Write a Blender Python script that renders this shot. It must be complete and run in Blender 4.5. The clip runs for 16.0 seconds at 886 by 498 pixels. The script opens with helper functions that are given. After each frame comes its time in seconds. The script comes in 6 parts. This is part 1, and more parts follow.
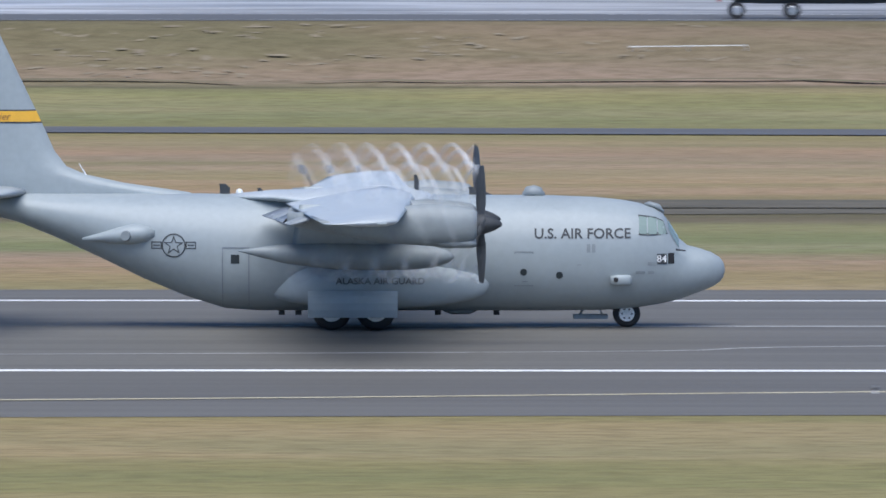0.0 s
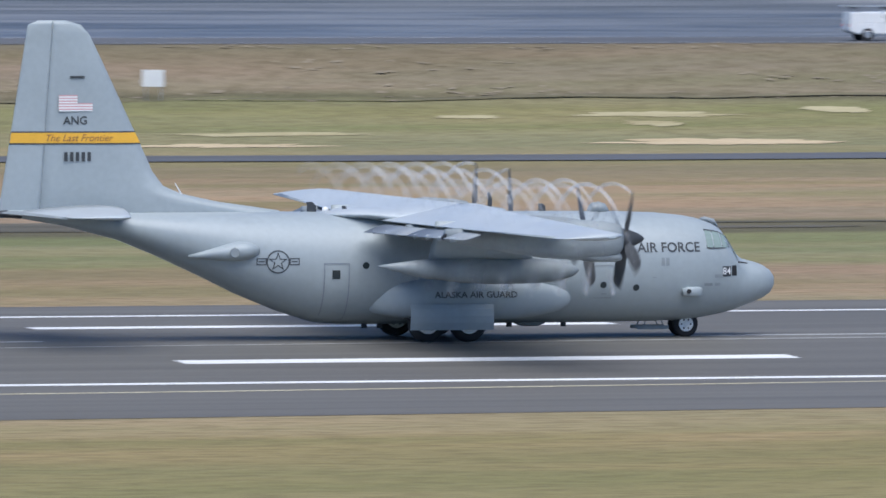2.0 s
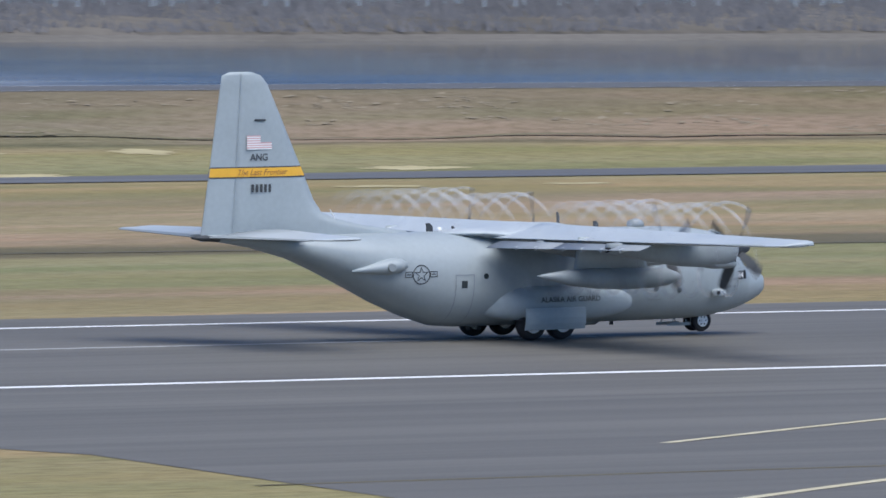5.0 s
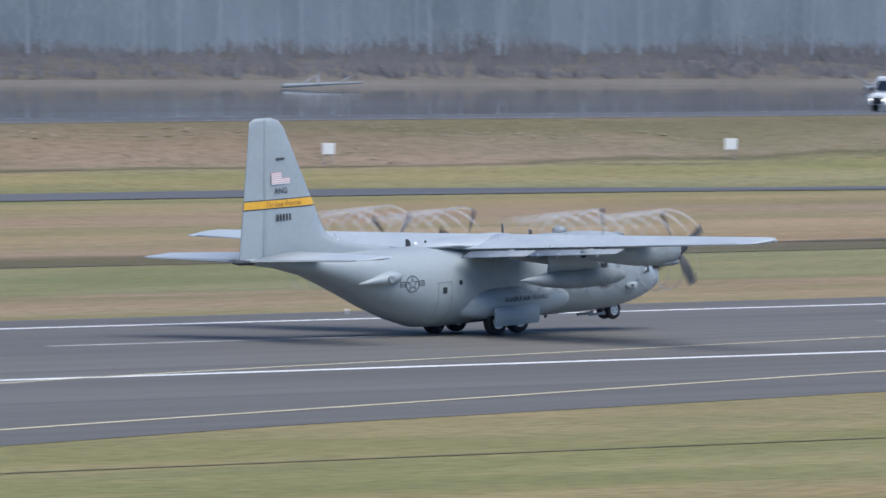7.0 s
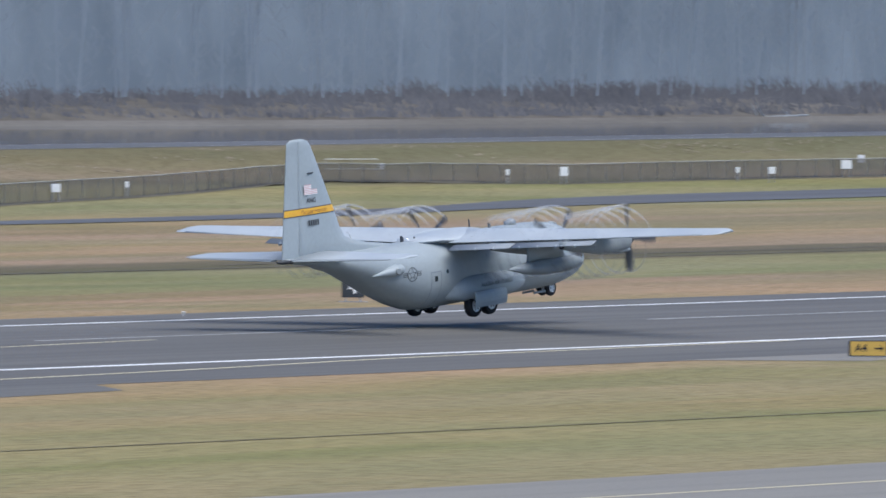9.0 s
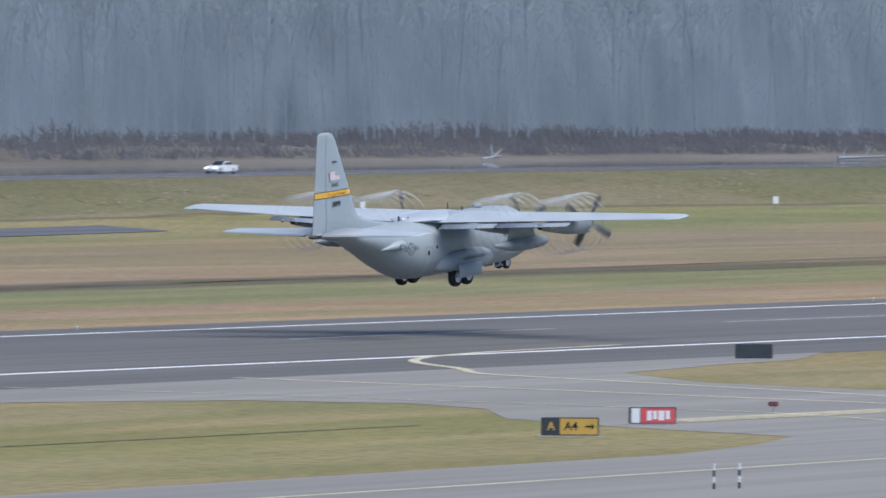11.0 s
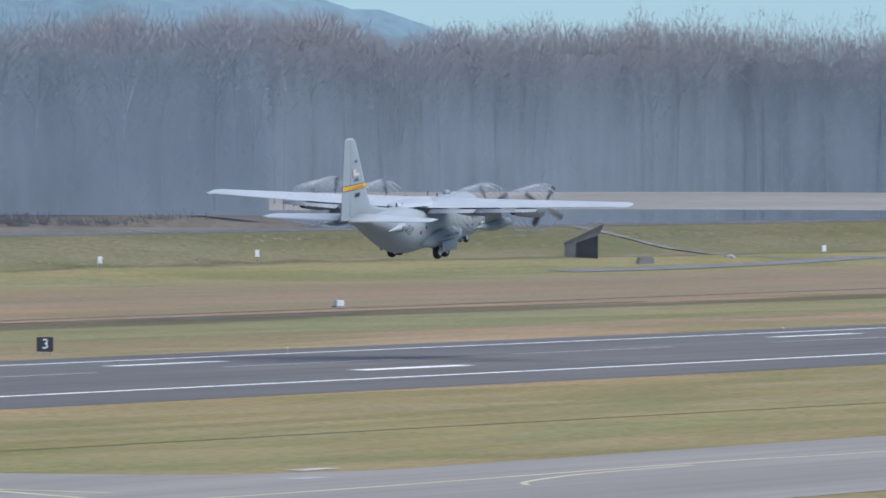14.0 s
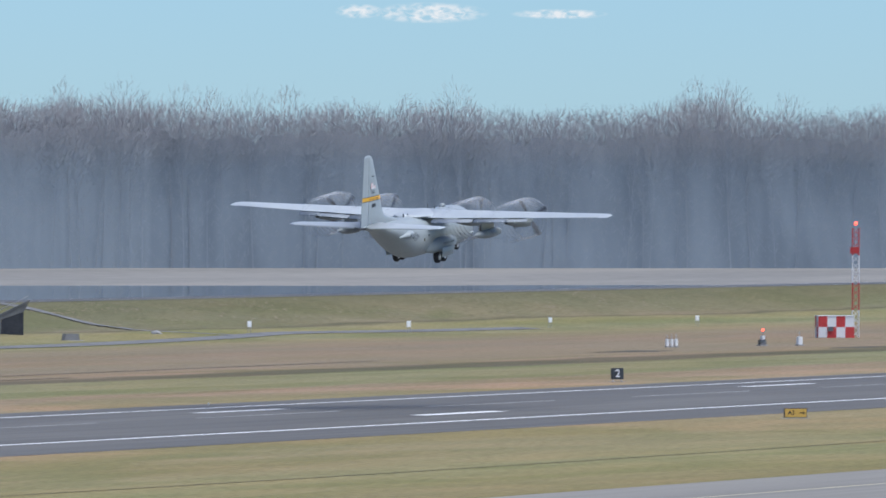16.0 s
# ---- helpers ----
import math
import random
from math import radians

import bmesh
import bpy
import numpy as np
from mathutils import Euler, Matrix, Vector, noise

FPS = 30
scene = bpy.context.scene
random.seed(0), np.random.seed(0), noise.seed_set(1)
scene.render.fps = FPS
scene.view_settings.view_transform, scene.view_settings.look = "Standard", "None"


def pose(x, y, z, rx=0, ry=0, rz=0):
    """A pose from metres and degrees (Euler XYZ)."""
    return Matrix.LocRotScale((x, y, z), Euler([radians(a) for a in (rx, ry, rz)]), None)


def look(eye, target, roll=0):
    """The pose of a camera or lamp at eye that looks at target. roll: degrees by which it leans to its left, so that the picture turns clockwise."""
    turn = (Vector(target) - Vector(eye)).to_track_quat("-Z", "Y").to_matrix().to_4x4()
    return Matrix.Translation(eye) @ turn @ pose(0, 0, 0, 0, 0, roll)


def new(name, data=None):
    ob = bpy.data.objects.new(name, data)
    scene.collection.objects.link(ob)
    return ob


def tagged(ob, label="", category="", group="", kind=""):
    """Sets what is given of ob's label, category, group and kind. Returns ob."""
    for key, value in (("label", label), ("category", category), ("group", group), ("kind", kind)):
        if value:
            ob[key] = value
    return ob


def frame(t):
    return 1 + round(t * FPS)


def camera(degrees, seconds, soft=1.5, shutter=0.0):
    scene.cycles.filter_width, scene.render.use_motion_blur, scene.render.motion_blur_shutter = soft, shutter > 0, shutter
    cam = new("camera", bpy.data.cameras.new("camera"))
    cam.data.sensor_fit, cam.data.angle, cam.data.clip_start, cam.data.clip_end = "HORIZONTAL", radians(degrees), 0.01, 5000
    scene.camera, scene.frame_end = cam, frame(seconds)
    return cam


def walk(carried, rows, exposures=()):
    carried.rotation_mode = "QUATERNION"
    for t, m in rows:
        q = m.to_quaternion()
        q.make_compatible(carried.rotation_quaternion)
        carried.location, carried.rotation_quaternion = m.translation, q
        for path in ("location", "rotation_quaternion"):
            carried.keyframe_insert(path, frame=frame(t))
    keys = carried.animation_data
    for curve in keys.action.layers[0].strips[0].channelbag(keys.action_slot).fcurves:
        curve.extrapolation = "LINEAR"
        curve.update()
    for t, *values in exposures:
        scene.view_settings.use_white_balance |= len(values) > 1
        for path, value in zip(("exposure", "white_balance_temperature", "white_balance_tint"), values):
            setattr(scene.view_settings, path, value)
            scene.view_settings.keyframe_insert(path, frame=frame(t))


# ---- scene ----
EYE = Vector((0.0, 0.0, 21.48))      # on the roof of a parking deck
RUNWAY_Y = 381.3                     # centreline of the runway
CROWN = 0.27
cam = camera(4.762, 16.0, soft=1.6, shutter=0.16)


def aim(yaw, pitch, roll):
    a, p = radians(yaw), radians(pitch)
    way = Vector((math.sin(a) * math.cos(p), math.cos(a) * math.cos(p), math.sin(p)))
    return look(EYE, EYE + way * 100, roll)


walk(cam, [
    (0, aim(0.314, -2.765, 0.05)),
    (0.5, aim(4.379, -2.718, 0.13)),
    (1, aim(8.315, -2.674, 0.20)),
    (1.5, aim(11.987, -2.631, 0.26)),
    (2, aim(15.561, -2.585, 0.31)),
    (2.5, aim(19.125, -2.524, 0.36)),
    (3, aim(22.596, -2.467, 0.41)),
    (3.5, aim(25.985, -2.390, 0.46)),
    (4, aim(29.107, -2.304, 0.49)),
    (4.5, aim(31.980, -2.215, 0.50)),
    (5, aim(34.693, -2.126, 0.50)),
    (5.5, aim(37.335, -2.037, 0.50)),
    (6, aim(39.994, -1.952, 0.51)),
    (6.5, aim(42.689, -1.868, 0.52)),
    (7, aim(45.211, -1.782, 0.53)),
    (7.5, aim(47.523, -1.707, 0.53)),
    (8, aim(49.668, -1.637, 0.53)),
    (8.5, aim(51.698, -1.561, 0.54)),
    (9, aim(53.565, -1.473, 0.54)),
    (9.5, aim(55.292, -1.388, 0.54)),
    (10, aim(56.892, -1.308, 0.52)),
    (10.5, aim(58.371, -1.230, 0.50)),
    (11, aim(59.736, -1.152, 0.48)),
    (11.5, aim(60.992, -1.072, 0.46)),
    (12, aim(62.149, -0.991, 0.44)),
    (12.5, aim(63.236, -0.921, 0.42)),
    (13, aim(64.301, -0.847, 0.40)),
    (13.5, aim(65.291, -0.776, 0.37)),
    (14, aim(66.221, -0.702, 0.33)),
    (14.5, aim(67.066, -0.629, 0.29)),
    (15, aim(67.862, -0.543, 0.25)),
    (15.5, aim(68.610, -0.424, 0.20)),
    (16, aim(69.309, -0.280, 0.15)),
])

# ---- light ----
SUN_AZ, SUN_EL = 187.0, 63.0         # degrees clockwise from +y, and above the horizon
world = bpy.data.worlds.new("world")
scene.world = world
world.use_nodes = True
wn = world.node_tree.nodes
sky = wn.new("ShaderNodeTexSky")
sky.sky_type = "NISHITA"
sky.sun_disc = False
sky.sun_elevation, sky.sun_rotation = radians(SUN_EL), radians(SUN_AZ)
sky.air_density, sky.dust_density, sky.ozone_density = 0.8, 0.15, 3.0
tint = wn.new("ShaderNodeMix")
tint.data_type, tint.blend_type = "RGBA", "MULTIPLY"
tint.inputs[0].default_value = 1.0
tint.inputs[7].default_value = (0.56, 0.805, 1.13, 1)
world.node_tree.links.new(sky.outputs[0], tint.inputs[6])
world.node_tree.links.new(tint.outputs[2], wn["Background"].inputs[0])
wn["Background"].inputs[1].default_value = 0.083
sun_data = bpy.data.lights.new("sun", "SUN")
sun_data.energy, sun_data.angle, sun_data.color = 3.1, radians(64), (0.968, 0.97, 0.985)
sun = new("sun", sun_data)
a, e = radians(SUN_AZ), radians(SUN_EL)
sun.matrix_world = look((math.sin(a) * math.cos(e) * 50, math.cos(a) * math.cos(e) * 50, math.sin(e) * 50), (0, 0, 0))
scene.view_settings.exposure = 0.45


# ---- materials ----
def nodes_of(name):
    m = bpy.data.materials.new(name)
    m.use_nodes = True
    return m, m.node_tree.nodes, m.node_tree.links, m.node_tree.nodes["Principled BSDF"]


def noise_node(n, l, scale, detail=4.0, stretch=(1, 1, 1), coord="Position", dist=0.0):
    t = n.new("ShaderNodeTexNoise")
    t.inputs["Scale"].default_value, t.inputs["Detail"].default_value, t.inputs["Distortion"].default_value = scale, detail, dist
    mp = n.new("ShaderNodeMapping")
    mp.inputs["Scale"].default_value = stretch
    if coord == "Position":
        g = n.new("ShaderNodeNewGeometry")
        l.new(g.outputs["Position"], mp.inputs[0])
    else:
        g = n.new("ShaderNodeTexCoord")
        l.new(g.outputs[coord], mp.inputs[0])
    l.new(mp.outputs[0], t.inputs["Vector"])
    return t


def mixed(n, l, fac, c1, c2, mode="MIX"):
    m = n.new("ShaderNodeMix")
    m.data_type, m.blend_type = "RGBA", mode
    for sock, v in ((m.inputs[0], fac), (m.inputs[6], c1), (m.inputs[7], c2)):
        if isinstance(v, bpy.types.NodeSocket):
            l.new(v, sock)
        elif isinstance(v, tuple):
            sock.default_value = (*v[:3], 1)
        else:
            sock.default_value = v
    return m.outputs[2]


def ramp(n, l, fac, stops, constant=False):
    r = n.new("ShaderNodeValToRGB")
    r.color_ramp.interpolation = "CONSTANT" if constant else "LINEAR"
    while len(r.color_ramp.elements) < len(stops):
        r.color_ramp.elements.new(0.5)
    for el, (p, c) in zip(r.color_ramp.elements, stops):
        el.position = p
        el.color = (*c, 1) if isinstance(c, tuple) else (c, c, c, 1)
    l.new(fac, r.inputs[0])
    return r.outputs[0]


def bumped(n, l, bsdf, height, strength, distance=0.05):
    b = n.new("ShaderNodeBump")
    b.inputs["Strength"].default_value, b.inputs["Distance"].default_value = strength, distance
    l.new(height, b.inputs["Height"])
    l.new(b.outputs[0], bsdf.inputs["Normal"])


def paint(name, col, rough=0.5, metal=0.0, var=0.12, scale=1.3, coord="Object", stretch=(1, 1, 1), fine=18.0):
    """Painted or moulded surface with broad blotches and fine grain."""
    m, n, l, b = nodes_of(name)
    big = noise_node(n, l, scale, 5, stretch, coord)
    small = noise_node(n, l, fine, 3, (1, 1, 1), coord)
    dark = tuple(c * (1 - var) for c in col)
    light = tuple(min(1, c * (1 + var)) for c in col)
    c1 = mixed(n, l, ramp(n, l, big.outputs[0], [(0.35, 0.0), (0.65, 1.0)]), dark, light)
    c2 = mixed(n, l, 0.25, c1, ramp(n, l, small.outputs[0], [(0.3, tuple(c * 0.75 for c in col)), (0.7, light)]))
    l.new(c2, b.inputs["Base Color"])
    b.inputs["Metallic"].default_value = metal
    l.new(ramp(n, l, big.outputs[0], [(0.3, max(0.03, rough - 0.08)), (0.7, min(1, rough + 0.08))]), b.inputs["Roughness"])
    return m


def glow(name, col, strength):
    m, n, l, b = nodes_of(name)
    b.inputs["Base Color"].default_value = (*col, 1)
    b.inputs["Emission Color"].default_value = (*col, 1)
    b.inputs["Emission Strength"].default_value = strength
    return m


def glass(name, col=(0.03, 0.04, 0.045)):
    m, n, l, b = nodes_of(name)
    b.inputs["Base Color"].default_value = (*col, 1)
    b.inputs["Roughness"].default_value = 0.06
    b.inputs["IOR"].default_value = 1.5
    return m


def asphalt(name, base, wear, streak):
    """Grooved, rubber-streaked pavement."""
    m, n, l, b = nodes_of(name)
    big = noise_node(n, l, 0.035, 5, (0.25, 1.6, 1))
    st = noise_node(n, l, 0.5, 4, (0.02, 1.0, 1))
    fine = noise_node(n, l, 6.0, 3)
    c = mixed(n, l, ramp(n, l, big.outputs[0], [(0.35, 0.0), (0.68, 1.0)]), base, wear)
    c = mixed(n, l, ramp(n, l, st.outputs[0], [(0.42, 0.0), (0.7, 0.75)]), c, streak)
    c = mixed(n, l, 0.3, c, ramp(n, l, fine.outputs[0], [(0.3, tuple(v * 0.6 for v in base)), (0.7, tuple(v * 1.35 for v in base))]))
    l.new(c, b.inputs["Base Color"])
    b.inputs["Roughness"].default_value = 0.68
    b.inputs["Specular IOR Level"].default_value = 0.35
    bumped(n, l, b, fine.outputs[0], 0.25, 0.02)
    return m


def turf():
    """Airfield turf in mown and dry strips along the runway, rough grass on the dike, silt below."""
    m, n, l, b = nodes_of("turf")
    g = n.new("ShaderNodeNewGeometry")
    sep = n.new("ShaderNodeSeparateXYZ")
    l.new(g.outputs["Position"], sep.inputs[0])
    wob = noise_node(n, l, 0.02, 5, (0.22, 1, 1))
    wob2 = noise_node(n, l, 0.13, 4, (0.3, 1, 1))
    add = n.new("ShaderNodeMath")
    add.operation = "MULTIPLY_ADD"
    l.new(wob.outputs[0], add.inputs[0])
    add.inputs[1].default_value = 22.0
    l.new(sep.outputs[1], add.inputs[2])
    add2 = n.new("ShaderNodeMath")
    add2.operation = "MULTIPLY_ADD"
    l.new(wob2.outputs[0], add2.inputs[0])
    add2.inputs[1].default_value = 7.0
    l.new(add.outputs[0], add2.inputs[2])
    mr = n.new("ShaderNodeMapRange")
    mr.inputs[1].default_value, mr.inputs[2].default_value = 214.5, 714.5
    l.new(add2.outputs[0], mr.inputs[0])
    olive, lime, tan, brown = (0.255, 0.22, 0.108), (0.235, 0.23, 0.098), (0.33, 0.255, 0.155), (0.27, 0.20, 0.14)
    green, dark, drygr = (0.205, 0.215, 0.11), (0.055, 0.05, 0.04), (0.28, 0.235, 0.12)
    def at(y):
        return (y - 200) / 500
    bands = [(0.0, olive), (at(268), olive), (at(290), lime), (at(318), olive), (at(336), drygr), (at(346), tan),
             (at(412), tan), (at(438), brown), (at(442), green), (at(470), green), (at(474), (0.07, 0.065, 0.05)), (at(484), (0.09, 0.08, 0.06)),
             (at(487), brown), (at(515), tan), (at(545), brown), (at(566), drygr), (at(590), green), (at(606), lime),
             (at(610), (0.24, 0.22, 0.12)), (at(612.5), dark), (at(614), (0.225, 0.18, 0.137)), (at(621), (0.195, 0.158, 0.12)), (at(627), (0.15, 0.125, 0.09)), (at(646), (0.14, 0.12, 0.085))]
    c = ramp(n, l, mr.outputs[0], bands)
    patch = noise_node(n, l, 0.11, 6, (0.35, 1, 1), dist=0.6)
    c = mixed(n, l, ramp(n, l, patch.outputs[0], [(0.38, 0.0), (0.62, 0.9)]), c, (1.3, 1.18, 1.25), "MULTIPLY")
    patch2 = noise_node(n, l, 0.05, 6, (0.18, 1, 1), dist=1.2)
    c = mixed(n, l, ramp(n, l, patch2.outputs[0], [(0.45, 0.0), (0.60, 0.9)]), c, (0.68, 0.80, 0.60), "MULTIPLY")
    lush = n.new("ShaderNodeMapRange")
    lush.inputs[1].default_value, lush.inputs[2].default_value = 600, 1200
    l.new(sep.outputs[0], lush.inputs[0])
    slope = n.new("ShaderNodeMapRange")
    slope.inputs[1].default_value, slope.inputs[2].default_value = 604, 616
    l.new(sep.outputs[1], slope.inputs[0])
    both = n.new("ShaderNodeMath")
    both.operation = "MULTIPLY"
    l.new(lush.outputs[0], both.inputs[0])
    l.new(slope.outputs[0], both.inputs[1])
    c = mixed(n, l, both.outputs[0], c, (0.66, 0.86, 0.66), "MULTIPLY")
    # Mauve-brown strip of turf; its dulling farther off also stands for haze.
    band = ramp(n, l, mr.outputs[0], [(at(486), 0.0), (at(500), 0.65), (at(566), 0.65), (at(584), 0.0)])
    dull = n.new("ShaderNodeMath")
    dull.operation = "MULTIPLY"
    l.new(lush.outputs[0], dull.inputs[0])
    l.new(band, dull.inputs[1])
    c = mixed(n, l, dull.outputs[0], c, (0.225, 0.178, 0.142))
    broad = noise_node(n, l, 0.028, 5, (0.3, 1.3, 1), dist=0.8)
    c = mixed(n, l, ramp(n, l, broad.outputs[0], [(0.42, 0.0), (0.60, 0.85)]), c, (1.12, 0.98, 0.92), "MULTIPLY")
    tuft = noise_node(n, l, 1.3, 5, (0.5, 1, 1))
    c = mixed(n, l, ramp(n, l, tuft.outputs[0], [(0.34, 0.7), (0.58, 0.0)]), c, (0.5, 0.47, 0.42), "MULTIPLY")
    fine = noise_node(n, l, 9.0, 3)
    c = mixed(n, l, 0.3, c, ramp(n, l, fine.outputs[0], [(0.32, (0.10, 0.09, 0.045)), (0.68, (0.42, 0.36, 0.21))]))
    l.new(c, b.inputs["Base Color"])
    b.inputs["Roughness"].default_value = 0.95
    b.inputs["Specular IOR Level"].default_value = 0.15
    bumped(n, l, b, tuft.outputs[0], 0.6, 0.2)
    return m


def cover(name, c1, c2, scale=0.5, stretch=(0.4, 1, 1), rough=0.95, bump=0.3):
    m, n, l, b = nodes_of(name)
    big = noise_node(n, l, scale, 6, stretch, dist=0.5)
    fine = noise_node(n, l, scale * 12, 3)
    c = mixed(n, l, ramp(n, l, big.outputs[0], [(0.35, 0.0), (0.65, 1.0)]), c1, c2)
    c = mixed(n, l, 0.25, c, ramp(n, l, fine.outputs[0], [(0.3, tuple(v * 0.5 for v in c1)), (0.7, tuple(v * 1.3 for v in c2))]))
    l.new(c, b.inputs["Base Color"])
    b.inputs["Roughness"].default_value = rough
    b.inputs["Specular IOR Level"].default_value = 0.2
    bumped(n, l, b, fine.outputs[0], bump, 0.1)
    return m


def river():
    m, n, l, b = nodes_of("river_water")
    # Bright sky reflected in wind streaks, put into the base colour.
    sheen = noise_node(n, l, 0.06, 6, (0.3, 1, 1), dist=1.6)
    slick = noise_node(n, l, 0.02, 4, (0.3, 1, 1))
    col = mixed(n, l, ramp(n, l, slick.outputs[0], [(0.4, 0.0), (0.62, 1.0)]), (0.12, 0.13, 0.14), (0.20, 0.205, 0.21))
    gp = n.new("ShaderNodeNewGeometry")
    sx = n.new("ShaderNodeSeparateXYZ")
    l.new(gp.outputs["Position"], sx.inputs[0])
    far = n.new("ShaderNodeMapRange")
    far.inputs[1].default_value, far.inputs[2].default_value, far.inputs[3].default_value, far.inputs[4].default_value = 0, 800, 0.0, 1.0
    l.new(sx.outputs[0], far.inputs[0])
    sheen_mask = ramp(n, l, far.outputs[0], [(0.0, 0.85), (0.11, 0.85), (0.19, 0.25), (0.40, 0.2), (0.48, 0.9), (0.62, 0.9), (0.76, 0.0)])
    fm = n.new("ShaderNodeMath")
    fm.operation = "MULTIPLY"
    l.new(ramp(n, l, sheen.outputs[0], [(0.34, 0.0), (0.64, 0.85)]), fm.inputs[0])
    l.new(sheen_mask, fm.inputs[1])
    # Water colour goes from dark to pale along x with the reflected sky.
    col = mixed(n, l, sheen_mask, (0.055, 0.072, 0.09), col)
    col = mixed(n, l, fm.outputs[0], col, (0.66, 0.66, 0.66))
    l.new(col, b.inputs["Base Color"])
    b.inputs["IOR"].default_value = 1.33
    b.inputs["Roughness"].default_value = 0.075
    big = noise_node(n, l, 0.012, 4, (0.5, 1.6, 1))
    rip = noise_node(n, l, 0.55, 4, (0.5, 1.2, 1))
    mul = n.new("ShaderNodeMath")
    mul.operation = "MULTIPLY"
    l.new(ramp(n, l, big.outputs[0], [(0.38, 0.12), (0.62, 1.0)]), mul.inputs[0])
    l.new(rip.outputs[0], mul.inputs[1])
    g = n.new("ShaderNodeNewGeometry")
    sp = n.new("ShaderNodeSeparateXYZ")
    l.new(g.outputs["Position"], sp.inputs[0])
    lee = n.new("ShaderNodeMapRange")
    lee.inputs[1].default_value, lee.inputs[2].default_value, lee.inputs[3].default_value, lee.inputs[4].default_value = 430, 720, 1.0, 0.02
    l.new(sp.outputs[0], lee.inputs[0])
    chop = n.new("ShaderNodeMath")
    chop.operation = "MULTIPLY"
    l.new(mul.outputs[0], chop.inputs[0])
    l.new(lee.outputs[0], chop.inputs[1])
    bumped(n, l, b, chop.outputs[0], 1.0, 1.3)
    rg = n.new("ShaderNodeMath")
    rg.operation = "MULTIPLY_ADD"
    l.new(lee.outputs[0], rg.inputs[0])
    l.new(ramp(n, l, big.outputs[0], [(0.4, 0.36), (0.62, 0.55)]), rg.inputs[1])
    rg.inputs[2].default_value = 0.03
    l.new(rg.outputs[0], b.inputs["Roughness"])
    return m


def bark(name, c1, c2, soft=0.7, stemmy=0.80, tips=None):
    m, n, l, b = nodes_of(name)
    g = n.new("ShaderNodeNewGeometry")
    big = noise_node(n, l, 0.03, 3, (1, 1, 0.35))
    c = mixed(n, l, g.outputs["Random Per Island"], c1, c2)
    c = mixed(n, l, ramp(n, l, big.outputs[0], [(0.4, 0.0), (0.65, soft)]), c, tuple((u + v) * 0.40 for u, v in zip(c1, c2)))
    stem = noise_node(n, l, 0.9, 5, (1, 1, 0.16), dist=0.4)
    c = mixed(n, l, ramp(n, l, stem.outputs[0], [(0.38, 0.0), (0.62, 0.6)]), c, (stemmy, stemmy + 0.01, stemmy + 0.03), "MULTIPLY")
    if tips:
        sz = n.new("ShaderNodeSeparateXYZ")
        l.new(g.outputs["Position"], sz.inputs[0])
        up = n.new("ShaderNodeMapRange")
        up.inputs[1].default_value, up.inputs[2].default_value = tips[0], tips[1]
        l.new(sz.outputs[2], up.inputs[0])
        c = mixed(n, l, up.outputs[0], c, (1.22, 1.01, 0.90), "MULTIPLY")
    l.new(c, b.inputs["Base Color"])
    b.inputs["Roughness"].default_value = 0.95
    b.inputs["Specular IOR Level"].default_value = 0.1
    return m


def vapour():
    """Thin condensed water, mostly clear: thickest over and under the propellers, thinning out behind them."""
    m, n, l, b = nodes_of("vapour")
    out = n["Material Output"]
    tr, df, mx = n.new("ShaderNodeBsdfTransparent"), n.new("ShaderNodeBsdfDiffuse"), n.new("ShaderNodeMixShader")
    df.inputs[0].default_value = (0.80, 0.80, 0.80, 1)
    fade = noise_node(n, l, 1.1, 4, (1, 1, 1), "Object")
    gr, body = n.new("ShaderNodeTexCoord"), n.new("ShaderNodeTexCoord")
    body.name = "body_coord"
    sp, sb = n.new("ShaderNodeSeparateXYZ"), n.new("ShaderNodeSeparateXYZ")
    l.new(gr.outputs["Object"], sp.inputs[0])
    l.new(body.outputs["Object"], sb.inputs[0])
    mr, mz = n.new("ShaderNodeMapRange"), n.new("ShaderNodeMapRange")
    for node, values in ((mr, (-7.2, -0.3, 0.03, 0.30)), (mz, (0.9, 1.75, 0.22, 1.0))):
        for k, v in enumerate(values):
            node.inputs[k + 1].default_value = v
    l.new(sp.outputs[0], mr.inputs[0])
    off, size = n.new("ShaderNodeMath"), n.new("ShaderNodeMath")
    off.operation, size.operation = "SUBTRACT", "ABSOLUTE"
    off.inputs[1].default_value = 4.11
    l.new(sb.outputs[2], off.inputs[0])
    l.new(off.outputs[0], size.inputs[0])
    l.new(size.outputs[0], mz.inputs[0])
    mu, mv = n.new("ShaderNodeMath"), n.new("ShaderNodeMath")
    mu.operation, mv.operation = "MULTIPLY", "MULTIPLY"
    l.new(mr.outputs[0], mu.inputs[0])
    l.new(ramp(n, l, fade.outputs[0], [(0.3, 0.35), (0.65, 1.0)]), mu.inputs[1])
    l.new(mu.outputs[0], mv.inputs[0])
    l.new(mz.outputs[0], mv.inputs[1])
    l.new(mv.outputs[0], mx.inputs[0])
    l.new(tr.outputs[0], mx.inputs[1])
    l.new(df.outputs[0], mx.inputs[2])
    l.new(mx.outputs[0], out.inputs["Surface"])
    return m


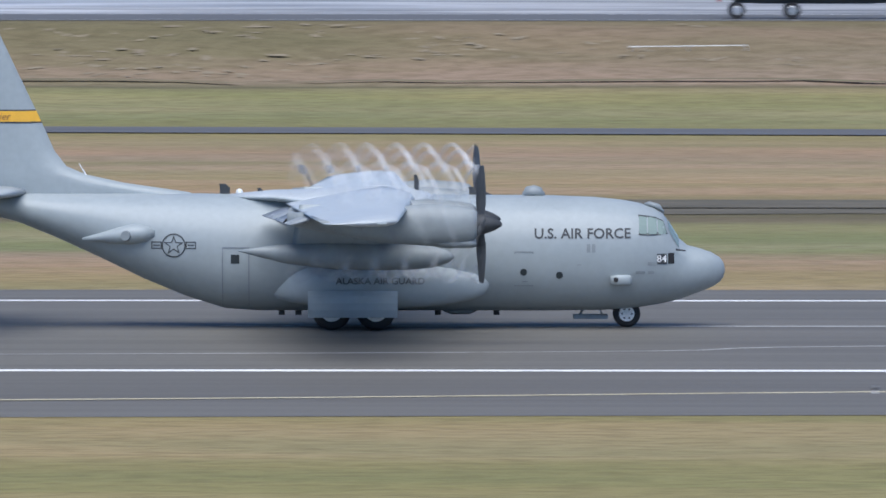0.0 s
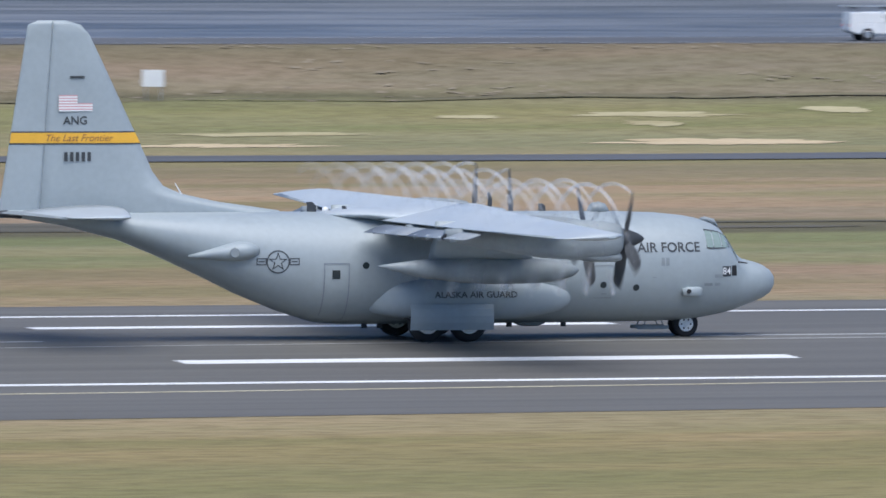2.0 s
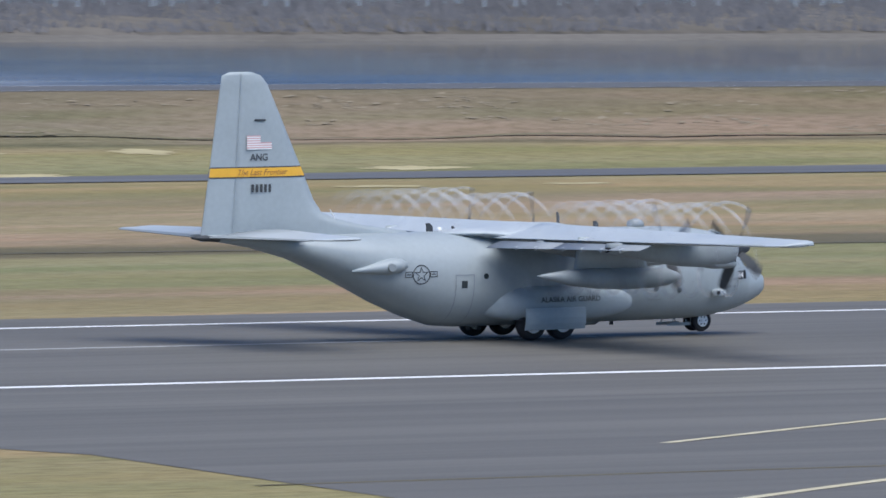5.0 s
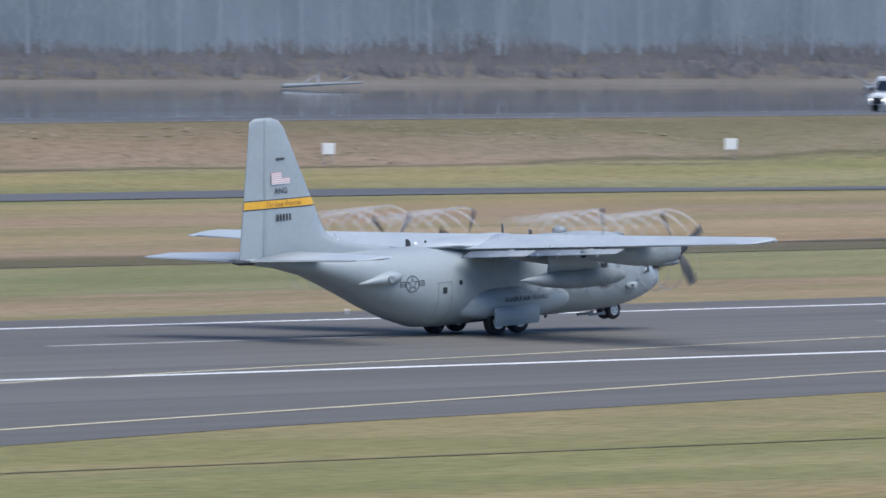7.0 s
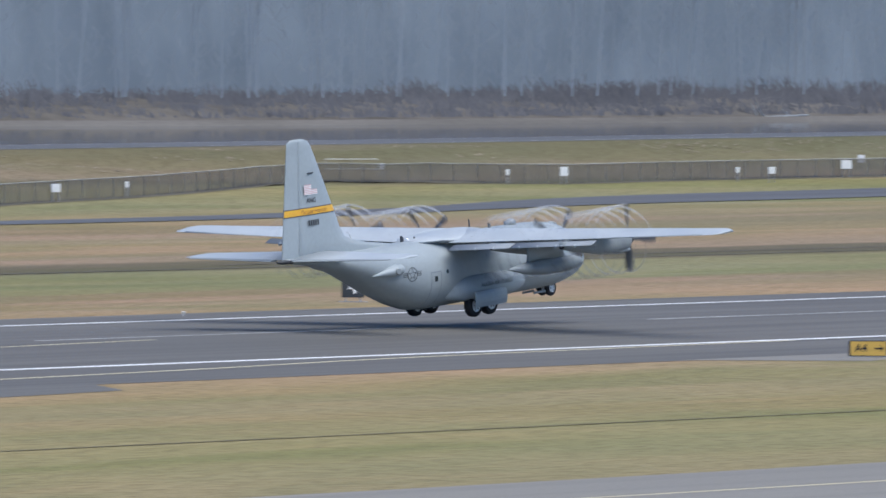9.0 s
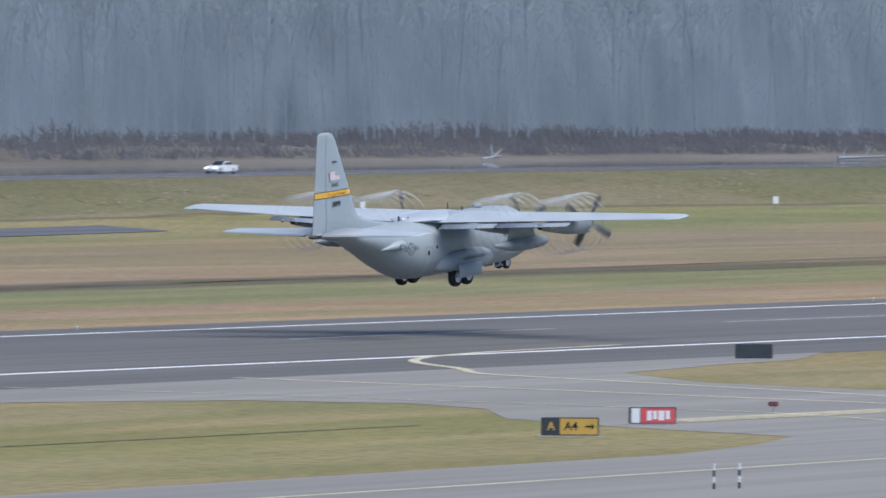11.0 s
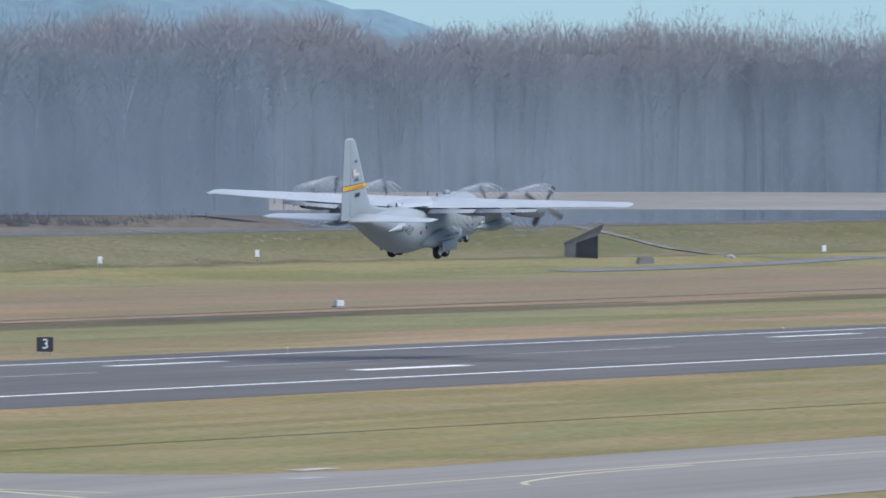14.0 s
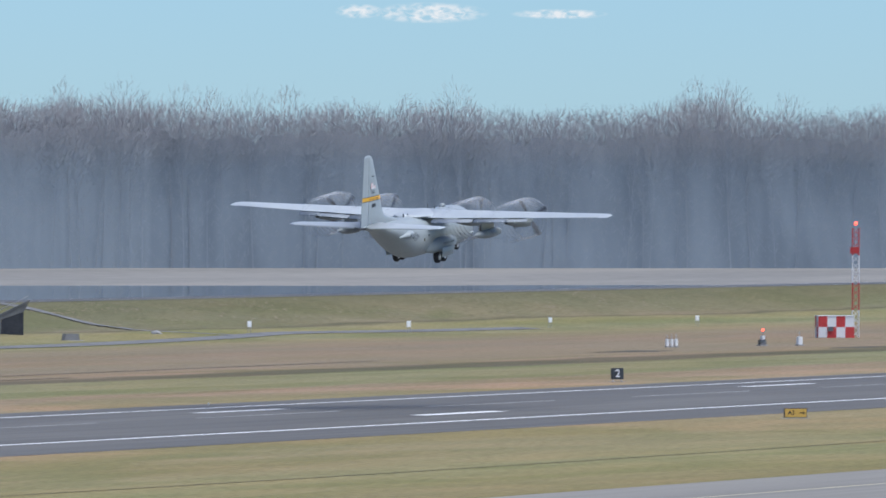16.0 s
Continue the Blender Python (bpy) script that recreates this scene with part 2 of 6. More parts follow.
def chain_link():
    """Woven wire mesh, too fine to tell apart: half metal, half air."""
    m, n, l, b = nodes_of("chain_link")
    tr, mx = n.new("ShaderNodeBsdfTransparent"), n.new("ShaderNodeMixShader")
    grain = noise_node(n, l, 0.7, 4)
    l.new(ramp(n, l, grain.outputs[0], [(0.3, (0.10, 0.094, 0.085)), (0.7, (0.16, 0.15, 0.135))]), b.inputs["Base Color"])
    b.inputs["Roughness"].default_value = 0.7
    mx.inputs[0].default_value = 0.42
    l.new(tr.outputs[0], mx.inputs[1])
    l.new(b.outputs[0], mx.inputs[2])
    l.new(mx.outputs[0], n["Material Output"].inputs["Surface"])
    return m


def thin_cloud():
    """Thin cloud that fades into the sky towards its edge; it glows in place of sunlight."""
    m, n, l, b = nodes_of("cloud")
    tr, df, mx = n.new("ShaderNodeBsdfTransparent"), n.new("ShaderNodeEmission"), n.new("ShaderNodeMixShader")
    df.inputs[0].default_value, df.inputs[1].default_value = (0.93, 0.96, 1.0, 1), 0.66
    tc, mp, gr = n.new("ShaderNodeTexCoord"), n.new("ShaderNodeMapping"), n.new("ShaderNodeTexGradient")
    gr.gradient_type = "SPHERICAL"
    mp.inputs["Location"].default_value, mp.inputs["Scale"].default_value = (-1, 0, -1), (2, 0, 2)
    l.new(tc.outputs["Generated"], mp.inputs[0])
    l.new(mp.outputs[0], gr.inputs[0])
    puff = noise_node(n, l, 0.22, 5, (1, 1, 2.0), dist=0.4)
    mu = n.new("ShaderNodeMath")
    mu.operation = "MULTIPLY"
    l.new(ramp(n, l, gr.outputs[0], [(0.0, 0.0), (0.45, 1.0)]), mu.inputs[0])
    l.new(ramp(n, l, puff.outputs[0], [(0.36, 0.0), (0.62, 0.9)]), mu.inputs[1])
    l.new(mu.outputs[0], mx.inputs[0])
    l.new(tr.outputs[0], mx.inputs[1])
    l.new(df.outputs[0], mx.inputs[2])
    l.new(mx.outputs[0], n["Material Output"].inputs["Surface"])
    return m


M_GREY = paint("aircraft_grey", (0.345, 0.388, 0.398), 0.42, var=0.05, scale=0.35, fine=4.0)
M_GREY2 = paint("aircraft_grey_worn", (0.262, 0.292, 0.30), 0.5, var=0.14, scale=0.9, fine=6.0)
# Same grey lightened for the sky's sheen on wing and tail; also flap tracks.
M_WINGTOP = paint("aircraft_grey_skylit", (0.47, 0.51, 0.525), 0.42, var=0.05, scale=0.5, fine=4.0)
M_DARKGREY = paint("marking_grey", (0.045, 0.05, 0.055), 0.6, var=0.15)
M_BLACK = paint("black_rubber", (0.018, 0.018, 0.02), 0.75, var=0.3)
M_BLADE = paint("blade_dark", (0.075, 0.08, 0.085), 0.45, var=0.2)
M_METAL = paint("bare_metal", (0.55, 0.55, 0.56), 0.38, metal=0.85, var=0.12)
M_HUB = paint("wheel_hub_white", (0.84, 0.84, 0.82), 0.5, var=0.08)
M_YELLOW = paint("tail_band_yellow", (0.80, 0.43, 0.045), 0.5, var=0.06)
M_RED = paint("red_paint", (0.55, 0.05, 0.045), 0.5, var=0.12)
M_WHITE = paint("white_paint", (0.80, 0.80, 0.78), 0.5, var=0.05)
M_SCRIPT = paint("script_brown", (0.30, 0.13, 0.05), 0.5, var=0.1)
M_PINK = paint("flag_pale_red", (0.62, 0.36, 0.35), 0.5, var=0.06)
M_PORTAL = cover("damp_concrete", (0.15, 0.15, 0.148), (0.22, 0.22, 0.215), 0.5)
# Near-black tone for the shade inside the underpass.
M_RECESS = cover("opening_shade", (0.045, 0.048, 0.055), (0.07, 0.073, 0.08), 0.5)
M_GLASS = glass("window_glass")
M_COCKPIT = glass("cockpit_glass", (0.26, 0.33, 0.30))
M_VAPOUR = vapour()
M_LAMP = glow("lamp_white", (1.0, 0.97, 0.9), 3.0)
M_LAMPRED = glow("lamp_red", (1.0, 0.08, 0.05), 3.0)
M_TURF = turf()
M_RUNWAY = asphalt("runway_asphalt", (0.132, 0.124, 0.108), (0.182, 0.172, 0.149), (0.09, 0.086, 0.076))
M_TAXI = asphalt("taxiway_asphalt", (0.243, 0.226, 0.192), (0.33, 0.308, 0.262), (0.19, 0.177, 0.15))
M_ROAD = asphalt("road_asphalt", (0.11, 0.11, 0.11), (0.16, 0.16, 0.158), (0.08, 0.08, 0.08))
M_LINE = cover("line_white", (0.72, 0.72, 0.70), (0.85, 0.85, 0.83), 0.4, rough=0.7, bump=0.05)
M_LINEWORN = cover("line_worn", (0.30, 0.30, 0.29), (0.52, 0.52, 0.50), 0.3, rough=0.8, bump=0.05)
M_TLINE = cover("line_yellow", (0.50, 0.44, 0.29), (0.63, 0.57, 0.40), 0.4, rough=0.7, bump=0.05)
M_SILT = cover("silt", (0.13, 0.12, 0.105), (0.19, 0.175, 0.155), 0.05)
M_SAND = cover("sand", (0.215, 0.21, 0.195), (0.30, 0.285, 0.255), 0.012, stretch=(0.25, 1, 1))
M_DRY = cover("dry_grass", (0.36, 0.30, 0.16), (0.48, 0.42, 0.25), 0.3)
M_WILLOW = cover("shore_scrub_floor", (0.10, 0.09, 0.075), (0.16, 0.145, 0.125), 0.03)
M_RIVER = river()
M_BARK = bark("bare_wood", (0.135, 0.137, 0.147), (0.175, 0.172, 0.178), 0.3, 0.9)
# Haze over the woods is mixed into these pale blue-grey wood colours.
M_CROWN = bark("crown_twigs_hazed", (0.318, 0.355, 0.385), (0.345, 0.382, 0.408), 0.15, 0.98, (30, 50))
M_TRUNK = bark("trunk_hazed", (0.31, 0.347, 0.374), (0.336, 0.373, 0.40), 0.2, 0.98)
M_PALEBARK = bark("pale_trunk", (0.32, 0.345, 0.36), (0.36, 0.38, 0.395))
# Darker than the crowns, to match the shade inside them.
M_TWIG = bark("deep_twigs_hazed", (0.232, 0.272, 0.302), (0.248, 0.287, 0.316), 0.25, 0.97, (30, 50))
# The blue is distance haze painted onto the hill.
M_HILL = cover("far_wood_hazed", (0.165, 0.255, 0.30), (0.19, 0.28, 0.325), 0.01, bump=0.0)
M_CLOUD = thin_cloud()
M_STRAW = cover("dead_grass", (0.215, 0.178, 0.125), (0.28, 0.235, 0.165), 0.3)
M_BLEACHED = cover("bleached_sand", (0.48, 0.37, 0.22), (0.60, 0.48, 0.31), 0.2)
M_SOIL = cover("damp_soil", (0.13, 0.115, 0.075), (0.19, 0.168, 0.10), 0.3)
M_SIGNBACK = paint("sign_back_black", (0.042, 0.049, 0.056), 0.5, var=0.2)
M_SIGNYEL = paint("sign_yellow", (0.62, 0.385, 0.08), 0.45, var=0.06)
M_SIGNRED = paint("sign_red", (0.66, 0.10, 0.10), 0.4, var=0.08)
M_CONC = cover("concrete", (0.28, 0.275, 0.26), (0.38, 0.375, 0.36), 0.8)
M_CARWHITE = paint("car_white", (0.80, 0.80, 0.79), 0.25, var=0.03)
M_CARDARK = paint("car_dark", (0.035, 0.036, 0.04), 0.25, var=0.1)
M_CARGREY = paint("car_grey", (0.16, 0.165, 0.17), 0.3, metal=0.3, var=0.08)
M_CARBLUE = paint("truck_blue", (0.03, 0.12, 0.42), 0.3, var=0.08)
M_FLAP = paint("flap_grey", (0.24, 0.27, 0.30), 0.5, var=0.15, scale=0.8)
M_FENCE = paint("fence_steel", (0.38, 0.38, 0.37), 0.5, metal=0.4, var=0.15)
M_CHAINLINK = chain_link()
M_MUD = cover("ditch_mud", (0.09, 0.084, 0.066), (0.145, 0.13, 0.10), 0.3)


# ---- mesh helpers ----
def mesh_of(name, verts, faces, mat, smooth=False):
    me = bpy.data.meshes.new(name)
    me.from_pydata(verts, [], faces)
    me.materials.append(mat)
    if smooth:
        me.polygons.foreach_set("use_smooth", [True] * len(me.polygons))
    me.update()
    return me


def place(ob, parent):
    if parent is not None:
        ob.parent = parent
    return ob


def part(name, bm, material, parent=None, label="", smooth=False, flat=False):
    """One bmesh as one mesh object under a thing or a part."""
    if not flat:
        bmesh.ops.recalc_face_normals(bm, faces=bm.faces)
    me = bpy.data.meshes.new(name)
    bm.to_mesh(me)
    bm.free()
    me.materials.append(material)
    if smooth:
        me.polygons.foreach_set("use_smooth", [True] * len(me.polygons))
    ob = place(new(name, me), parent)
    if label:
        ob["label"] = label
    return ob


def thing(name, label, category, m=None, group="", kind=""):
    ob = new(name)
    ob.empty_display_size = 0.2
    if m is not None:
        ob.matrix_basis = m
    return tagged(ob, label, category, group, kind)


def box_bm(bm, lo, hi, bevel=0.0):
    c = [(a + b) / 2 for a, b in zip(lo, hi)]
    s = [b - a for a, b in zip(lo, hi)]
    r = bmesh.ops.create_cube(bm, size=1, matrix=Matrix.Translation(c) @ Matrix.Diagonal((*s, 1)))
    if bevel:
        es = list({e for v in r["verts"] for e in v.link_edges})
        bmesh.ops.bevel(bm, geom=es, offset=bevel, segments=2, affect="EDGES")
    return bm


def cyl_bm(bm, p0, p1, r0, r1=None, seg=12):
    p0, p1 = Vector(p0), Vector(p1)
    d = p1 - p0
    m = Matrix.Translation((p0 + p1) / 2) @ d.to_track_quat("Z", "Y").to_matrix().to_4x4()
    bmesh.ops.create_cone(bm, cap_ends=True, segments=seg, radius1=r0, radius2=r0 if r1 is None else r1, depth=d.length, matrix=m)
    return bm


def loft_bm(bm, rings, closed_ends=True):
    vr = [[bm.verts.new(p) for p in ring] for ring in rings]
    n = len(vr[0])
    for a, b in zip(vr, vr[1:]):
        for i in range(n):
            bm.faces.new((a[i], a[(i + 1) % n], b[(i + 1) % n], b[i]))
    if closed_ends:
        bm.faces.new(vr[0][::-1])
        bm.faces.new(vr[-1])
    return bm


def prism_bm(bm, outline, y0, y1, bevel=0.0):
    """An outline of (x, z) points, thick from y0 to y1."""
    a = [bm.verts.new((x, y0, z)) for x, z in outline]
    b = [bm.verts.new((x, y1, z)) for x, z in outline]
    n = len(a)
    bm.faces.new(a)
    bm.faces.new(b[::-1])
    for i in range(n):
        bm.faces.new((a[i], b[i], b[(i + 1) % n], a[(i + 1) % n]))
    if bevel:
        bmesh.ops.bevel(bm, geom=list(bm.edges), offset=bevel, segments=2, affect="EDGES")
    return bm


def lettering(name, words, size, mat, parent, put, align="CENTER", shear=0.0, stretch=1.0, weight=0.0):
    """Words as a thin mesh; put(u, v) gives the place of a point u along and v up from the middle of the line."""
    cu = bpy.data.curves.new(name, "FONT")
    cu.body, cu.size, cu.align_x, cu.align_y, cu.shear, cu.offset = words, size, align, "CENTER", shear, weight
    cu.resolution_u = 3
    tmp = new("tmp", cu)
    me = bpy.data.meshes.new_from_object(tmp.evaluated_get(bpy.context.evaluated_depsgraph_get()))
    bpy.data.objects.remove(tmp)
    me.name = name
    for v in me.vertices:
        v.co = put(v.co.x * stretch, v.co.y)
    me.materials.clear()
    me.materials.append(mat)
    me.update()
    return place(new(name, me), parent)


def sheet_bm(outline, z):
    bm = bmesh.new()
    area = sum(a[0] * b[1] - b[0] * a[1] for a, b in zip(outline, outline[1:] + outline[:1]))
    bm.faces.new([bm.verts.new((x, y, z)) for x, y in (outline if area > 0 else outline[::-1])])
    return bm


# ---- the ground, the runway and the river ----
def smooth01(v, lo, hi):
    v = min(1.0, max(0.0, (v - lo) / (hi - lo)))
    return v * v * (3 - 2 * v)


def dike_top(x):
    return 4.5 + 0.8 * smooth01(x, 700, 1150)


def dike_foot(x):
    return 612 - 13 * math.exp(-((x - 700) / 75) ** 2)


def ground_z(x, y):
    """Height of the land: flat airfield, a rise, the dike with the road, the river bed."""
    top = dike_top(x)
    if y < 586:
        z = 0.0
    elif y < dike_foot(x):
        z = 1.4 * (y - 586) / 26
    elif y < 631:
        f = dike_foot(x)
        z0 = 1.4 * (f - 586) / 26
        z = z0 + (top - z0) * smooth01(y, f - 1, 631.5)
    elif y < 647:
        z = top
    elif y < 690:
        z = top + (-4 - top) * (y - 647) / 43
    else:
        z = -4.0
    if 588 < y < 630:
        z += (0.0 if y < 612 else 0.28) * noise.noise((x * 0.08, y * 0.16, 0.0)) + 0.12 * noise.noise((x * 0.4, y * 0.5, 3.0)) * (y > 611)
    return z


def build_ground():
    xs = list(np.arange(-1500, -60, 160)) + list(np.arange(-60, 2200, 4.0)) + list(np.arange(2200, 4801, 200))
    ys = [-300, 0, 200, 340, 420, 500, 560, 586, 592, 598, 604, 608, 611, 613, 615, 617, 619, 621, 623, 625, 627, 629, 631, 632, 639, 646, 647, 660, 675, 690, 1200, 2400, 4800]
    verts = [(x, y, ground_z(x, y)) for x in xs for y in ys]
    k = len(ys)
    faces = [(i * k + j, (i + 1) * k + j, (i + 1) * k + j + 1, i * k + j + 1) for i in range(len(xs) - 1) for j in range(k - 1)]
    tagged(new("ground", mesh_of("ground", verts, faces, M_TURF, True)), "airfield turf in green and dry tan strips beside the runway", "ground", kind="structure")


def crown_z(y):
    d = abs(y - RUNWAY_Y)
    return 0.03 + CROWN * max(0.0, 1 - d / 22.0)


def strip(name, x0, x1, y0, y1, mat, label="", lift=0.006, zf=crown_z, parent=None):
    """A painted stripe that lies on the crowned pavement."""
    verts = []
    for x in (x0, x1):
        for y in (y0, y1):
            verts.append((x, y, zf(y) + lift))
    ob = new(name, mesh_of(name, verts, [(0, 2, 3, 1)], mat))
    if parent is None:
        return tagged(ob, label, "marking", kind="structure")
    return place(ob, parent)


def draped(name, pts, width, mat, lift=0.05):
    """A track that follows the lie of the land."""
    p = [Vector((x, y, 0)) for x, y in pts]
    verts, faces, cols = [], [], 6
    line = []
    for i in range(len(p) - 1):
        a, b, c, d = p[max(0, i - 1)], p[i], p[i + 1], p[min(len(p) - 1, i + 2)]
        steps = max(6, int((c - b).length / 4))
        for k in range(steps):
            t = k / steps
            line.append(0.5 * ((2 * b) + (c - a) * t + (2 * a - 5 * b + 4 * c - d) * t * t + (3 * b - a - 3 * c + d) * t ** 3))
    line.append(p[-1])
    for i, q in enumerate(line):
        d = (line[min(i + 1, len(line) - 1)] - line[max(0, i - 1)]).normalized()
        nrm = Vector((-d.y, d.x, 0))
        for k in range(cols + 1):
            e = q + nrm * width * (k / cols - 0.5)
            verts.append((e.x, e.y, ground_z(e.x, e.y) + lift + (0.10 if e.y > 611 else 0)))
        if i:
            for k in range(cols):
                u = (i - 1) * (cols + 1) + k
                faces.append((u, u + cols + 1, u + cols + 2, u + 1))
    return new(name, mesh_of(name, verts, faces, mat, True))


def ribbon(name, pts, width, z, mat, parent=None):
    """A painted line along a curve on flat pavement."""
    p = [Vector((x, y, 0)) for x, y in pts]
    dense = []
    for i in range(len(p) - 1):
        a, b, c, d = p[max(0, i - 1)], p[i], p[i + 1], p[min(len(p) - 1, i + 2)]
        for k in range(8):
            t = k / 8
            dense.append(0.5 * ((2 * b) + (c - a) * t + (2 * a - 5 * b + 4 * c - d) * t * t + (3 * b - a - 3 * c + d) * t ** 3))
    dense.append(p[-1])
    verts, faces = [], []
    for i, q in enumerate(dense):
        d = (dense[min(i + 1, len(dense) - 1)] - dense[max(0, i - 1)]).normalized()
        nrm = Vector((-d.y, d.x, 0)) * width / 2
        zz = z if callable(z) is False else z(q.y)
        verts += [tuple(q + nrm + Vector((0, 0, zz))), tuple(q - nrm + Vector((0, 0, zz)))]
        if i:
            faces.append((2 * i - 1, 2 * i + 1, 2 * i, 2 * i - 2))
    return place(new(name, mesh_of(name, verts, faces, mat)), parent)


def build_runway():
    ys = [343.4, 347, 352, 359.3, 370, 376, RUNWAY_Y, 386.6, 392, 403.3, 408, 411.6]
    xs = list(range(-1600, 2801, 100))
    verts = [(x, y + 0.5 * noise.noise((x * 0.02, y, 5)) * (y < 344 or y > 411), crown_z(y) - (0.012 if y < 344 or y > 411 else 0)) for x in xs for y in ys]
    k = len(ys)
    faces = [(i * k + j, (i + 1) * k + j, (i + 1) * k + j + 1, i * k + j + 1) for i in range(len(xs) - 1) for j in range(k - 1)]
    rw = tagged(new("runway", mesh_of("runway", verts, faces, M_RUNWAY)), "dark grey asphalt runway with white painted edge lines", "runway", kind="structure")
    strip("edge_line", -1600, 2800, 358.5, 359.5, M_LINE, parent=rw)
    strip("edge_line", -1600, 2800, 403.0, 403.9, M_LINE, parent=rw)
    k = -20
    while 115 + 60.4 * k < 530:
        strip("centre_stripe", 115 + 60.4 * k, 151.3 + 60.4 * k, RUNWAY_Y - 0.3, RUNWAY_Y + 0.3, M_LINEWORN, parent=rw)
        k += 1
    for x in (538, 570.5, 632.5):
        strip("centre_stripe", x, x + (24 if x == 570.5 else 32 if x < 550 else 37), RUNWAY_Y - 0.3, RUNWAY_Y + 0.3, M_LINEWORN, parent=rw)
    for k in range(20):
        strip("centre_stripe", 695 + 62 * k, 732.5 + 62 * k, RUNWAY_Y - 0.3, RUNWAY_Y + 0.3, M_LINEWORN, parent=rw)
    for x in (93.2, 821, 972, 1137):
        for y in (369.7, 392.9):
            strip("touchdown_bar", x, x + 23, y - 0.95, y + 0.95, M_LINE, parent=rw)
    ribbon("rubber_line", [(-200, 360), (-13, 366.8), (17, 371.0), (60, 376), (100, 378.6), (170, 380.6)], 0.35, on_apron, M_LINEWORN, rw)


def on_apron(y):
    return (crown_z(y) if y > 343.4 else 0.03) + 0.008


def build_taxiways():
    xs = list(range(-600, 2601, 40))
    outline = [(x, 265.2 + 0.8 * noise.noise((x * 0.03, 0, 0))) for x in xs] + [(x, 226.0) for x in xs[::-1]]
    tx = tagged(part("taxiway", sheet_bm(outline, 0.026), M_TAXI, flat=True), "weathered grey asphalt taxiway beside the airfield turf", "taxiway", kind="structure")
    exit_w = [(437, 346), (430, 337.7), (395, 333), (357, 328), (313, 320.6), (285, 313), (268, 309), (252, 303), (236, 295), (205, 279), (176, 263),
              (186, 263), (200, 290), (205, 318), (199, 346)]
    ex = tagged(part("taxiway_exit", sheet_bm(exit_w, 0.018), M_RUNWAY, flat=True), "dark asphalt high-speed runway exit with yellow lines", "taxiway", kind="structure")
    pad = [(137, 346), (141, 342), (146, 337.5), (152.5, 331), (158, 330.6), (166, 332.4), (171, 337), (184, 342.5), (187, 346)]
    part("pad", sheet_bm(pad, 0.016), M_RUNWAY, ex, flat=True)
    fillet = [(-300, 346), (-300, 331), (-15, 334.5), (30, 336.5), (55, 339), (80, 340.2), (115, 342), (140, 346)]
    part("fillet", sheet_bm([(x, y) for x, y in fillet[::-1]], 0.014), M_RUNWAY, ex, flat=True)
    link = [(486, 346), (496, 336.2), (507, 339.0), (531.8, 324), (534.3, 314), (529.5, 306), (517, 297.5), (510, 286), (504.5, 272.5), (493, 268.5), (470, 263.5),
            (625, 263.5), (592, 265.5), (578.5, 270), (574, 285), (575, 306), (580, 320), (592, 332), (612, 336), (625, 337.4), (646, 346)]
    cn = tagged(part("taxiway_link", sheet_bm(link, 0.02), M_TAXI, flat=True), "grey asphalt link between runway and taxiway with red holding markings", "taxiway", kind="structure")
    ribbon("taxi_line", [(-600, 254.6), (100, 254.6), (362, 255.2), (440, 254.6), (508, 254.5), (560, 253.4), (618, 254), (700, 252), (1200, 252)], 0.5, 0.034, M_TLINE, tx)
    ribbon("taxi_line", [(205, 283), (229, 297), (260.6, 310.6), (294.5, 322.7), (336, 333.4), (376, 343.2), (410, 348.2), (452, 352.3), (480, 356), (520, 358)], 0.55, on_apron, M_TLINE, ex)
    ribbon("taxi_line", [(228, 315), (253.3, 328.7), (288, 343.3), (323.5, 354.5), (349.4, 361.2), (408, 370.2), (440, 374), (485, 378.6)], 0.45, on_apron, M_TLINE, ex)
    ribbon("taxi_line", [(-260, 330), (-80, 336), (-12.4, 343), (16.4, 347.5), (60, 352.9), (91, 354.3), (124, 356.6), (150, 357.6)], 0.42, on_apron, M_TLINE, ex)
    ribbon("taxi_line", [(645, 362), (620, 360), (604, 354.6), (592, 344), (584, 337.5), (577, 323.2), (566, 300), (553, 277.1), (540, 260)], 0.75, on_apron, M_TLINE, cn)
    ribbon("taxi_line", [(566.4, 345.5), (560, 318), (553.5, 290), (548, 262)], 0.75, on_apron, M_TLINE, cn)
    ribbon("taxi_line", [(540.7, 346), (540.7, 329.8), (538, 305), (534.4, 288.3), (524, 273), (514, 266), (503, 259), (488, 255.5)], 0.42, on_apron, M_TLINE, cn)
    ribbon("taxi_line", [(573, 247), (579, 249.5), (593.4, 251.9), (612, 252.6)], 0.45, 0.036, M_TLINE, tx)
    for k in range(4):
        ribbon("holding_line", [(519, 287.2 + k * 0.85), (545, 285.9 + k * 0.85), (566, 284.8 + k * 0.85)], 0.62, 0.045, M_TLINE, cn)
    bm = bmesh.new()
    box_bm(bm, (541, 278.9, 0.026), (548.5, 282.9, 0.032))
    part("red_marking", bm, M_SIGNRED, cn, "faded red mandatory marking with white lettering bars")
    for k in range(5):
        bm = bmesh.new()
        box_bm(bm, (541.8 + k * 1.3, 279.7, 0.033), (542.5 + k * 1.3, 282.1, 0.037))
        part("white_bar", bm, M_LINE, cn)
    bm = bmesh.new()
    box_bm(bm, (551, 280.6, 0.026), (558, 283.5, 0.032))
    part("red_marking", bm, M_SIGNRED, cn)
    for k in range(4):
        bm = bmesh.new()
        box_bm(bm, (551.8 + k * 1.5, 281.2, 0.033), (552.6 + k * 1.5, 282.9, 0.037))
        part("white_bar", bm, M_LINE, cn)
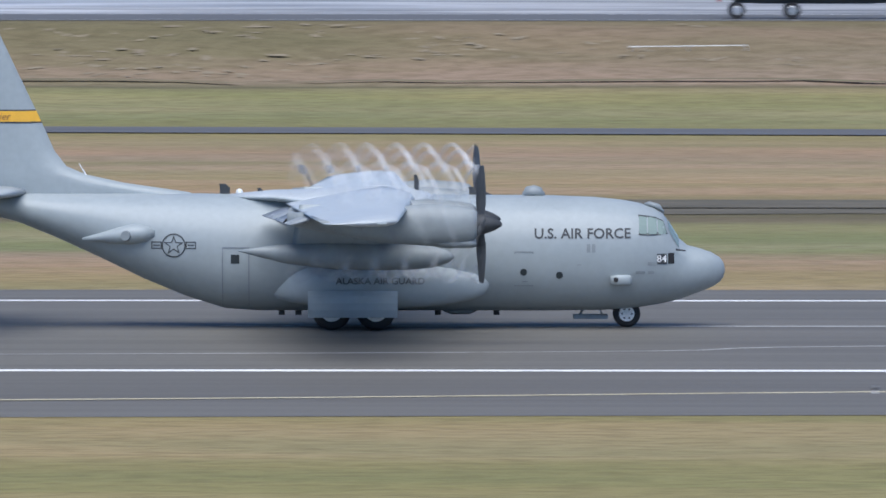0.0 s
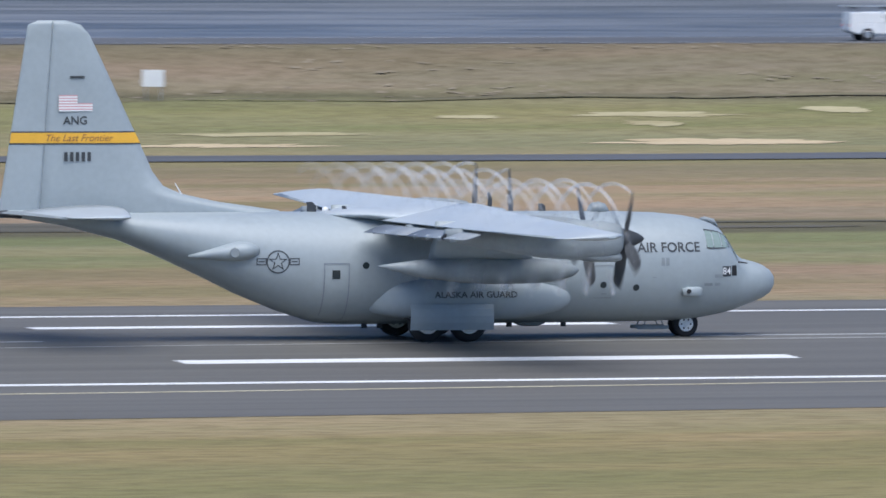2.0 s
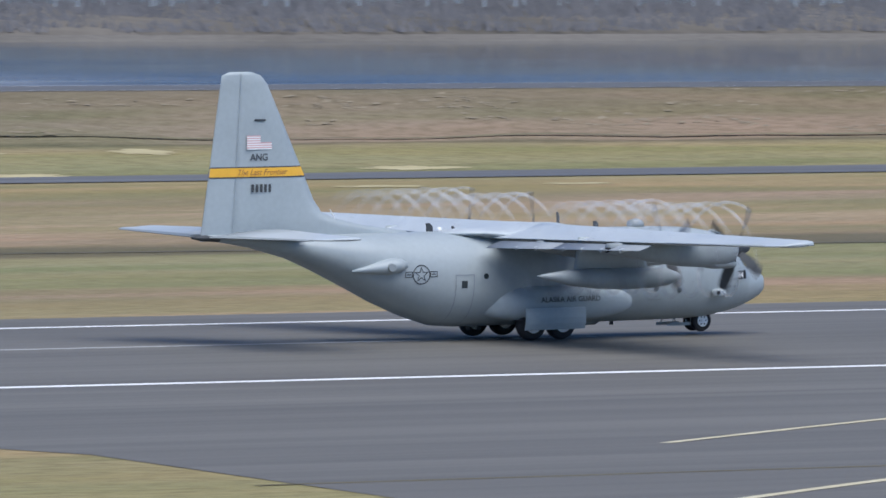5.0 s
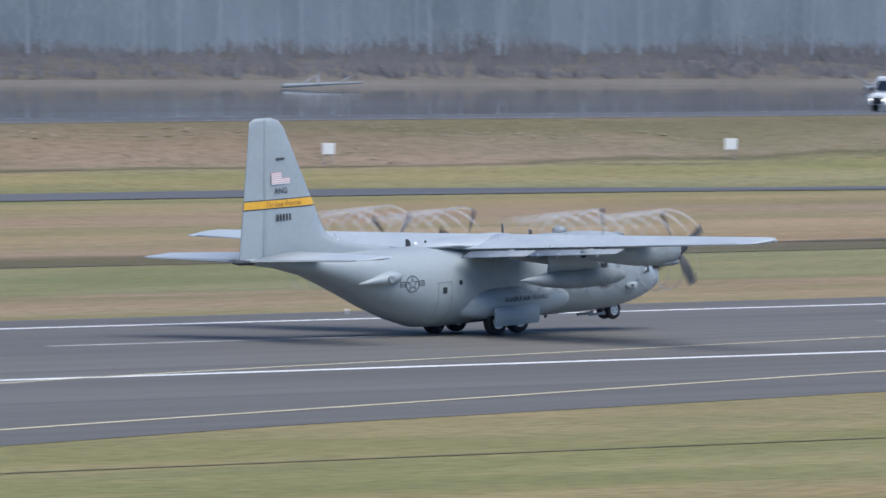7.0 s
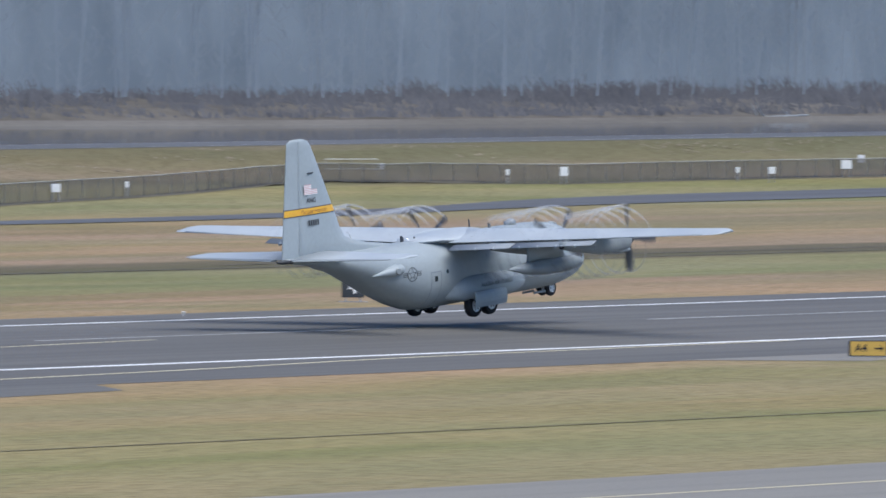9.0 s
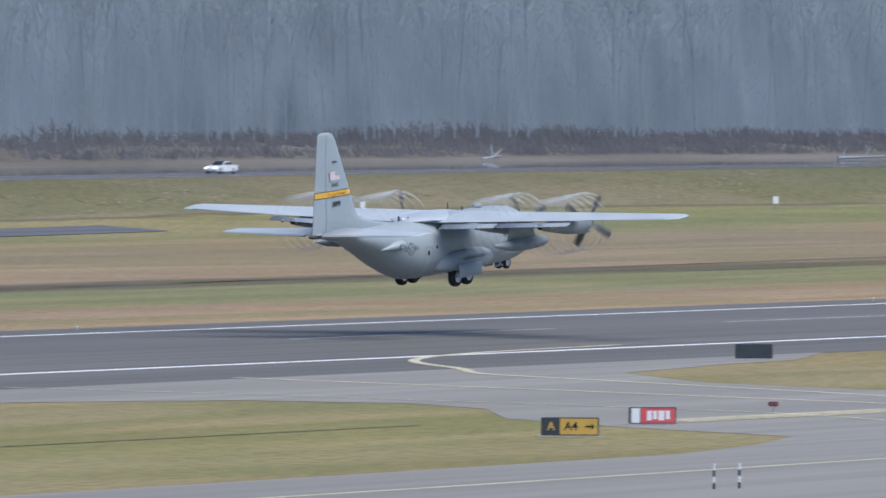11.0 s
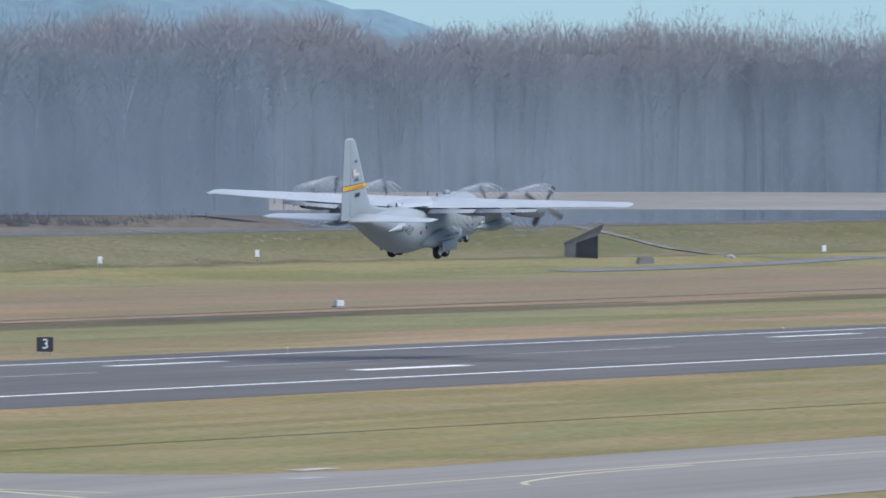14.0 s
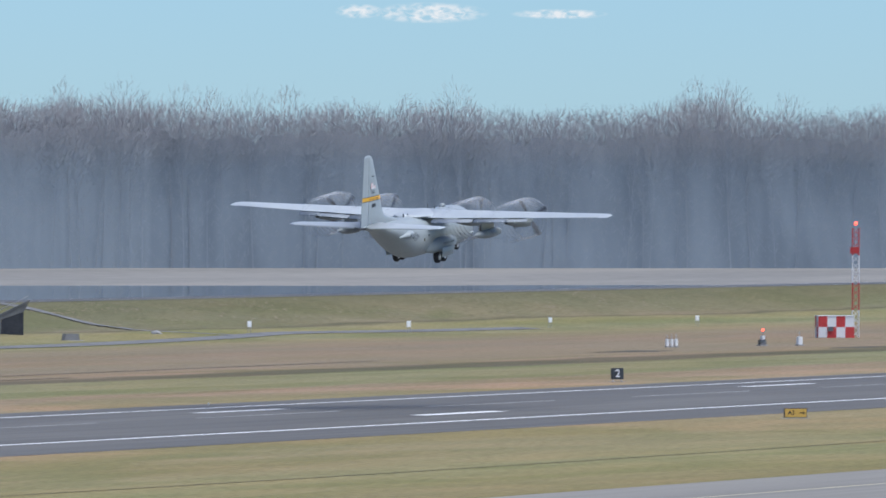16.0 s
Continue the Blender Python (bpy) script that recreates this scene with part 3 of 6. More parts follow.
    for x, y, w in ((589, 268.6, 5.5), (575.5, 262.5, 4)):
        bm = bmesh.new()
        box_bm(bm, (x, y, 0.027), (x + w, y + 1.6, 0.033))
        part("pale_patch", bm, M_LINEWORN, cn)


def build_service_road():
    pts = [(-600, 580), (-300, 580), (-120, 580), (-70, 579.5), (-20, 578), (27, 574.5), (60, 571), (100, 567.5), (169, 564.5), (225, 571), (260, 577), (314, 581), (451, 585), (534, 586), (591, 585.5), (635, 579), (668, 570), (708, 568.5), (750, 572), (817, 587.5), (875, 592), (960, 598)]
    r = draped("service_road", pts, 8.5, M_ROAD, 0.06)
    tagged(r, "narrow dark asphalt service road across the turf", "road", kind="structure")
    r2 = draped("service_road", [(1375, 587.8), (1406, 588.1), (1456, 591), (1486, 594), (1515, 597.3), (1558.7, 594.4), (1610, 593)], 4.5, M_PORTAL, 0.06)
    tagged(r2, "narrow pale asphalt service road below the dike", "road", kind="structure")
    r3 = draped("dike_track", [(1492, 596), (1487, 605), (1484, 613), (1481, 621), (1478, 629.5)], 3.0, M_PORTAL, 0.04)
    tagged(r3, "narrow track climbing the slope of the dike", "road", kind="structure")


def build_dike_road():
    xs = list(range(-1500, 3001, 50))
    verts, faces = [], []
    for i, x in enumerate(xs):
        z = dike_top(x)
        verts += [(x, 632.0, z + 0.02), (x, 632.3, z + 0.05), (x, 645.7, z + 0.05), (x, 646, z + 0.02)]
        if i:
            for j in range(3):
                faces.append((4 * i - 4 + j, 4 * i + j, 4 * i + j + 1, 4 * i - 3 + j))
    road = tagged(new("road", mesh_of("road", verts, faces, M_ROAD)), "grey asphalt two-lane road along the top of the dike", "road", kind="structure")
    for y in (633.0, 645.0):
        v, f = [], []
        for i, x in enumerate(xs):
            z = dike_top(x) + 0.058
            v += [(x, y, z), (x, y + 0.14, z)]
            if i:
                f.append((2 * i - 2, 2 * i, 2 * i + 1, 2 * i - 1))
        place(new("road_line", mesh_of("road_line", v, f, M_LINE)), road)


ISLAND = [(-1500, 1085), (300, 1085), (700, 1095), (860, 1090), (1085, 1040), (1200, 1022), (1330, 990), (1600, 985), (1800, 985), (1940, 955), (2032, 913), (2300, 1052), (2600, 1196)]
FAR_BANK = [(2620, 1500), (2850, 1330), (3040, 1245), (3190, 1060), (3400, 850), (3700, 500), (4200, 0)]


def along(line, s):
    """The point at a share s of a polyline's length."""
    seg = [math.dist(p, q) for p, q in zip(line, line[1:])]
    d = s * sum(seg)
    for (p, q), w in zip(zip(line, line[1:]), seg):
        if d <= w:
            return p[0] + (q[0] - p[0]) * d / w, p[1] + (q[1] - p[1]) * d / w
        d -= w
    return line[-1]


def build_river():
    verts = [(-1500, 676, -2), (4850, 676, -2), (4850, 4800, -2), (-1500, 4800, -2), (4850, -900, -2), (2900, -900, -2), (2900, 676, -2)]
    tagged(new("water", mesh_of("water", verts, [(0, 6, 1, 2, 3), (6, 5, 4, 1)], M_RIVER)), "broad calm grey-blue river, wind streaks coloured pale as reflected sky", "water", kind="structure")
    n = 120
    verts, faces = [], []
    offs = [(-2, -2.3), (6, -1.8), (12, -1.3), (20, 0.3), (38, 2.0), (900, 3.0)]
    for i in range(n + 1):
        x, y = along(ISLAND, i / n)
        wob = 5 * noise.noise((x * 0.012, 0, 0))
        for o, z in offs:
            z = -2.3 + (z + 2.3) * (1 - 0.8 * smooth01(x, 1985, 2060))
            verts.append((x, y + wob * (x < 1900) + (o if x < 1985 else min(o, 40) * 0.5 + max(0, o - 40)), z))
    k = len(offs)
    for i in range(n):
        for j in range(k - 1):
            faces.append((i * k + j, (i + 1) * k + j, (i + 1) * k + j + 1, i * k + j + 1))
    isl = new("island", mesh_of("island", verts, faces, M_SILT))
    isl.data.materials.append(M_WILLOW)
    for i, p in enumerate(isl.data.polygons):
        p.material_index = 1 if i % (k - 1) >= 2 else 0
    tagged(isl, "low wooded island bank with a pale mud and sand shore", "island", kind="structure")
    verts, faces = [], []
    m = 60
    for i in range(m + 1):
        x, y = along(FAR_BANK, i / m)
        w = 0.845 + 0.012 * noise.noise((i * 0.3, 0, 0))
        for q, z in ((w, -2.2), (w + 0.02, -1.75), (w + 0.07, -1.4), (1.0, -0.8), (1.35, 1.5)):
            verts.append((min(x * q, 4800), y * q, z))
    for i in range(m):
        for j in range(4):
            faces.append((i * 5 + j, (i + 1) * 5 + j, (i + 1) * 5 + j + 1, i * 5 + j + 1))
    tagged(new("sand_bank", mesh_of("sand_bank", verts, faces, M_SAND)), "wide pale sand flat below far bare woods", "riverbank", kind="structure")


# ---- woods of bare winter trees ----
class Quads:
    """Collects four-cornered slivers into one mesh."""

    def __init__(self):
        self.v, self.f = [], []

    def sliver(self, p, q, w0, w1, side):
        i = len(self.v)
        self.v += [p - side * w0, p + side * w0, q + side * w1, q - side * w1]
        self.f.append((i, i + 1, i + 2, i + 3))

    def mesh(self, name, mat):
        return mesh_of(name, [tuple(p) for p in self.v], self.f, mat)


def bare_tree(q, pale, trunks, base, h, rng, twigs, crown=0.2, sparse=False):
    """Tapered trunk, rising limbs and a rounded crown of fine twigs."""
    view = Vector((-base.x, -base.y, 0)).normalized()
    side = Vector((-view.y, view.x, 0))
    up = Vector((0, 0, 1))
    top = base + up * h * 0.78 + side * rng.uniform(-0.05, 0.05) * h
    tq = pale if rng.random() < 0.04 else trunks
    r = h * rng.uniform(0.0022, 0.0045)
    mid = base.lerp(top, 0.5) + side * rng.uniform(-0.5, 0.5)
    tq.sliver(base, mid, r, r * 0.75, side)
    tq.sliver(mid, top, r * 0.75, r * 0.25, side)
    rx, rz = crown * h * rng.uniform(0.75, 1.2), h * (0.24 if sparse else 0.33)
    heart = base.lerp(top, 1.0) - up * (h * 0.78 - (h - rz))
    for _ in range(9 if sparse else 6):
        p = base.lerp(top, rng.uniform(0.35, 0.9))
        a, lift = rng.uniform(0, 6.283), rng.uniform(0.1, 0.95)
        e = heart + Vector((math.cos(a) * rx * 0.85, math.sin(a) * rx * 0.85, 0)) * math.sqrt(1 - lift * lift) + up * rz * lift * 0.92
        k = p.lerp(e, 0.5) + (e - p).cross(view).normalized() * rng.uniform(-0.06, 0.06) * h * 0.3
        tq.sliver(p, k, r * 0.45, r * 0.3, side)
        tq.sliver(k, e, r * 0.3, r * 0.12, side)
    for _ in range(twigs):
        d = Vector((rng.gauss(0, 1), rng.gauss(0, 1), rng.gauss(0, 1))).normalized()
        k = rng.random() ** 0.42
        p = heart + Vector((d.x * rx * k, d.y * rx * k, d.z * rz * k))
        ln = rng.uniform(0.018, 0.05) * h
        e = p + Vector((d.x * 0.7 + rng.uniform(-0.5, 0.5), d.y * 0.7 + rng.uniform(-0.5, 0.5), 0.45 + 0.5 * d.z + rng.uniform(-0.2, 0.4))) * ln
        w = h * rng.uniform(0.0005, 0.0010)
        q.sliver(p, e, w, w * 0.45, side)


def far_canopy(s):
    """Height of the far woods at a share s of their bank."""
    return 49.5 + 5.0 * noise.noise((s * 97, 0.5, 0)) + 3.0 * noise.noise((s * 23, 3.5, 0))


def build_woods():
    rng = random.Random(7)
    # the island's woods
    q, pale, trunks = Quads(), Quads(), Quads()
    for row, (off, gap, twigs) in enumerate(((26, 7.0, 300), (36, 6.0, 300), (58, 5.0, 300))):
        x = 380.0 + row * 3
        while x < 2026:
            y = along(ISLAND, 0)[1]
            for (x0, y0), (x1, y1) in zip(ISLAND, ISLAND[1:]):
                if x0 <= x <= x1:
                    y = y0 + (y1 - y0) * (x - x0) / (x1 - x0)
            k = 1.0 - 0.68 * smooth01(x, 1900, 2026)
            bare_tree(q, pale, trunks, Vector((x + rng.uniform(-3, 3), y + off * k + rng.uniform(-6, 6) * k, 2.0)), rng.uniform(36, 47), rng, twigs)
            x += gap * rng.uniform(0.5, 1.5) * (1.6 if x > 1920 else 1)
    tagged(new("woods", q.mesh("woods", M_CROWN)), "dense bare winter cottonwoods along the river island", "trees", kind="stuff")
    tagged(new("trunks", trunks.mesh("trunks", M_TRUNK)), "trunks of the island woods, hazed blue-grey", "trees", kind="stuff")
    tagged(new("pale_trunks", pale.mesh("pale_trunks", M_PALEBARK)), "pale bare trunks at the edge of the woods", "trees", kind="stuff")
    # scrub along the shore
    scrub = Quads()
    for _ in range(9000):
        u = rng.uniform(0.42, 0.8424)
        x, y = along(ISLAND, u)
        off = rng.uniform(12, 40)
        base = Vector((x, y + off, -1.0 + 2.6 * smooth01(off, 12, 36)))
        side = Vector((-base.y, base.x, 0)).normalized()
        h = rng.uniform(1.0, 3.2) * (0.5 + 1.5 * abs(noise.noise((x * 0.03, off * 0.05, 0))))
        for _ in range(9):
            foot = base + side * rng.uniform(-2.2, 2.2)
            e = foot + side * rng.uniform(-0.5, 0.5) * h + Vector((0, rng.uniform(0.1, 0.7) * h, h * rng.uniform(0.4, 1.0)))
            scrub.sliver(foot, e, 0.13, 0.05, side)
    tagged(new("shore_scrub", scrub.mesh("shore_scrub", M_BARK)), "leafless brown willow scrub on the island shore", "shrubs", kind="stuff")
    # the far bank's woods
    q2, p2, t2 = Quads(), Quads(), Quads()
    for row, off in enumerate((0.0052, 0.0075, 0.010)):
        n = 330
        for i in range(n):
            s = 0.09 + 0.29 * (i + rng.uniform(-0.4, 0.4)) / n
            x, y = along(FAR_BANK, s)
            k = 1.0 + off + rng.uniform(-0.002, 0.003)
            h = far_canopy(s) + rng.uniform(-2.0, 2.0)
            tall = rng.random() < 0.02
            bare_tree(q2, p2, t2, Vector((x * k, y * k, -0.9)), h + (7 if tall else 1), rng, 560, 0.15, tall)
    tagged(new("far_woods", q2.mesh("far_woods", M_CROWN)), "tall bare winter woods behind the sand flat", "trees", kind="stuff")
    tagged(new("far_trunks", t2.mesh("far_trunks", M_TRUNK)), "trunks of the far woods, hazed blue-grey", "trees", kind="stuff")
    tagged(new("far_pale_trunks", p2.mesh("far_pale_trunks", M_PALEBARK)), "bare trunks at the edge of far woods, hazed grey", "trees", kind="stuff")
    # the depth of the woods: close-grown crowns behind the front rows
    for name, line, top, push, s0, s1 in (("wood_depth", ISLAND, 34, 44, 0.36, 0.8464), ("far_wood_depth", FAR_BANK, 35.0, 0, 0.0, 0.75)):
        v, f = [], []
        n, rows = 2200, 9
        foot = 1.0 if push else -1.0
        def crest(s, x, y):
            ragged = 0.05 * noise.noise((x * 0.12, y * 0.12, 2)) + 0.05 * noise.noise((x * 0.35, y * 0.35, 2)) + 0.04 * noise.noise((x * 1.1, y * 1.1, 2))
            return (top if push else 0.85 * far_canopy(s)) * (1 + ragged)
        for i in range(n + 1):
            s = s0 + (s1 - s0) * i / n
            x, y = along(line, s)
            for j in range(rows + 1):
                w = j / rows
                jut = 1.2 * noise.noise((x * 0.04, w * 2, 1)) + 1.5 * noise.noise((x * 0.16, w * 1.2, 1)) + 0.5 * noise.noise((x * 0.4, w * 5, 1))
                if push:
                    k = 1.0 - 0.66 * smooth01(x, 1900, 2026)
                    v.append((x, y + (push + jut + 3 * w * w) * k, foot + crest(s, x, y) * w))
                else:
                    k = 1.0045 + 0.0002 * jut
                    v.append((x * k, y * k, foot + crest(s, x, y) * w))
        for i in range(n):
            for j in range(rows):
                a = i * (rows + 1) + j
                f.append((a, a + rows + 1, a + rows + 2, a + 1))
        tw = Quads()
        for k in range(70000):
            s = s0 + (s1 - s0) * rng.random()
            x, y = along(line, s)
            w = rng.uniform(0.85, 1.12) if k % 2 else rng.random() ** 0.8
            near = 1.0 - 0.66 * smooth01(x, 1900, 2026)
            if push:
                p = Vector((x, y + (push - rng.uniform(2, 8)) * near, 2 + crest(s, x, y) * w))
            else:
                p = Vector((x, y, 0)) * (1.0040 - rng.uniform(0, 0.0015)) + Vector((0, 0, foot + crest(s, x, y) * w))
            side = Vector((-p.y, p.x, 0)).normalized()
            ln = rng.uniform(1.0, 3.2)
            e = p + side * rng.uniform(-0.8, 0.8) * ln + Vector((0, 0, ln * rng.uniform(0.4, 1.0)))
            tw.sliver(p, e, rng.uniform(0.05, 0.11), 0.04, side)
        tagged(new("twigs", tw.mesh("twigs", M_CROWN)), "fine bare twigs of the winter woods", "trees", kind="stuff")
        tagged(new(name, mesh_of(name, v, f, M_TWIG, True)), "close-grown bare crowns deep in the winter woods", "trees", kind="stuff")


def build_distance():
    v, f = [], []
    n = 70
    for i in range(n + 1):
        a = radians(58 + 10.6 * i / n)
        d = 4650
        h = 24 + 66 * smooth01(n - i, 0, n * 0.42) + 5 * noise.noise((i * 0.5, 0, 0)) + 3 * noise.noise((i * 1.7, 0, 0))
        for k, z in ((1.0, 0), (1.0, h * 0.6), (1.02, h)):
            v.append((math.sin(a) * d * k, math.cos(a) * d * k, z))
        if i:
            for j in range(2):
                f.append((3 * i - 3 + j, 3 * i + j, 3 * i + j + 1, 3 * i - 2 + j))
    tagged(new("hill", mesh_of("hill", v, f, M_HILL, True)), "distant wooded hill above the trees, haze in its blue colour", "hill", kind="structure")
    for (a0, a1, e0, e1) in ((68.72, 68.99, 0.955, 1.035), (68.9, 69.56, 0.93, 1.045), (69.66, 70.2, 0.955, 1.01)):
        v, f = [], []
        for i in range(13):
            az = radians(a0 + (a1 - a0) * i / 12)
            for e in (e0, e1):
                bow = 0.004 * math.sin(math.pi * i / 12)
                v.append((math.sin(az) * 4800, math.cos(az) * 4800, EYE.z + 4800 * math.tan(radians(e + bow))))
            if i:
                f.append((2 * i - 2, 2 * i, 2 * i + 1, 2 * i - 1))
        tagged(new("cloud", mesh_of("cloud", v, f, M_CLOUD)), "small thin white cloud low in the sky", "cloud", kind="structure")


build_ground()
build_runway()
build_taxiways()
build_service_road()
build_dike_road()
build_river()
build_woods()
build_distance()


# ---- the four-engined transport aircraft ----
HULL = [(13.29, 2.00, 2.10, 0.05), (13.24, 1.80, 2.32, 0.30), (13.1, 1.60, 2.50, 0.50), (12.8, 1.42, 2.68, 0.78), (12.45, 1.28, 2.80, 0.98), (11.95, 1.10, 2.93, 1.20), (11.6, 0.98, 3.22, 1.36),
        (11.3, 0.90, 3.72, 1.48), (11.05, 0.84, 4.08, 1.58), (10.75, 0.79, 4.27, 1.68), (10.2, 0.70, 4.45, 1.86), (9.6, 0.64, 4.56, 1.98),
        (8.6, 0.60, 4.66, 2.10), (7.0, 0.58, 4.72, 2.15), (3.5, 0.58, 4.74, 2.15), (0.0, 0.58, 4.74, 2.15), (-3.4, 0.58, 4.75, 2.15), (-4.6, 0.66, 4.76, 2.13),
        (-6.0, 1.10, 4.78, 2.05), (-7.5, 1.72, 4.80, 1.90), (-9.0, 2.45, 4.80, 1.68), (-10.6, 3.18, 4.80, 1.35), (-12.0, 3.75, 4.80, 1.00),
        (-14.0, 4.28, 4.86, 0.58), (-16.2, 4.66, 4.90, 0.18)]
POWER = 2.25


def hull_at(x):
    for a, b in zip(HULL, HULL[1:]):
        if a[0] >= x >= b[0]:
            t = (a[0] - x) / (a[0] - b[0])
            return [u + (v - u) * t for u, v in zip(a[1:], b[1:])]
    return HULL[0][1:] if x > 0 else HULL[-1][1:]


def hull_y(x, z):
    zb, zt, hw = hull_at(x)
    r = min(1.0, abs(z - (zb + zt) / 2) / ((zt - zb) / 2))
    return hw * (1 - r ** POWER) ** (1 / POWER)


def foil(chord_le, chord_te, thick, n=9):
    """Half-thickness offsets of a symmetric section as (x, dz), from the trailing edge over the top and back below."""
    up, c = [], chord_le - chord_te
    for i in range(n + 1):
        u = (1 - math.cos(math.pi * i / n)) / 2
        t = 5 * thick * (0.2969 * math.sqrt(u) - 0.126 * u - 0.3516 * u * u + 0.2843 * u ** 3 - 0.1036 * u ** 4)
        up.append((chord_le - c * u, t))
    return up[::-1] + [(x, -t) for x, t in up[1:-1]]


def round_body(bm, stations, seg=20, power=2.0):
    """A lofted body: stations (x, y, z, half width, half height)."""
    rings = []
    for x, y, z, w, h in stations:
        ring = []
        for k in range(seg):
            a = 2 * math.pi * k / seg
            c, s = math.cos(a), math.sin(a)
            ring.append((x, y + w * math.copysign(abs(c) ** (2 / power), c), z + h * math.copysign(abs(s) ** (2 / power), s)))
        rings.append(ring)
    return loft_bm(bm, rings)


def skin(x, z, lift=0.012, side=-1):
    return Vector((x, side * (hull_y(x, z) + lift), z))


def skin_patch(name, parent, mat, outline, lift=0.014, side=-1, label=""):
    """A flat shape that follows the hull's side."""
    bm = bmesh.new()
    bm.faces.new([bm.verts.new((x, 0, z)) for x, z in outline])
    bmesh.ops.triangulate(bm, faces=bm.faces)
    for _ in range(2):
        bmesh.ops.subdivide_edges(bm, edges=[e for e in bm.edges if e.calc_length() > 0.18], cuts=1)
        bmesh.ops.triangulate(bm, faces=[f for f in bm.faces if len(f.verts) > 4])
    for v in bm.verts:
        v.co = skin(v.co.x, v.co.z, lift, side)
    return part(name, bm, mat, parent, label)


def frame_line(x0, x1, z0, z1, w=0.03):
    return [[(x0, z0), (x1, z0), (x1, z0 + w), (x0, z0 + w)], [(x0, z1 - w), (x1, z1 - w), (x1, z1), (x0, z1)],
            [(x0, z0), (x0 + w, z0), (x0 + w, z1), (x0, z1)], [(x1 - w, z0), (x1, z0), (x1, z1), (x1 - w, z1)]]


def disc(cx, cz, r, n=16, r2=None):
    return [(cx + r * math.cos(2 * math.pi * k / n), cz + r * math.sin(2 * math.pi * k / n)) for k in range(n)]


def star_shape(cx, cz, r):
    return [(cx + (r if k % 2 == 0 else r * 0.40) * math.sin(math.pi * k / 5), cz + (r if k % 2 == 0 else r * 0.40) * math.cos(math.pi * k / 5)) for k in range(10)]


def ring_quads(outer, inner):
    n = len(outer)
    return [[outer[k], outer[(k + 1) % n], inner[(k + 1) % n], inner[k]] for k in range(n)]


def skin_shapes(name, parent, mat, shapes, lift=0.014, side=-1, label=""):
    bm = bmesh.new()
    for sh in shapes:
        bm.faces.new([bm.verts.new(skin(x, z, lift, side)) for x, z in sh])
    return part(name, bm, mat, parent, label)


def wheel(name, parent, p, r, w, hub_mat, label=""):
    bm = bmesh.new()
    prof = [(-0.5, 0.55), (-0.5, 0.82), (-0.38, 0.96), (-0.15, 1.0), (0.15, 1.0), (0.38, 0.96), (0.5, 0.82), (0.5, 0.55)]
    rings = [[(p[0] + r * q * math.cos(2 * math.pi * k / 28), p[1] + u * w, p[2] + r * q * math.sin(2 * math.pi * k / 28)) for k in range(28)] for u, q in prof]
    loft_bm(bm, rings)
    tyre = part(name, bm, M_BLACK, parent, label, True)
    for s in (-1, 1):
        bm = bmesh.new()
        cyl_bm(bm, (p[0], p[1] + s * w * 0.40, p[2]), (p[0], p[1] + s * w * 0.515, p[2]), r * 0.62, r * 0.56, 24)
        cyl_bm(bm, (p[0], p[1] + s * w * 0.50, p[2]), (p[0], p[1] + s * w * 0.62, p[2]), r * 0.2, r * 0.15, 12)
        hub = part("hub", bm, hub_mat, tyre, "pale metal wheel hub")
        for k in range(6):
            a = k * math.pi / 3
            bm = bmesh.new()
            c = Vector((p[0] + r * 0.36 * math.cos(a), p[1] + s * w * 0.517, p[2] + r * 0.36 * math.sin(a)))
            cyl_bm(bm, c, c + Vector((0, s * 0.012, 0)), r * 0.07, None, 8)
            part("hub_hole", bm, M_BLACK, tyre)
    return tyre


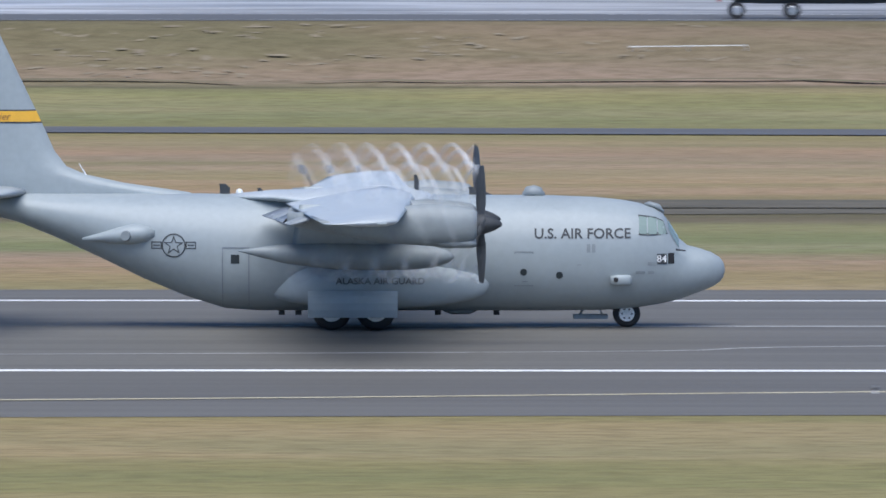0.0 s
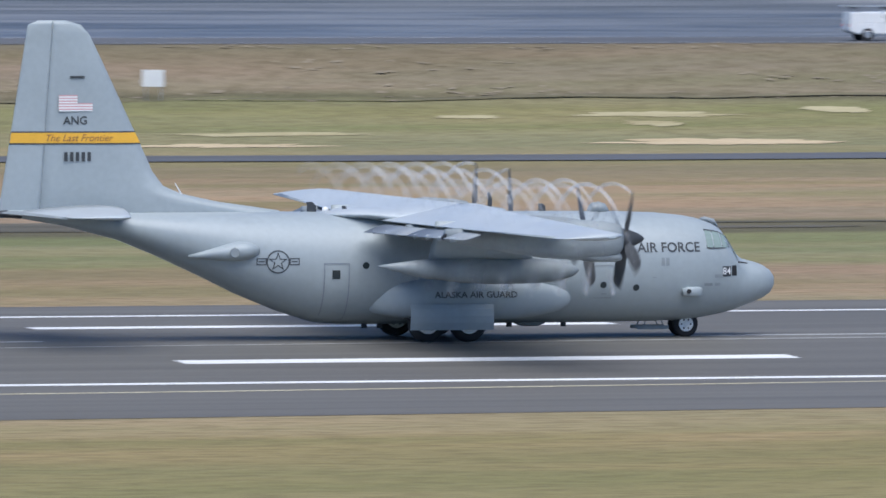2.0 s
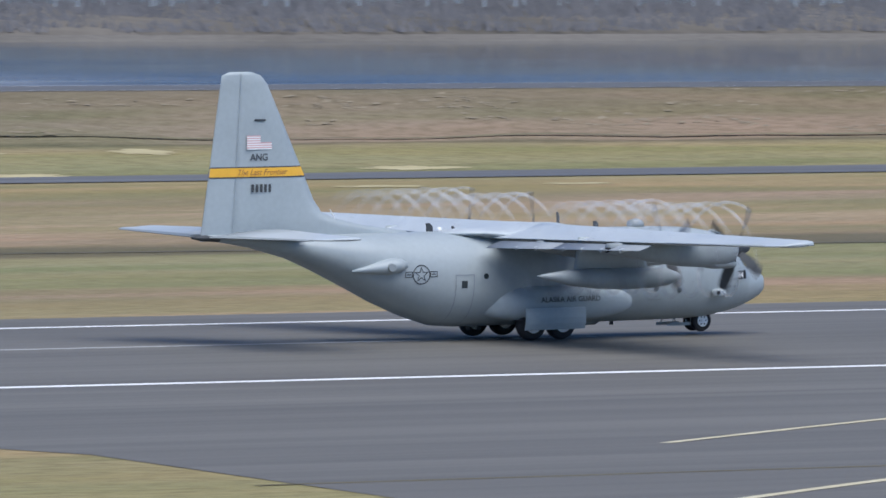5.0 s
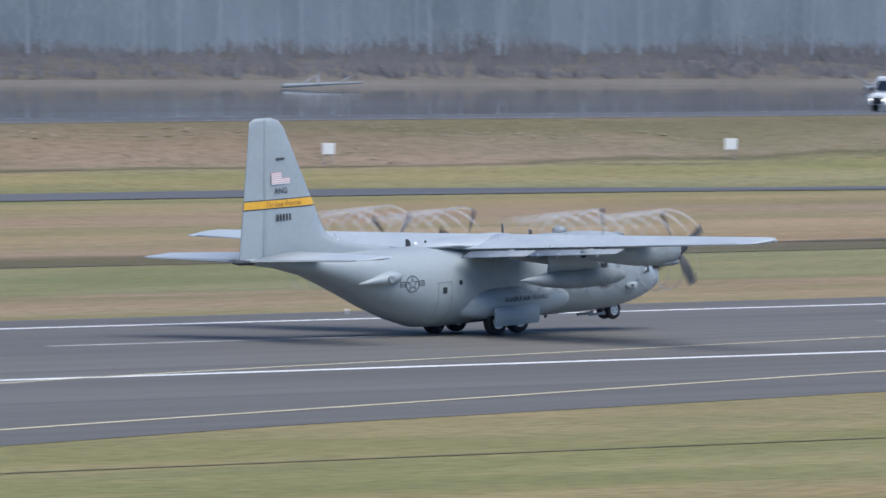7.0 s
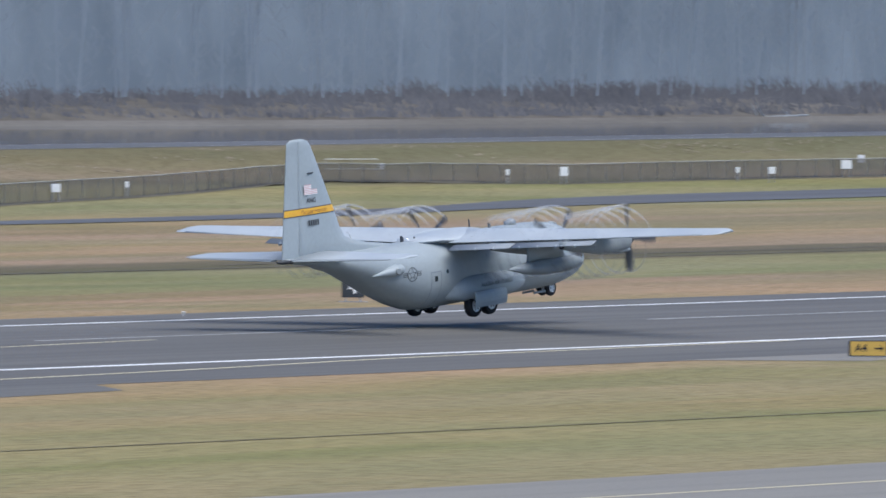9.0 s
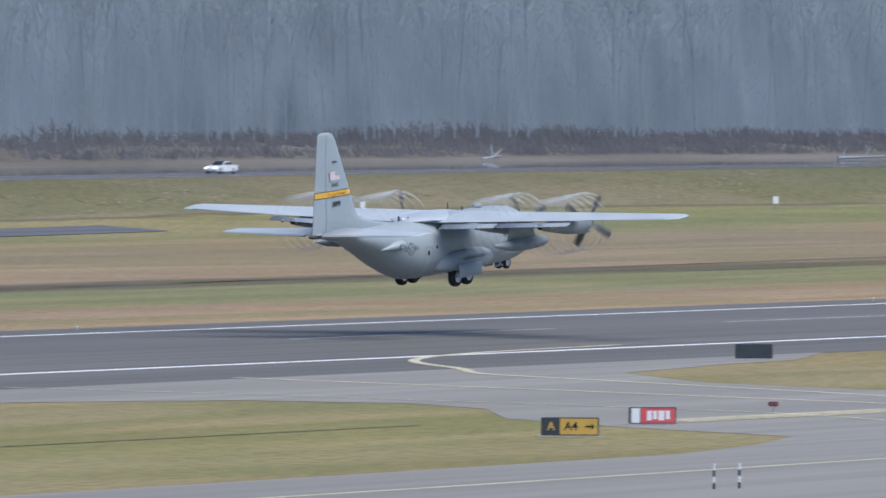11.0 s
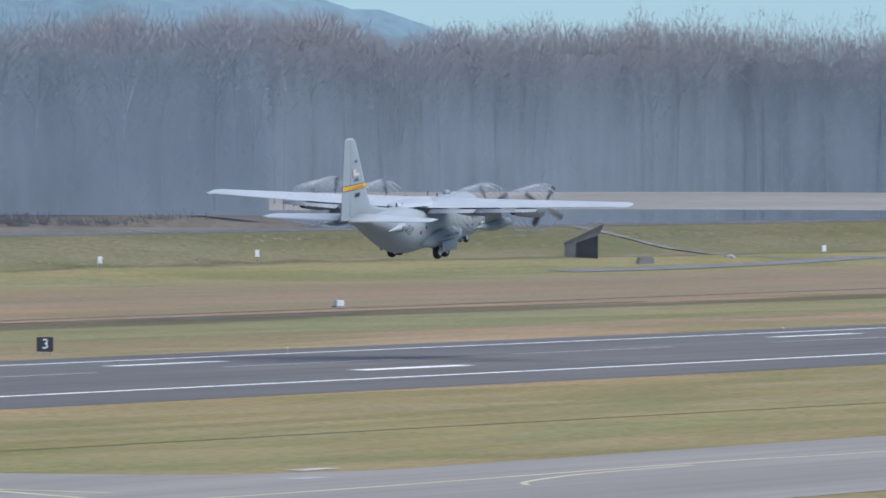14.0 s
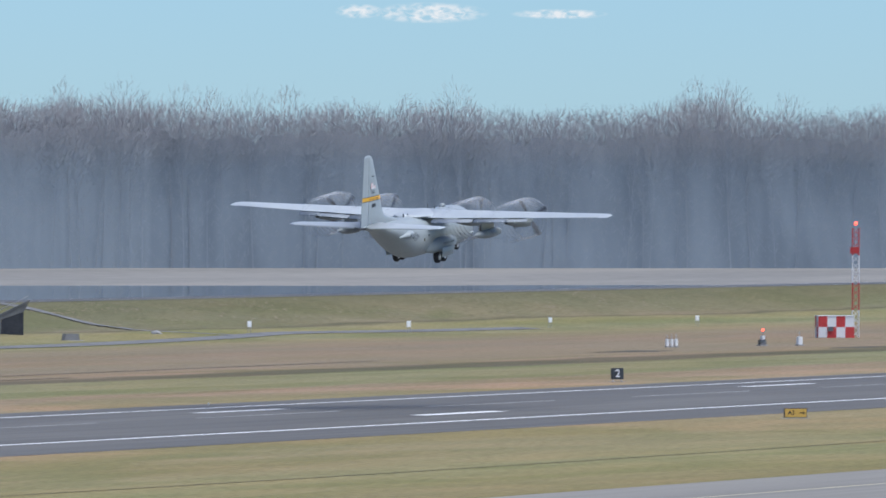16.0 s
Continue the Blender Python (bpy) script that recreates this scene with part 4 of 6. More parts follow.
def propeller(plane, x, y, z):
    bm = bmesh.new()
    round_body(bm, [(0.72, 0, 0, 0.03, 0.03), (0.66, 0, 0, 0.10, 0.10), (0.45, 0, 0, 0.22, 0.22), (0.15, 0, 0, 0.33, 0.33), (-0.2, 0, 0, 0.40, 0.40)], 20)
    pr = part("propeller", bm, M_DARKGREY, plane, "dark grey four-bladed propeller", True)
    for k in range(4):
        bm = bmesh.new()
        rings = []
        for r, c, tw in ((0.3, 0.20, 60), (0.7, 0.40, 48), (1.2, 0.50, 36), (1.7, 0.50, 28), (1.98, 0.44, 24), (2.06, 0.30, 23)):
            ring = []
            for u, v in ((-0.5, 0), (-0.2, 0.07), (0.25, 0.06), (0.5, 0), (0.25, -0.04), (-0.2, -0.04)):
                a = radians(tw)
                du, dv = u * c, v * c * (1.4 if r < 0.5 else 0.7)
                ring.append((du * math.sin(a) + dv * math.cos(a), du * math.cos(a) - dv * math.sin(a), r))
            rings.append(ring)
        loft_bm(bm, rings)
        bmesh.ops.rotate(bm, verts=bm.verts, cent=(0, 0, 0), matrix=Matrix.Rotation(k * math.pi / 2, 3, "X"))
        part("blade", bm, M_BLADE, pr)
        # condensed tip vortex trailing from the blade
        bm = bmesh.new()
        rings, steps, turns, pitch = [], 72, 1.6, 4.1
        for i in range(steps + 1):
            s = i / steps
            ang = math.pi / 2 + k * math.pi / 2 - 2 * math.pi * turns * s
            rad = 2.02 - 0.10 * s
            c = Vector((-pitch * turns * s - 0.1, -rad * math.cos(ang) * -1, rad * math.sin(ang)))
            t = Vector((-pitch, rad * 2 * math.pi * math.sin(ang), -rad * 2 * math.pi * math.cos(ang))).normalized()
            n1 = Vector((0, math.cos(ang), math.sin(ang)))
            n2 = t.cross(n1)
            w = 0.065 + 0.10 * s
            jit = Vector((noise.noise((s * 20, k, x)), noise.noise((s * 20, k, y)), noise.noise((s * 20, k, 9)))) * 0.08 * s
            rings.append([tuple(c + jit + (n1 * math.cos(q) + n2 * math.sin(q)) * w) for q in (0, 1.05, 2.09, 3.14, 4.19, 5.24)])
        loft_bm(bm, rings)
        vp = part("vapour", bm, M_VAPOUR, pr, "thin white helical vapour from a blade tip", True)
        vp.visible_shadow = False
    pr.matrix_basis = pose(x, y, z)
    return pr


main_wheels, wing_parts = [], []


def build_aircraft():
    plane = thing("transport_aircraft", "grey four-engined turboprop military transport aircraft taking off", "aircraft")
    M_VAPOUR.node_tree.nodes["body_coord"].object = plane
    seg = 40
    rings = []
    for i in range(len(HULL) - 1):
        steps = 3 if i > 2 else 2
        for t in range(steps):
            x = HULL[i][0] + (HULL[i + 1][0] - HULL[i][0]) * t / steps
            rings.append((x, *hull_at(x)))
    rings.append(HULL[-1])
    bm = bmesh.new()
    loft_bm(bm, [[(x, hw * math.copysign(abs(math.cos(2 * math.pi * k / seg)) ** (2 / POWER), math.cos(2 * math.pi * k / seg)),
                   (zb + zt) / 2 + (zt - zb) / 2 * math.copysign(abs(math.sin(2 * math.pi * k / seg)) ** (2 / POWER), math.sin(2 * math.pi * k / seg)))
                  for k in range(seg)] for x, zb, zt, hw in rings])
    part("fuselage", bm, M_GREY, plane, "smooth grey painted fuselage with an upswept tail", True)

    # fin, rudder and dorsal fillet
    le = [(4.6, -5.4), (4.82, -5.9), (5.15, -8.2), (5.45, -9.6), (5.75, -10.3), (6.3, -10.72), (7.7, -11.36), (9.2, -12.08), (10.5, -12.70), (11.35, -13.12), (11.7, -13.45), (11.86, -14.0)]
    def te(z):
        return -16.55 + (z - 4.7) * 0.158
    for name, lo, hi in (("fin", 0.0, 0.70), ("rudder", 0.705, 1.0)):
        bm = bmesh.new()
        rings = []
        for z, xl in le:
            xt = te(z) if z < 11.8 else te(z) + 0.35
            th = 0.72 - 0.055 * (z - 4.6)
            split = te(z) + 1.55 - 0.09 * (z - 4.7)
            ring = []
            n = 10
            for i in range(n + 1):
                u = i / n
                x = (xl + (split - xl) * u) if name == "fin" else (split - 0.008 + (xt - split + 0.008) * u)
                s = (xl - x) / (xl - xt)
                t = th * 0.5 * min(1.0, 2.6 * math.sqrt(max(0.0, (max(xl, -40) - x)) / 6.0)) * (1 - max(0.0, (s - 0.45) / 0.55) ** 1.2 * 0.93)
                if name == "fin" and i == 0:
                    t = 0.015
                ring.append((x, t, z))
            rings.append(ring + [(x, -t, zz) for x, t, zz in ring[::-1]])
        loft_bm(bm, rings)
        part(name, bm, M_GREY, plane, "", True)
    for side in (-1, 1):
        # each band lies on the fin and the rudder
        for nm, mat, z0, z1, lift in (("band_edge", M_DARKGREY, 7.30, 7.78, 0.004), ("tail_band", M_YELLOW, 7.35, 7.73, 0.010)):
            bm = bmesh.new()
            n = 14
            rows = []
            for z in (z0, z1):
                row = []
                xl = -11.36 - (z - 7.7) * 0.48
                xt = te(z)
                for i in range(n + 1):
                    x = xl + 0.0 + (xt - xl) * i / n
                    s = (xl - x) / (xl - xt)
                    t = (0.72 - 0.055 * (z - 4.6)) * 0.5 * min(1.0, 2.6 * math.sqrt(max(0.0, xl - x) / 6.0)) * (1 - max(0.0, (s - 0.45) / 0.55) ** 1.2 * 0.93)
                    row.append(bm.verts.new((x, side * (t + 0.012 + lift), z)))
                rows.append(row)
            for i in range(n):
                bm.faces.new((rows[0][i], rows[0][i + 1], rows[1][i + 1], rows[1][i]))
            part(nm, bm, mat, plane, "yellow band across the fin" if nm == "tail_band" else "")
        f = 1 if side < 0 else -1
        def put(cx, cz, yy, f=f, side=side):
            return lambda u, v: Vector((cx + u * f, side * yy, cz + v))
        lettering("fin_lettering", "ANG", 0.42, M_DARKGREY, plane, put(-13.7, 8.17, 0.285), weight=0.006)
        lettering("band_lettering", "The Last Frontier", 0.36, M_SCRIPT, plane, put(-13.6, 7.53, 0.318), shear=0.35)
        for k in range(5):
            bm = bmesh.new()
            x = -14.13 + k * 0.22
            box_bm(bm, (x, side * 0.325 - 0.004, 6.68), (x + 0.13, side * 0.325 + 0.004, 7.02))
            part("number_bar", bm, M_DARKGREY, plane)
        for k in range(12):
            bm = bmesh.new()
            z = 8.52 + k * 0.05
            box_bm(bm, (-14.33, side * 0.275 - 0.004, z), (-13.05 if k < 6 else -13.62, side * 0.275 + 0.004, z + 0.05))
            part("flag_stripe", bm, M_PINK if k % 2 else M_WHITE, plane)
        bm = bmesh.new()
        box_bm(bm, (-13.9, side * 0.25 - 0.03, 9.75), (-13.35, side * 0.25 + 0.03, 9.82), 0.01)
        part("fin_scoop", bm, M_DARKGREY, plane)

    # tailplane
    for side in (-1, 1):
        bm = bmesh.new()
        rings = []
        for y, xl, xt, th in ((0.2, -11.7, -16.0, 0.50), (3.0, -12.3, -15.9, 0.36), (7.6, -13.35, -15.65, 0.18), (8.05, -13.75, -15.5, 0.05)):
            rings.append([(x, side * y, 4.82 + 0.012 * y + dz) for x, dz in foil(xl, xt, th)])
        loft_bm(bm, rings)
        part("tailplane", bm, M_WINGTOP, plane, "", True)
        bm = bmesh.new()
        loft_bm(bm, [[(x, side * y, 4.80 + 0.012 * y + dz) for x, dz in foil(xl, xt, th)] for y, xl, xt, th in ((0.8, -15.98, -16.65, 0.16), (7.4, -15.66, -16.0, 0.08))])
        part("elevator", bm, M_GREY2, plane)
    bm = bmesh.new()
    round_body(bm, [(-15.7, 0, 4.72, 0.30, 0.16), (-16.6, 0, 4.76, 0.20, 0.12), (-17.0, 0, 4.78, 0.05, 0.05)], 14)
    part("tail_cone", bm, M_DARKGREY, plane, "", True)

    # wing, flaps and the hump over the fuselage
    def wing_z(y):
        return 4.56 + max(0.0, abs(y) - 1.0) * 0.0195
    def wing_le(y):
        return 2.25 - 0.70 * abs(y) / 20.0
    def wing_te(y):
        return -2.60 + 1.65 * abs(y) / 20.0
    for side in (-1, 1):
        bm = bmesh.new()
        rings = []
        for y in (0.0, 2.2, 5.0, 8.0, 10.2, 13.5, 17.0, 19.7, 20.15, 20.35):
            cut = 0.0 if y < 19.8 else 0.35 if y < 20.3 else 0.95
            th = 0.84 - 0.0275 * y if y < 19.8 else 0.22 if y < 20.3 else 0.06
            xt = wing_te(y) + cut * 0.4
            rings.append([(x, side * y, wing_z(y) + dz + 0.035 * x) for x, dz in foil(wing_le(y) - cut, xt, th)])
        loft_bm(bm, rings)
        wing_parts.append((part("wing", bm, M_WINGTOP, plane, "grey straight high wing, coloured paler for sky sheen", True), side))
        for y0, y1 in ((2.35, 6.55), (6.7, 12.2)):
            bm = bmesh.new()
            rings = []
            for y in (y0, y1):
                xl, drop = wing_te(y) + 0.12, radians(15)
                ring = []
                for x, dz in foil(0, -1.10 + 0.025 * y, 0.13, 6):
                    ring.append((xl + x * math.cos(drop) - dz * math.sin(drop), side * y, wing_z(y) - 0.14 + 0.035 * xl + x * math.sin(drop) + dz * math.cos(drop)))
                rings.append(ring)
            loft_bm(bm, rings)
            fl = part("flap", bm, M_FLAP, plane, "lowered grey wing flap with pale tracks", True)
            wing_parts.append((fl, side))
            k = y0 + 0.5
            while k < y1 - 0.3:
                bm = bmesh.new()
                xl = wing_te(k)
                box_bm(bm, (xl - 0.70, side * k - 0.05, wing_z(k) - 0.30 + 0.035 * xl), (xl + 0.15, side * k + 0.05, wing_z(k) - 0.14 + 0.035 * xl), 0.015)
                bmesh.ops.rotate(bm, verts=bm.verts, cent=(xl, side * k, wing_z(k) - 0.2 + 0.035 * xl), matrix=Matrix.Rotation(radians(-14), 3, "Y"))
                part("flap_track", bm, M_WINGTOP, fl)
                k += 1.28
        bm = bmesh.new()
        loft_bm(bm, [[(x, side * y, wing_z(y) + dz * 1.02 + 0.035 * x) for x, dz in foil(wing_te(y) + 0.75, wing_te(y) - 0.03, 0.10, 5)] for y in (13.1, 19.4)])
        wing_parts.append((part("aileron", bm, M_GREY2, plane, "", True), side))
        bm = bmesh.new()
        cyl_bm(bm, (wing_le(20) - 0.4, side * 20.2, wing_z(20)), (wing_le(20) - 0.7, side * 20.3, wing_z(20)), 0.05, 0.03, 8)
        wing_parts.append((part("tip_light", bm, M_RED if side > 0 else M_GREY, plane), side))
    bm = bmesh.new()
    round_body(bm, [(3.0, 0, 4.58, 0.3, 0.06), (2.6, 0, 4.60, 1.5, 0.22), (1.8, 0, 4.60, 2.1, 0.42), (0.6, 0, 4.58, 2.25, 0.46), (-0.6, 0, 4.58, 2.25, 0.44), (-1.8, 0, 4.60, 2.1, 0.32), (-2.9, 0, 4.70, 1.7, 0.20), (-4.4, 0, 4.66, 0.5, 0.10)], 28)
    part("wing_fairing", bm, M_WINGTOP, plane, "smooth hump where the wing crosses the fuselage", True)

    # engines with propellers
    props = []
    for side in (-1, 1):
        for y, z in ((4.95, 4.08), (10.15, 4.14)):
            bm = bmesh.new()
            yy = side * y
            round_body(bm, [(4.32, yy, z, 0.42, 0.44), (4.18, yy, z - 0.02, 0.52, 0.58), (3.7, yy, z - 0.04, 0.60, 0.68), (2.6, yy, z - 0.02, 0.62, 0.74), (1.4, yy, z - 0.04, 0.58, 0.64),
                            (0.2, yy, z + 0.0, 0.50, 0.50), (-1.2, yy, z + 0.10, 0.40, 0.36), (-2.3, yy, z + 0.18, 0.27, 0.22)], 22, 2.3)
            eng = part("engine_nacelle", bm, M_GREY2, plane, "worn grey engine nacelle with soot streaks", True)
            bm = bmesh.new()
            round_body(bm, [(4.30, yy, z - 0.66, 0.30, 0.13), (4.1, yy, z - 0.66, 0.36, 0.18), (3.2, yy, z - 0.64, 0.36, 0.20), (2.3, yy, z - 0.55, 0.28, 0.14)], 16)
            part("oil_cooler_scoop", bm, M_GREY2, eng, "", True)
            bm = bmesh.new()
            cyl_bm(bm, (4.305, yy, z - 0.66), (4.315, yy, z - 0.66), 0.11, None, 14)
            part("intake", bm, M_BLACK, eng)
            bm = bmesh.new()
            cyl_bm(bm, (-2.28, yy, z + 0.12), (-2.34, yy, z + 0.18), 0.18, None, 14)
            part("exhaust", bm, M_BLACK, eng)
            props.append(propeller(plane, 4.48, yy, z))
        # drop tank on its pylon
        yy = side * 7.35
        bm = bmesh.new()
        round_body(bm, [(3.55, yy, 2.86, 0.03, 0.03), (3.35, yy, 2.86, 0.20, 0.20), (2.8, yy, 2.86, 0.38, 0.38), (1.9, yy, 2.86, 0.455, 0.455), (0.4, yy, 2.86, 0.48, 0.48), (-1.0, yy, 2.90, 0.455, 0.455),
                        (-2.4, yy, 2.97, 0.34, 0.34), (-3.5, yy, 3.04, 0.14, 0.14), (-4.05, yy, 3.07, 0.02, 0.02)], 22)
        tank = part("drop_tank", bm, M_GREY2, plane, "grey cigar-shaped fuel tank under the wing", True)
        bm = bmesh.new()
        loft_bm(bm, [[(x, yy + dz, z) for x, dz in foil(xl, xt, 0.26, 6)] for z, xl, xt in ((3.1, 1.9, -2.2), (4.7, 1.2, -1.9))])
        part("pylon", bm, M_GREY, tank, "", True)

        # landing gear fairing, doors and wheels
        bm = bmesh.new()
        round_body(bm, [(4.82, side * 1.9, 1.56, 0.06, 0.08), (4.7, side * 1.92, 1.56, 0.22, 0.26), (4.3, side * 1.95, 1.56, 0.42, 0.46), (3.5, side * 1.98, 1.56, 0.60, 0.64), (2.6, side * 2.0, 1.56, 0.73, 0.76), (1.6, side * 2.0, 1.56, 0.80, 0.81),
                        (-0.8, side * 2.0, 1.56, 0.77, 0.79), (-1.5, side * 1.86, 1.56, 0.68, 0.72), (-2.2, side * 1.62, 1.55, 0.52, 0.6), (-3.0, side * 1.3, 1.55, 0.36, 0.4)], 24, 2.4)
        part("gear_fairing", bm, M_GREY, plane, "rounded bulge that houses the main wheels", True)
        bm = bmesh.new()
        prof = [(3.00, 1.42), (3.06, 1.25), (3.09, 1.0), (3.07, 0.75), (2.99, 0.48), (2.93, 0.48), (3.00, 0.75), (3.02, 1.0), (2.99, 1.25), (2.93, 1.42)]
        loft_bm(bm, [[(x, side * u, z) for u, z in prof] for x in (-1.62, 1.56)])
        part("gear_door", bm, M_GREY, plane, "open curved landing gear door", False)
        bm = bmesh.new()
        box_bm(bm, (-1.6, side * 2.0 - 0.5, 0.86), (1.54, side * 2.0 + 0.5, 0.90))
        part("wheel_well", bm, M_BLACK, plane)
        for x in (-0.79, 0.79):
            main_wheels.append(wheel("main_wheel", plane, (x, side * 2.2, 0.71), 0.71, 0.5, M_HUB, "black tyre of the main landing gear"))
            bm = bmesh.new()
            cyl_bm(bm, (x, side * 1.85, 0.71), (x, side * 1.8, 1.5), 0.09, None, 10)
            part("main_strut", bm, M_METAL, plane)
        # pod on the rear flank
        bm = bmesh.new()
        round_body(bm, [(-7.1, side * 1.85, 3.42, 0.12, 0.14), (-7.45, side * 1.9, 3.42, 0.34, 0.30), (-7.9, side * 1.85, 3.40, 0.44, 0.36), (-8.4, side * 1.75, 3.34, 0.40, 0.30), (-9.3, side * 1.55, 3.24, 0.16, 0.12), (-9.7, side * 1.48, 3.2, 0.05, 0.05)], 16)
        part("flank_pod", bm, M_GREY, plane, "streamlined pod on the rear flank", True)
        bm = bmesh.new()
        cyl_bm(bm, (-8.1, side * 2.16, 3.36), (-8.14, side * 2.32, 3.36), 0.2, 0.17, 16)
        part("pod_port", bm, M_GREY2, plane)

        # markings on the flank
        f = 1 if side < 0 else -1
        wrap = lambda cx, cz: (lambda u, v: skin(cx + u * f, cz + v, 0.014, side))
        lettering("flank_lettering", "U.S. AIR FORCE", 0.50, M_DARKGREY, plane, wrap(8.15, 3.42), stretch=1.02, weight=0.008)
        lettering("fairing_lettering", "ALASKA AIR GUARD", 0.33, M_DARKGREY, plane, lambda u, v: Vector((0.95 + u * f, side * (2.81 - max(0, v) * 0.14), 1.76 + v)), stretch=1.05, weight=0.004)
        cx, cz = -6.42, 3.0
        skin_shapes("insignia_ring", plane, M_DARKGREY, ring_quads(disc(cx, cz, 0.43, 28), disc(cx, cz, 0.385, 28)), side=side, label="national star insignia in dark outline")
        skin_shapes("insignia_star", plane, M_DARKGREY, ring_quads(star_shape(cx, cz, 0.37), star_shape(cx, cz, 0.275)), side=side)
        for s in (-1, 1):
            x0, x1 = sorted((cx + s * 0.43, cx + s * 0.80))
            skin_shapes("insignia_bar", plane, M_DARKGREY, frame_line(x0, x1, cz - 0.12, cz + 0.14, 0.035) + [[(x0 + 0.07, cz - 0.01), (x1 - 0.07, cz - 0.01), (x1 - 0.07, cz + 0.03), (x0 + 0.07, cz + 0.03)]], side=side)
        # doors, portholes and small fittings
        skin_shapes("door_outline", plane, M_GREY2, frame_line(5.72, 6.40, 1.55, 2.80, 0.035), side=side)
        cuts = [0.80 + 2.15 * k / 10 for k in range(11)]
        edges = [[(x, z0), (x + 0.04, z0), (x + 0.04, z1), (x, z1)] for x in (-4.70, -3.76) for z0, z1 in zip(cuts, cuts[1:])]
        edges += [[(-4.70, z), (-3.72, z), (-3.72, z + 0.04), (-4.70, z + 0.04)] for z in (0.80, 2.91)]
        skin_shapes("door_outline", plane, M_FLAP, edges, side=side)
        for x, z, r in ((6.05, 2.06, 0.125), (7.33, 1.95, 0.125), (-3.1, 2.85, 0.13)):
            skin_patch("porthole", plane, M_GLASS, disc(x, z, r), 0.016, side)
        skin_patch("door_window", plane, M_GLASS, [(-4.38, 2.36), (-4.08, 2.36), (-4.08, 2.68), (-4.38, 2.68)], 0.016, side)
        skin_patch("black_panel", plane, M_BLACK, [(11.22, 2.34), (11.44, 2.34), (11.44, 2.72), (11.22, 2.72)], 0.014, side)
        skin_patch("number_patch", plane, M_DARKGREY, [(10.82, 2.32), (11.17, 2.32), (11.17, 2.70), (10.82, 2.70)], 0.012, side)
        lettering("number_patch_lettering", "84", 0.36, M_WHITE, plane, lambda u, v: skin(10.99 + u * f, 2.51 + v, 0.022, side), weight=0.004)
        for x, z, w, h in ((10.48, 2.28, 0.30, 0.12), (10.05, 1.98, 0.34, 0.10), (10.5, 1.98, 0.22, 0.10), (8.3, 2.76, 0.13, 0.3), (8.48, 2.76, 0.13, 0.3), (7.95, 2.3, 0.16, 0.04), (6.0, 1.70, 0.2, 0.04)):
            skin_patch("small_marking", plane, M_GREY2, [(x, z), (x + w, z), (x + w, z + h), (x, z + h)], 0.012, side)
        bm = bmesh.new()
        round_body(bm, [(9.92, side * 1.92, 1.77, 0.10, 0.14), (9.8, side * 1.95, 1.77, 0.20, 0.19), (9.4, side * 2.0, 1.77, 0.22, 0.19), (9.15, side * 2.02, 1.77, 0.14, 0.15)], 14, 3)
        pod = part("sensor_box", bm, M_GREY, plane, "small boxy sensor fairing", True)
        bm = bmesh.new()
        cyl_bm(bm, (9.34, side * 2.2, 1.80), (9.34, side * 2.235, 1.80), 0.09, None, 12)
        part("sensor_eye", bm, M_BLACK, pod)
        # flight deck glazing
        panes = [[(10.18, 3.40), (10.45, 3.38), (10.45, 4.02), (10.18, 4.06)], [(10.50, 3.38), (10.82, 3.38), (10.80, 3.96), (10.50, 4.02)], [(10.87, 3.38), (11.18, 3.40), (11.05, 3.84), (10.85, 3.94)]]
        for p in panes:
            skin_patch("cockpit_pane", plane, M_COCKPIT, p, 0.02, side)
            mx, mz = sum(q[0] for q in p) / 4, sum(q[1] for q in p) / 4
            skin_shapes("pane_frame", plane, M_DARKGREY, ring_quads([(mx + (u - mx) * 1.12, mz + (v - mz) * 1.07) for u, v in p], [(mx + (u - mx) * 0.90, mz + (v - mz) * 0.94) for u, v in p]), 0.026, side=side)
        bm = bmesh.new()
        for y0, y1 in ((0.08, 0.62), (0.68, 1.08)):
            vs = []
            for x, yq in ((11.60, y0), (11.60, y1), (11.22, y1 * 0.95), (11.22, y0 * 0.95)):
                zb, zt, hw = hull_at(x)
                q = min(0.98, yq / hw)
                vs.append(bm.verts.new((x + 0.02, side * yq, (zb + zt) / 2 + (zt - zb) / 2 * (1 - q ** POWER) ** (1 / POWER) + 0.02)))
            bm.faces.new(vs)
        part("windscreen", bm, M_COCKPIT, plane)
        bm = bmesh.new()
        cyl_bm(bm, (11.5, side * 1.38, 2.84), (11.85, side * 1.46, 2.80), 0.04, 0.02, 8)
        part("pitot_probe", bm, M_DARKGREY, plane)

    # nose gear
    for y in (-0.3, 0.3):
        wheel("nose_wheel", plane, (9.77, y, 0.49), 0.49, 0.28, M_HUB, "black tyre of the nose landing gear")
    bm = bmesh.new()
    cyl_bm(bm, (9.77, 0, 0.49), (9.85, 0, 1.2), 0.08, 0.1, 12)
    cyl_bm(bm, (9.77, -0.3, 0.49), (9.77, 0.3, 0.49), 0.05, None, 10)
    cyl_bm(bm, (9.6, 0, 0.6), (8.6, 0, 0.75), 0.04, None, 8)
    part("nose_strut", bm, M_METAL, plane)
    for s in (-1, 1):
        bm = bmesh.new()
        box_bm(bm, (7.85, s * 0.42 - 0.02, 0.30), (9.1, s * 0.42 + 0.02, 0.44), 0.01)
        cyl_bm(bm, (8.1, s * 0.42, 0.44), (8.2, s * 0.40, 0.62), 0.025, None, 6)
        cyl_bm(bm, (8.9, s * 0.42, 0.44), (8.8, s * 0.40, 0.62), 0.025, None, 6)
        part("nose_gear_door", bm, M_GREY2, plane)
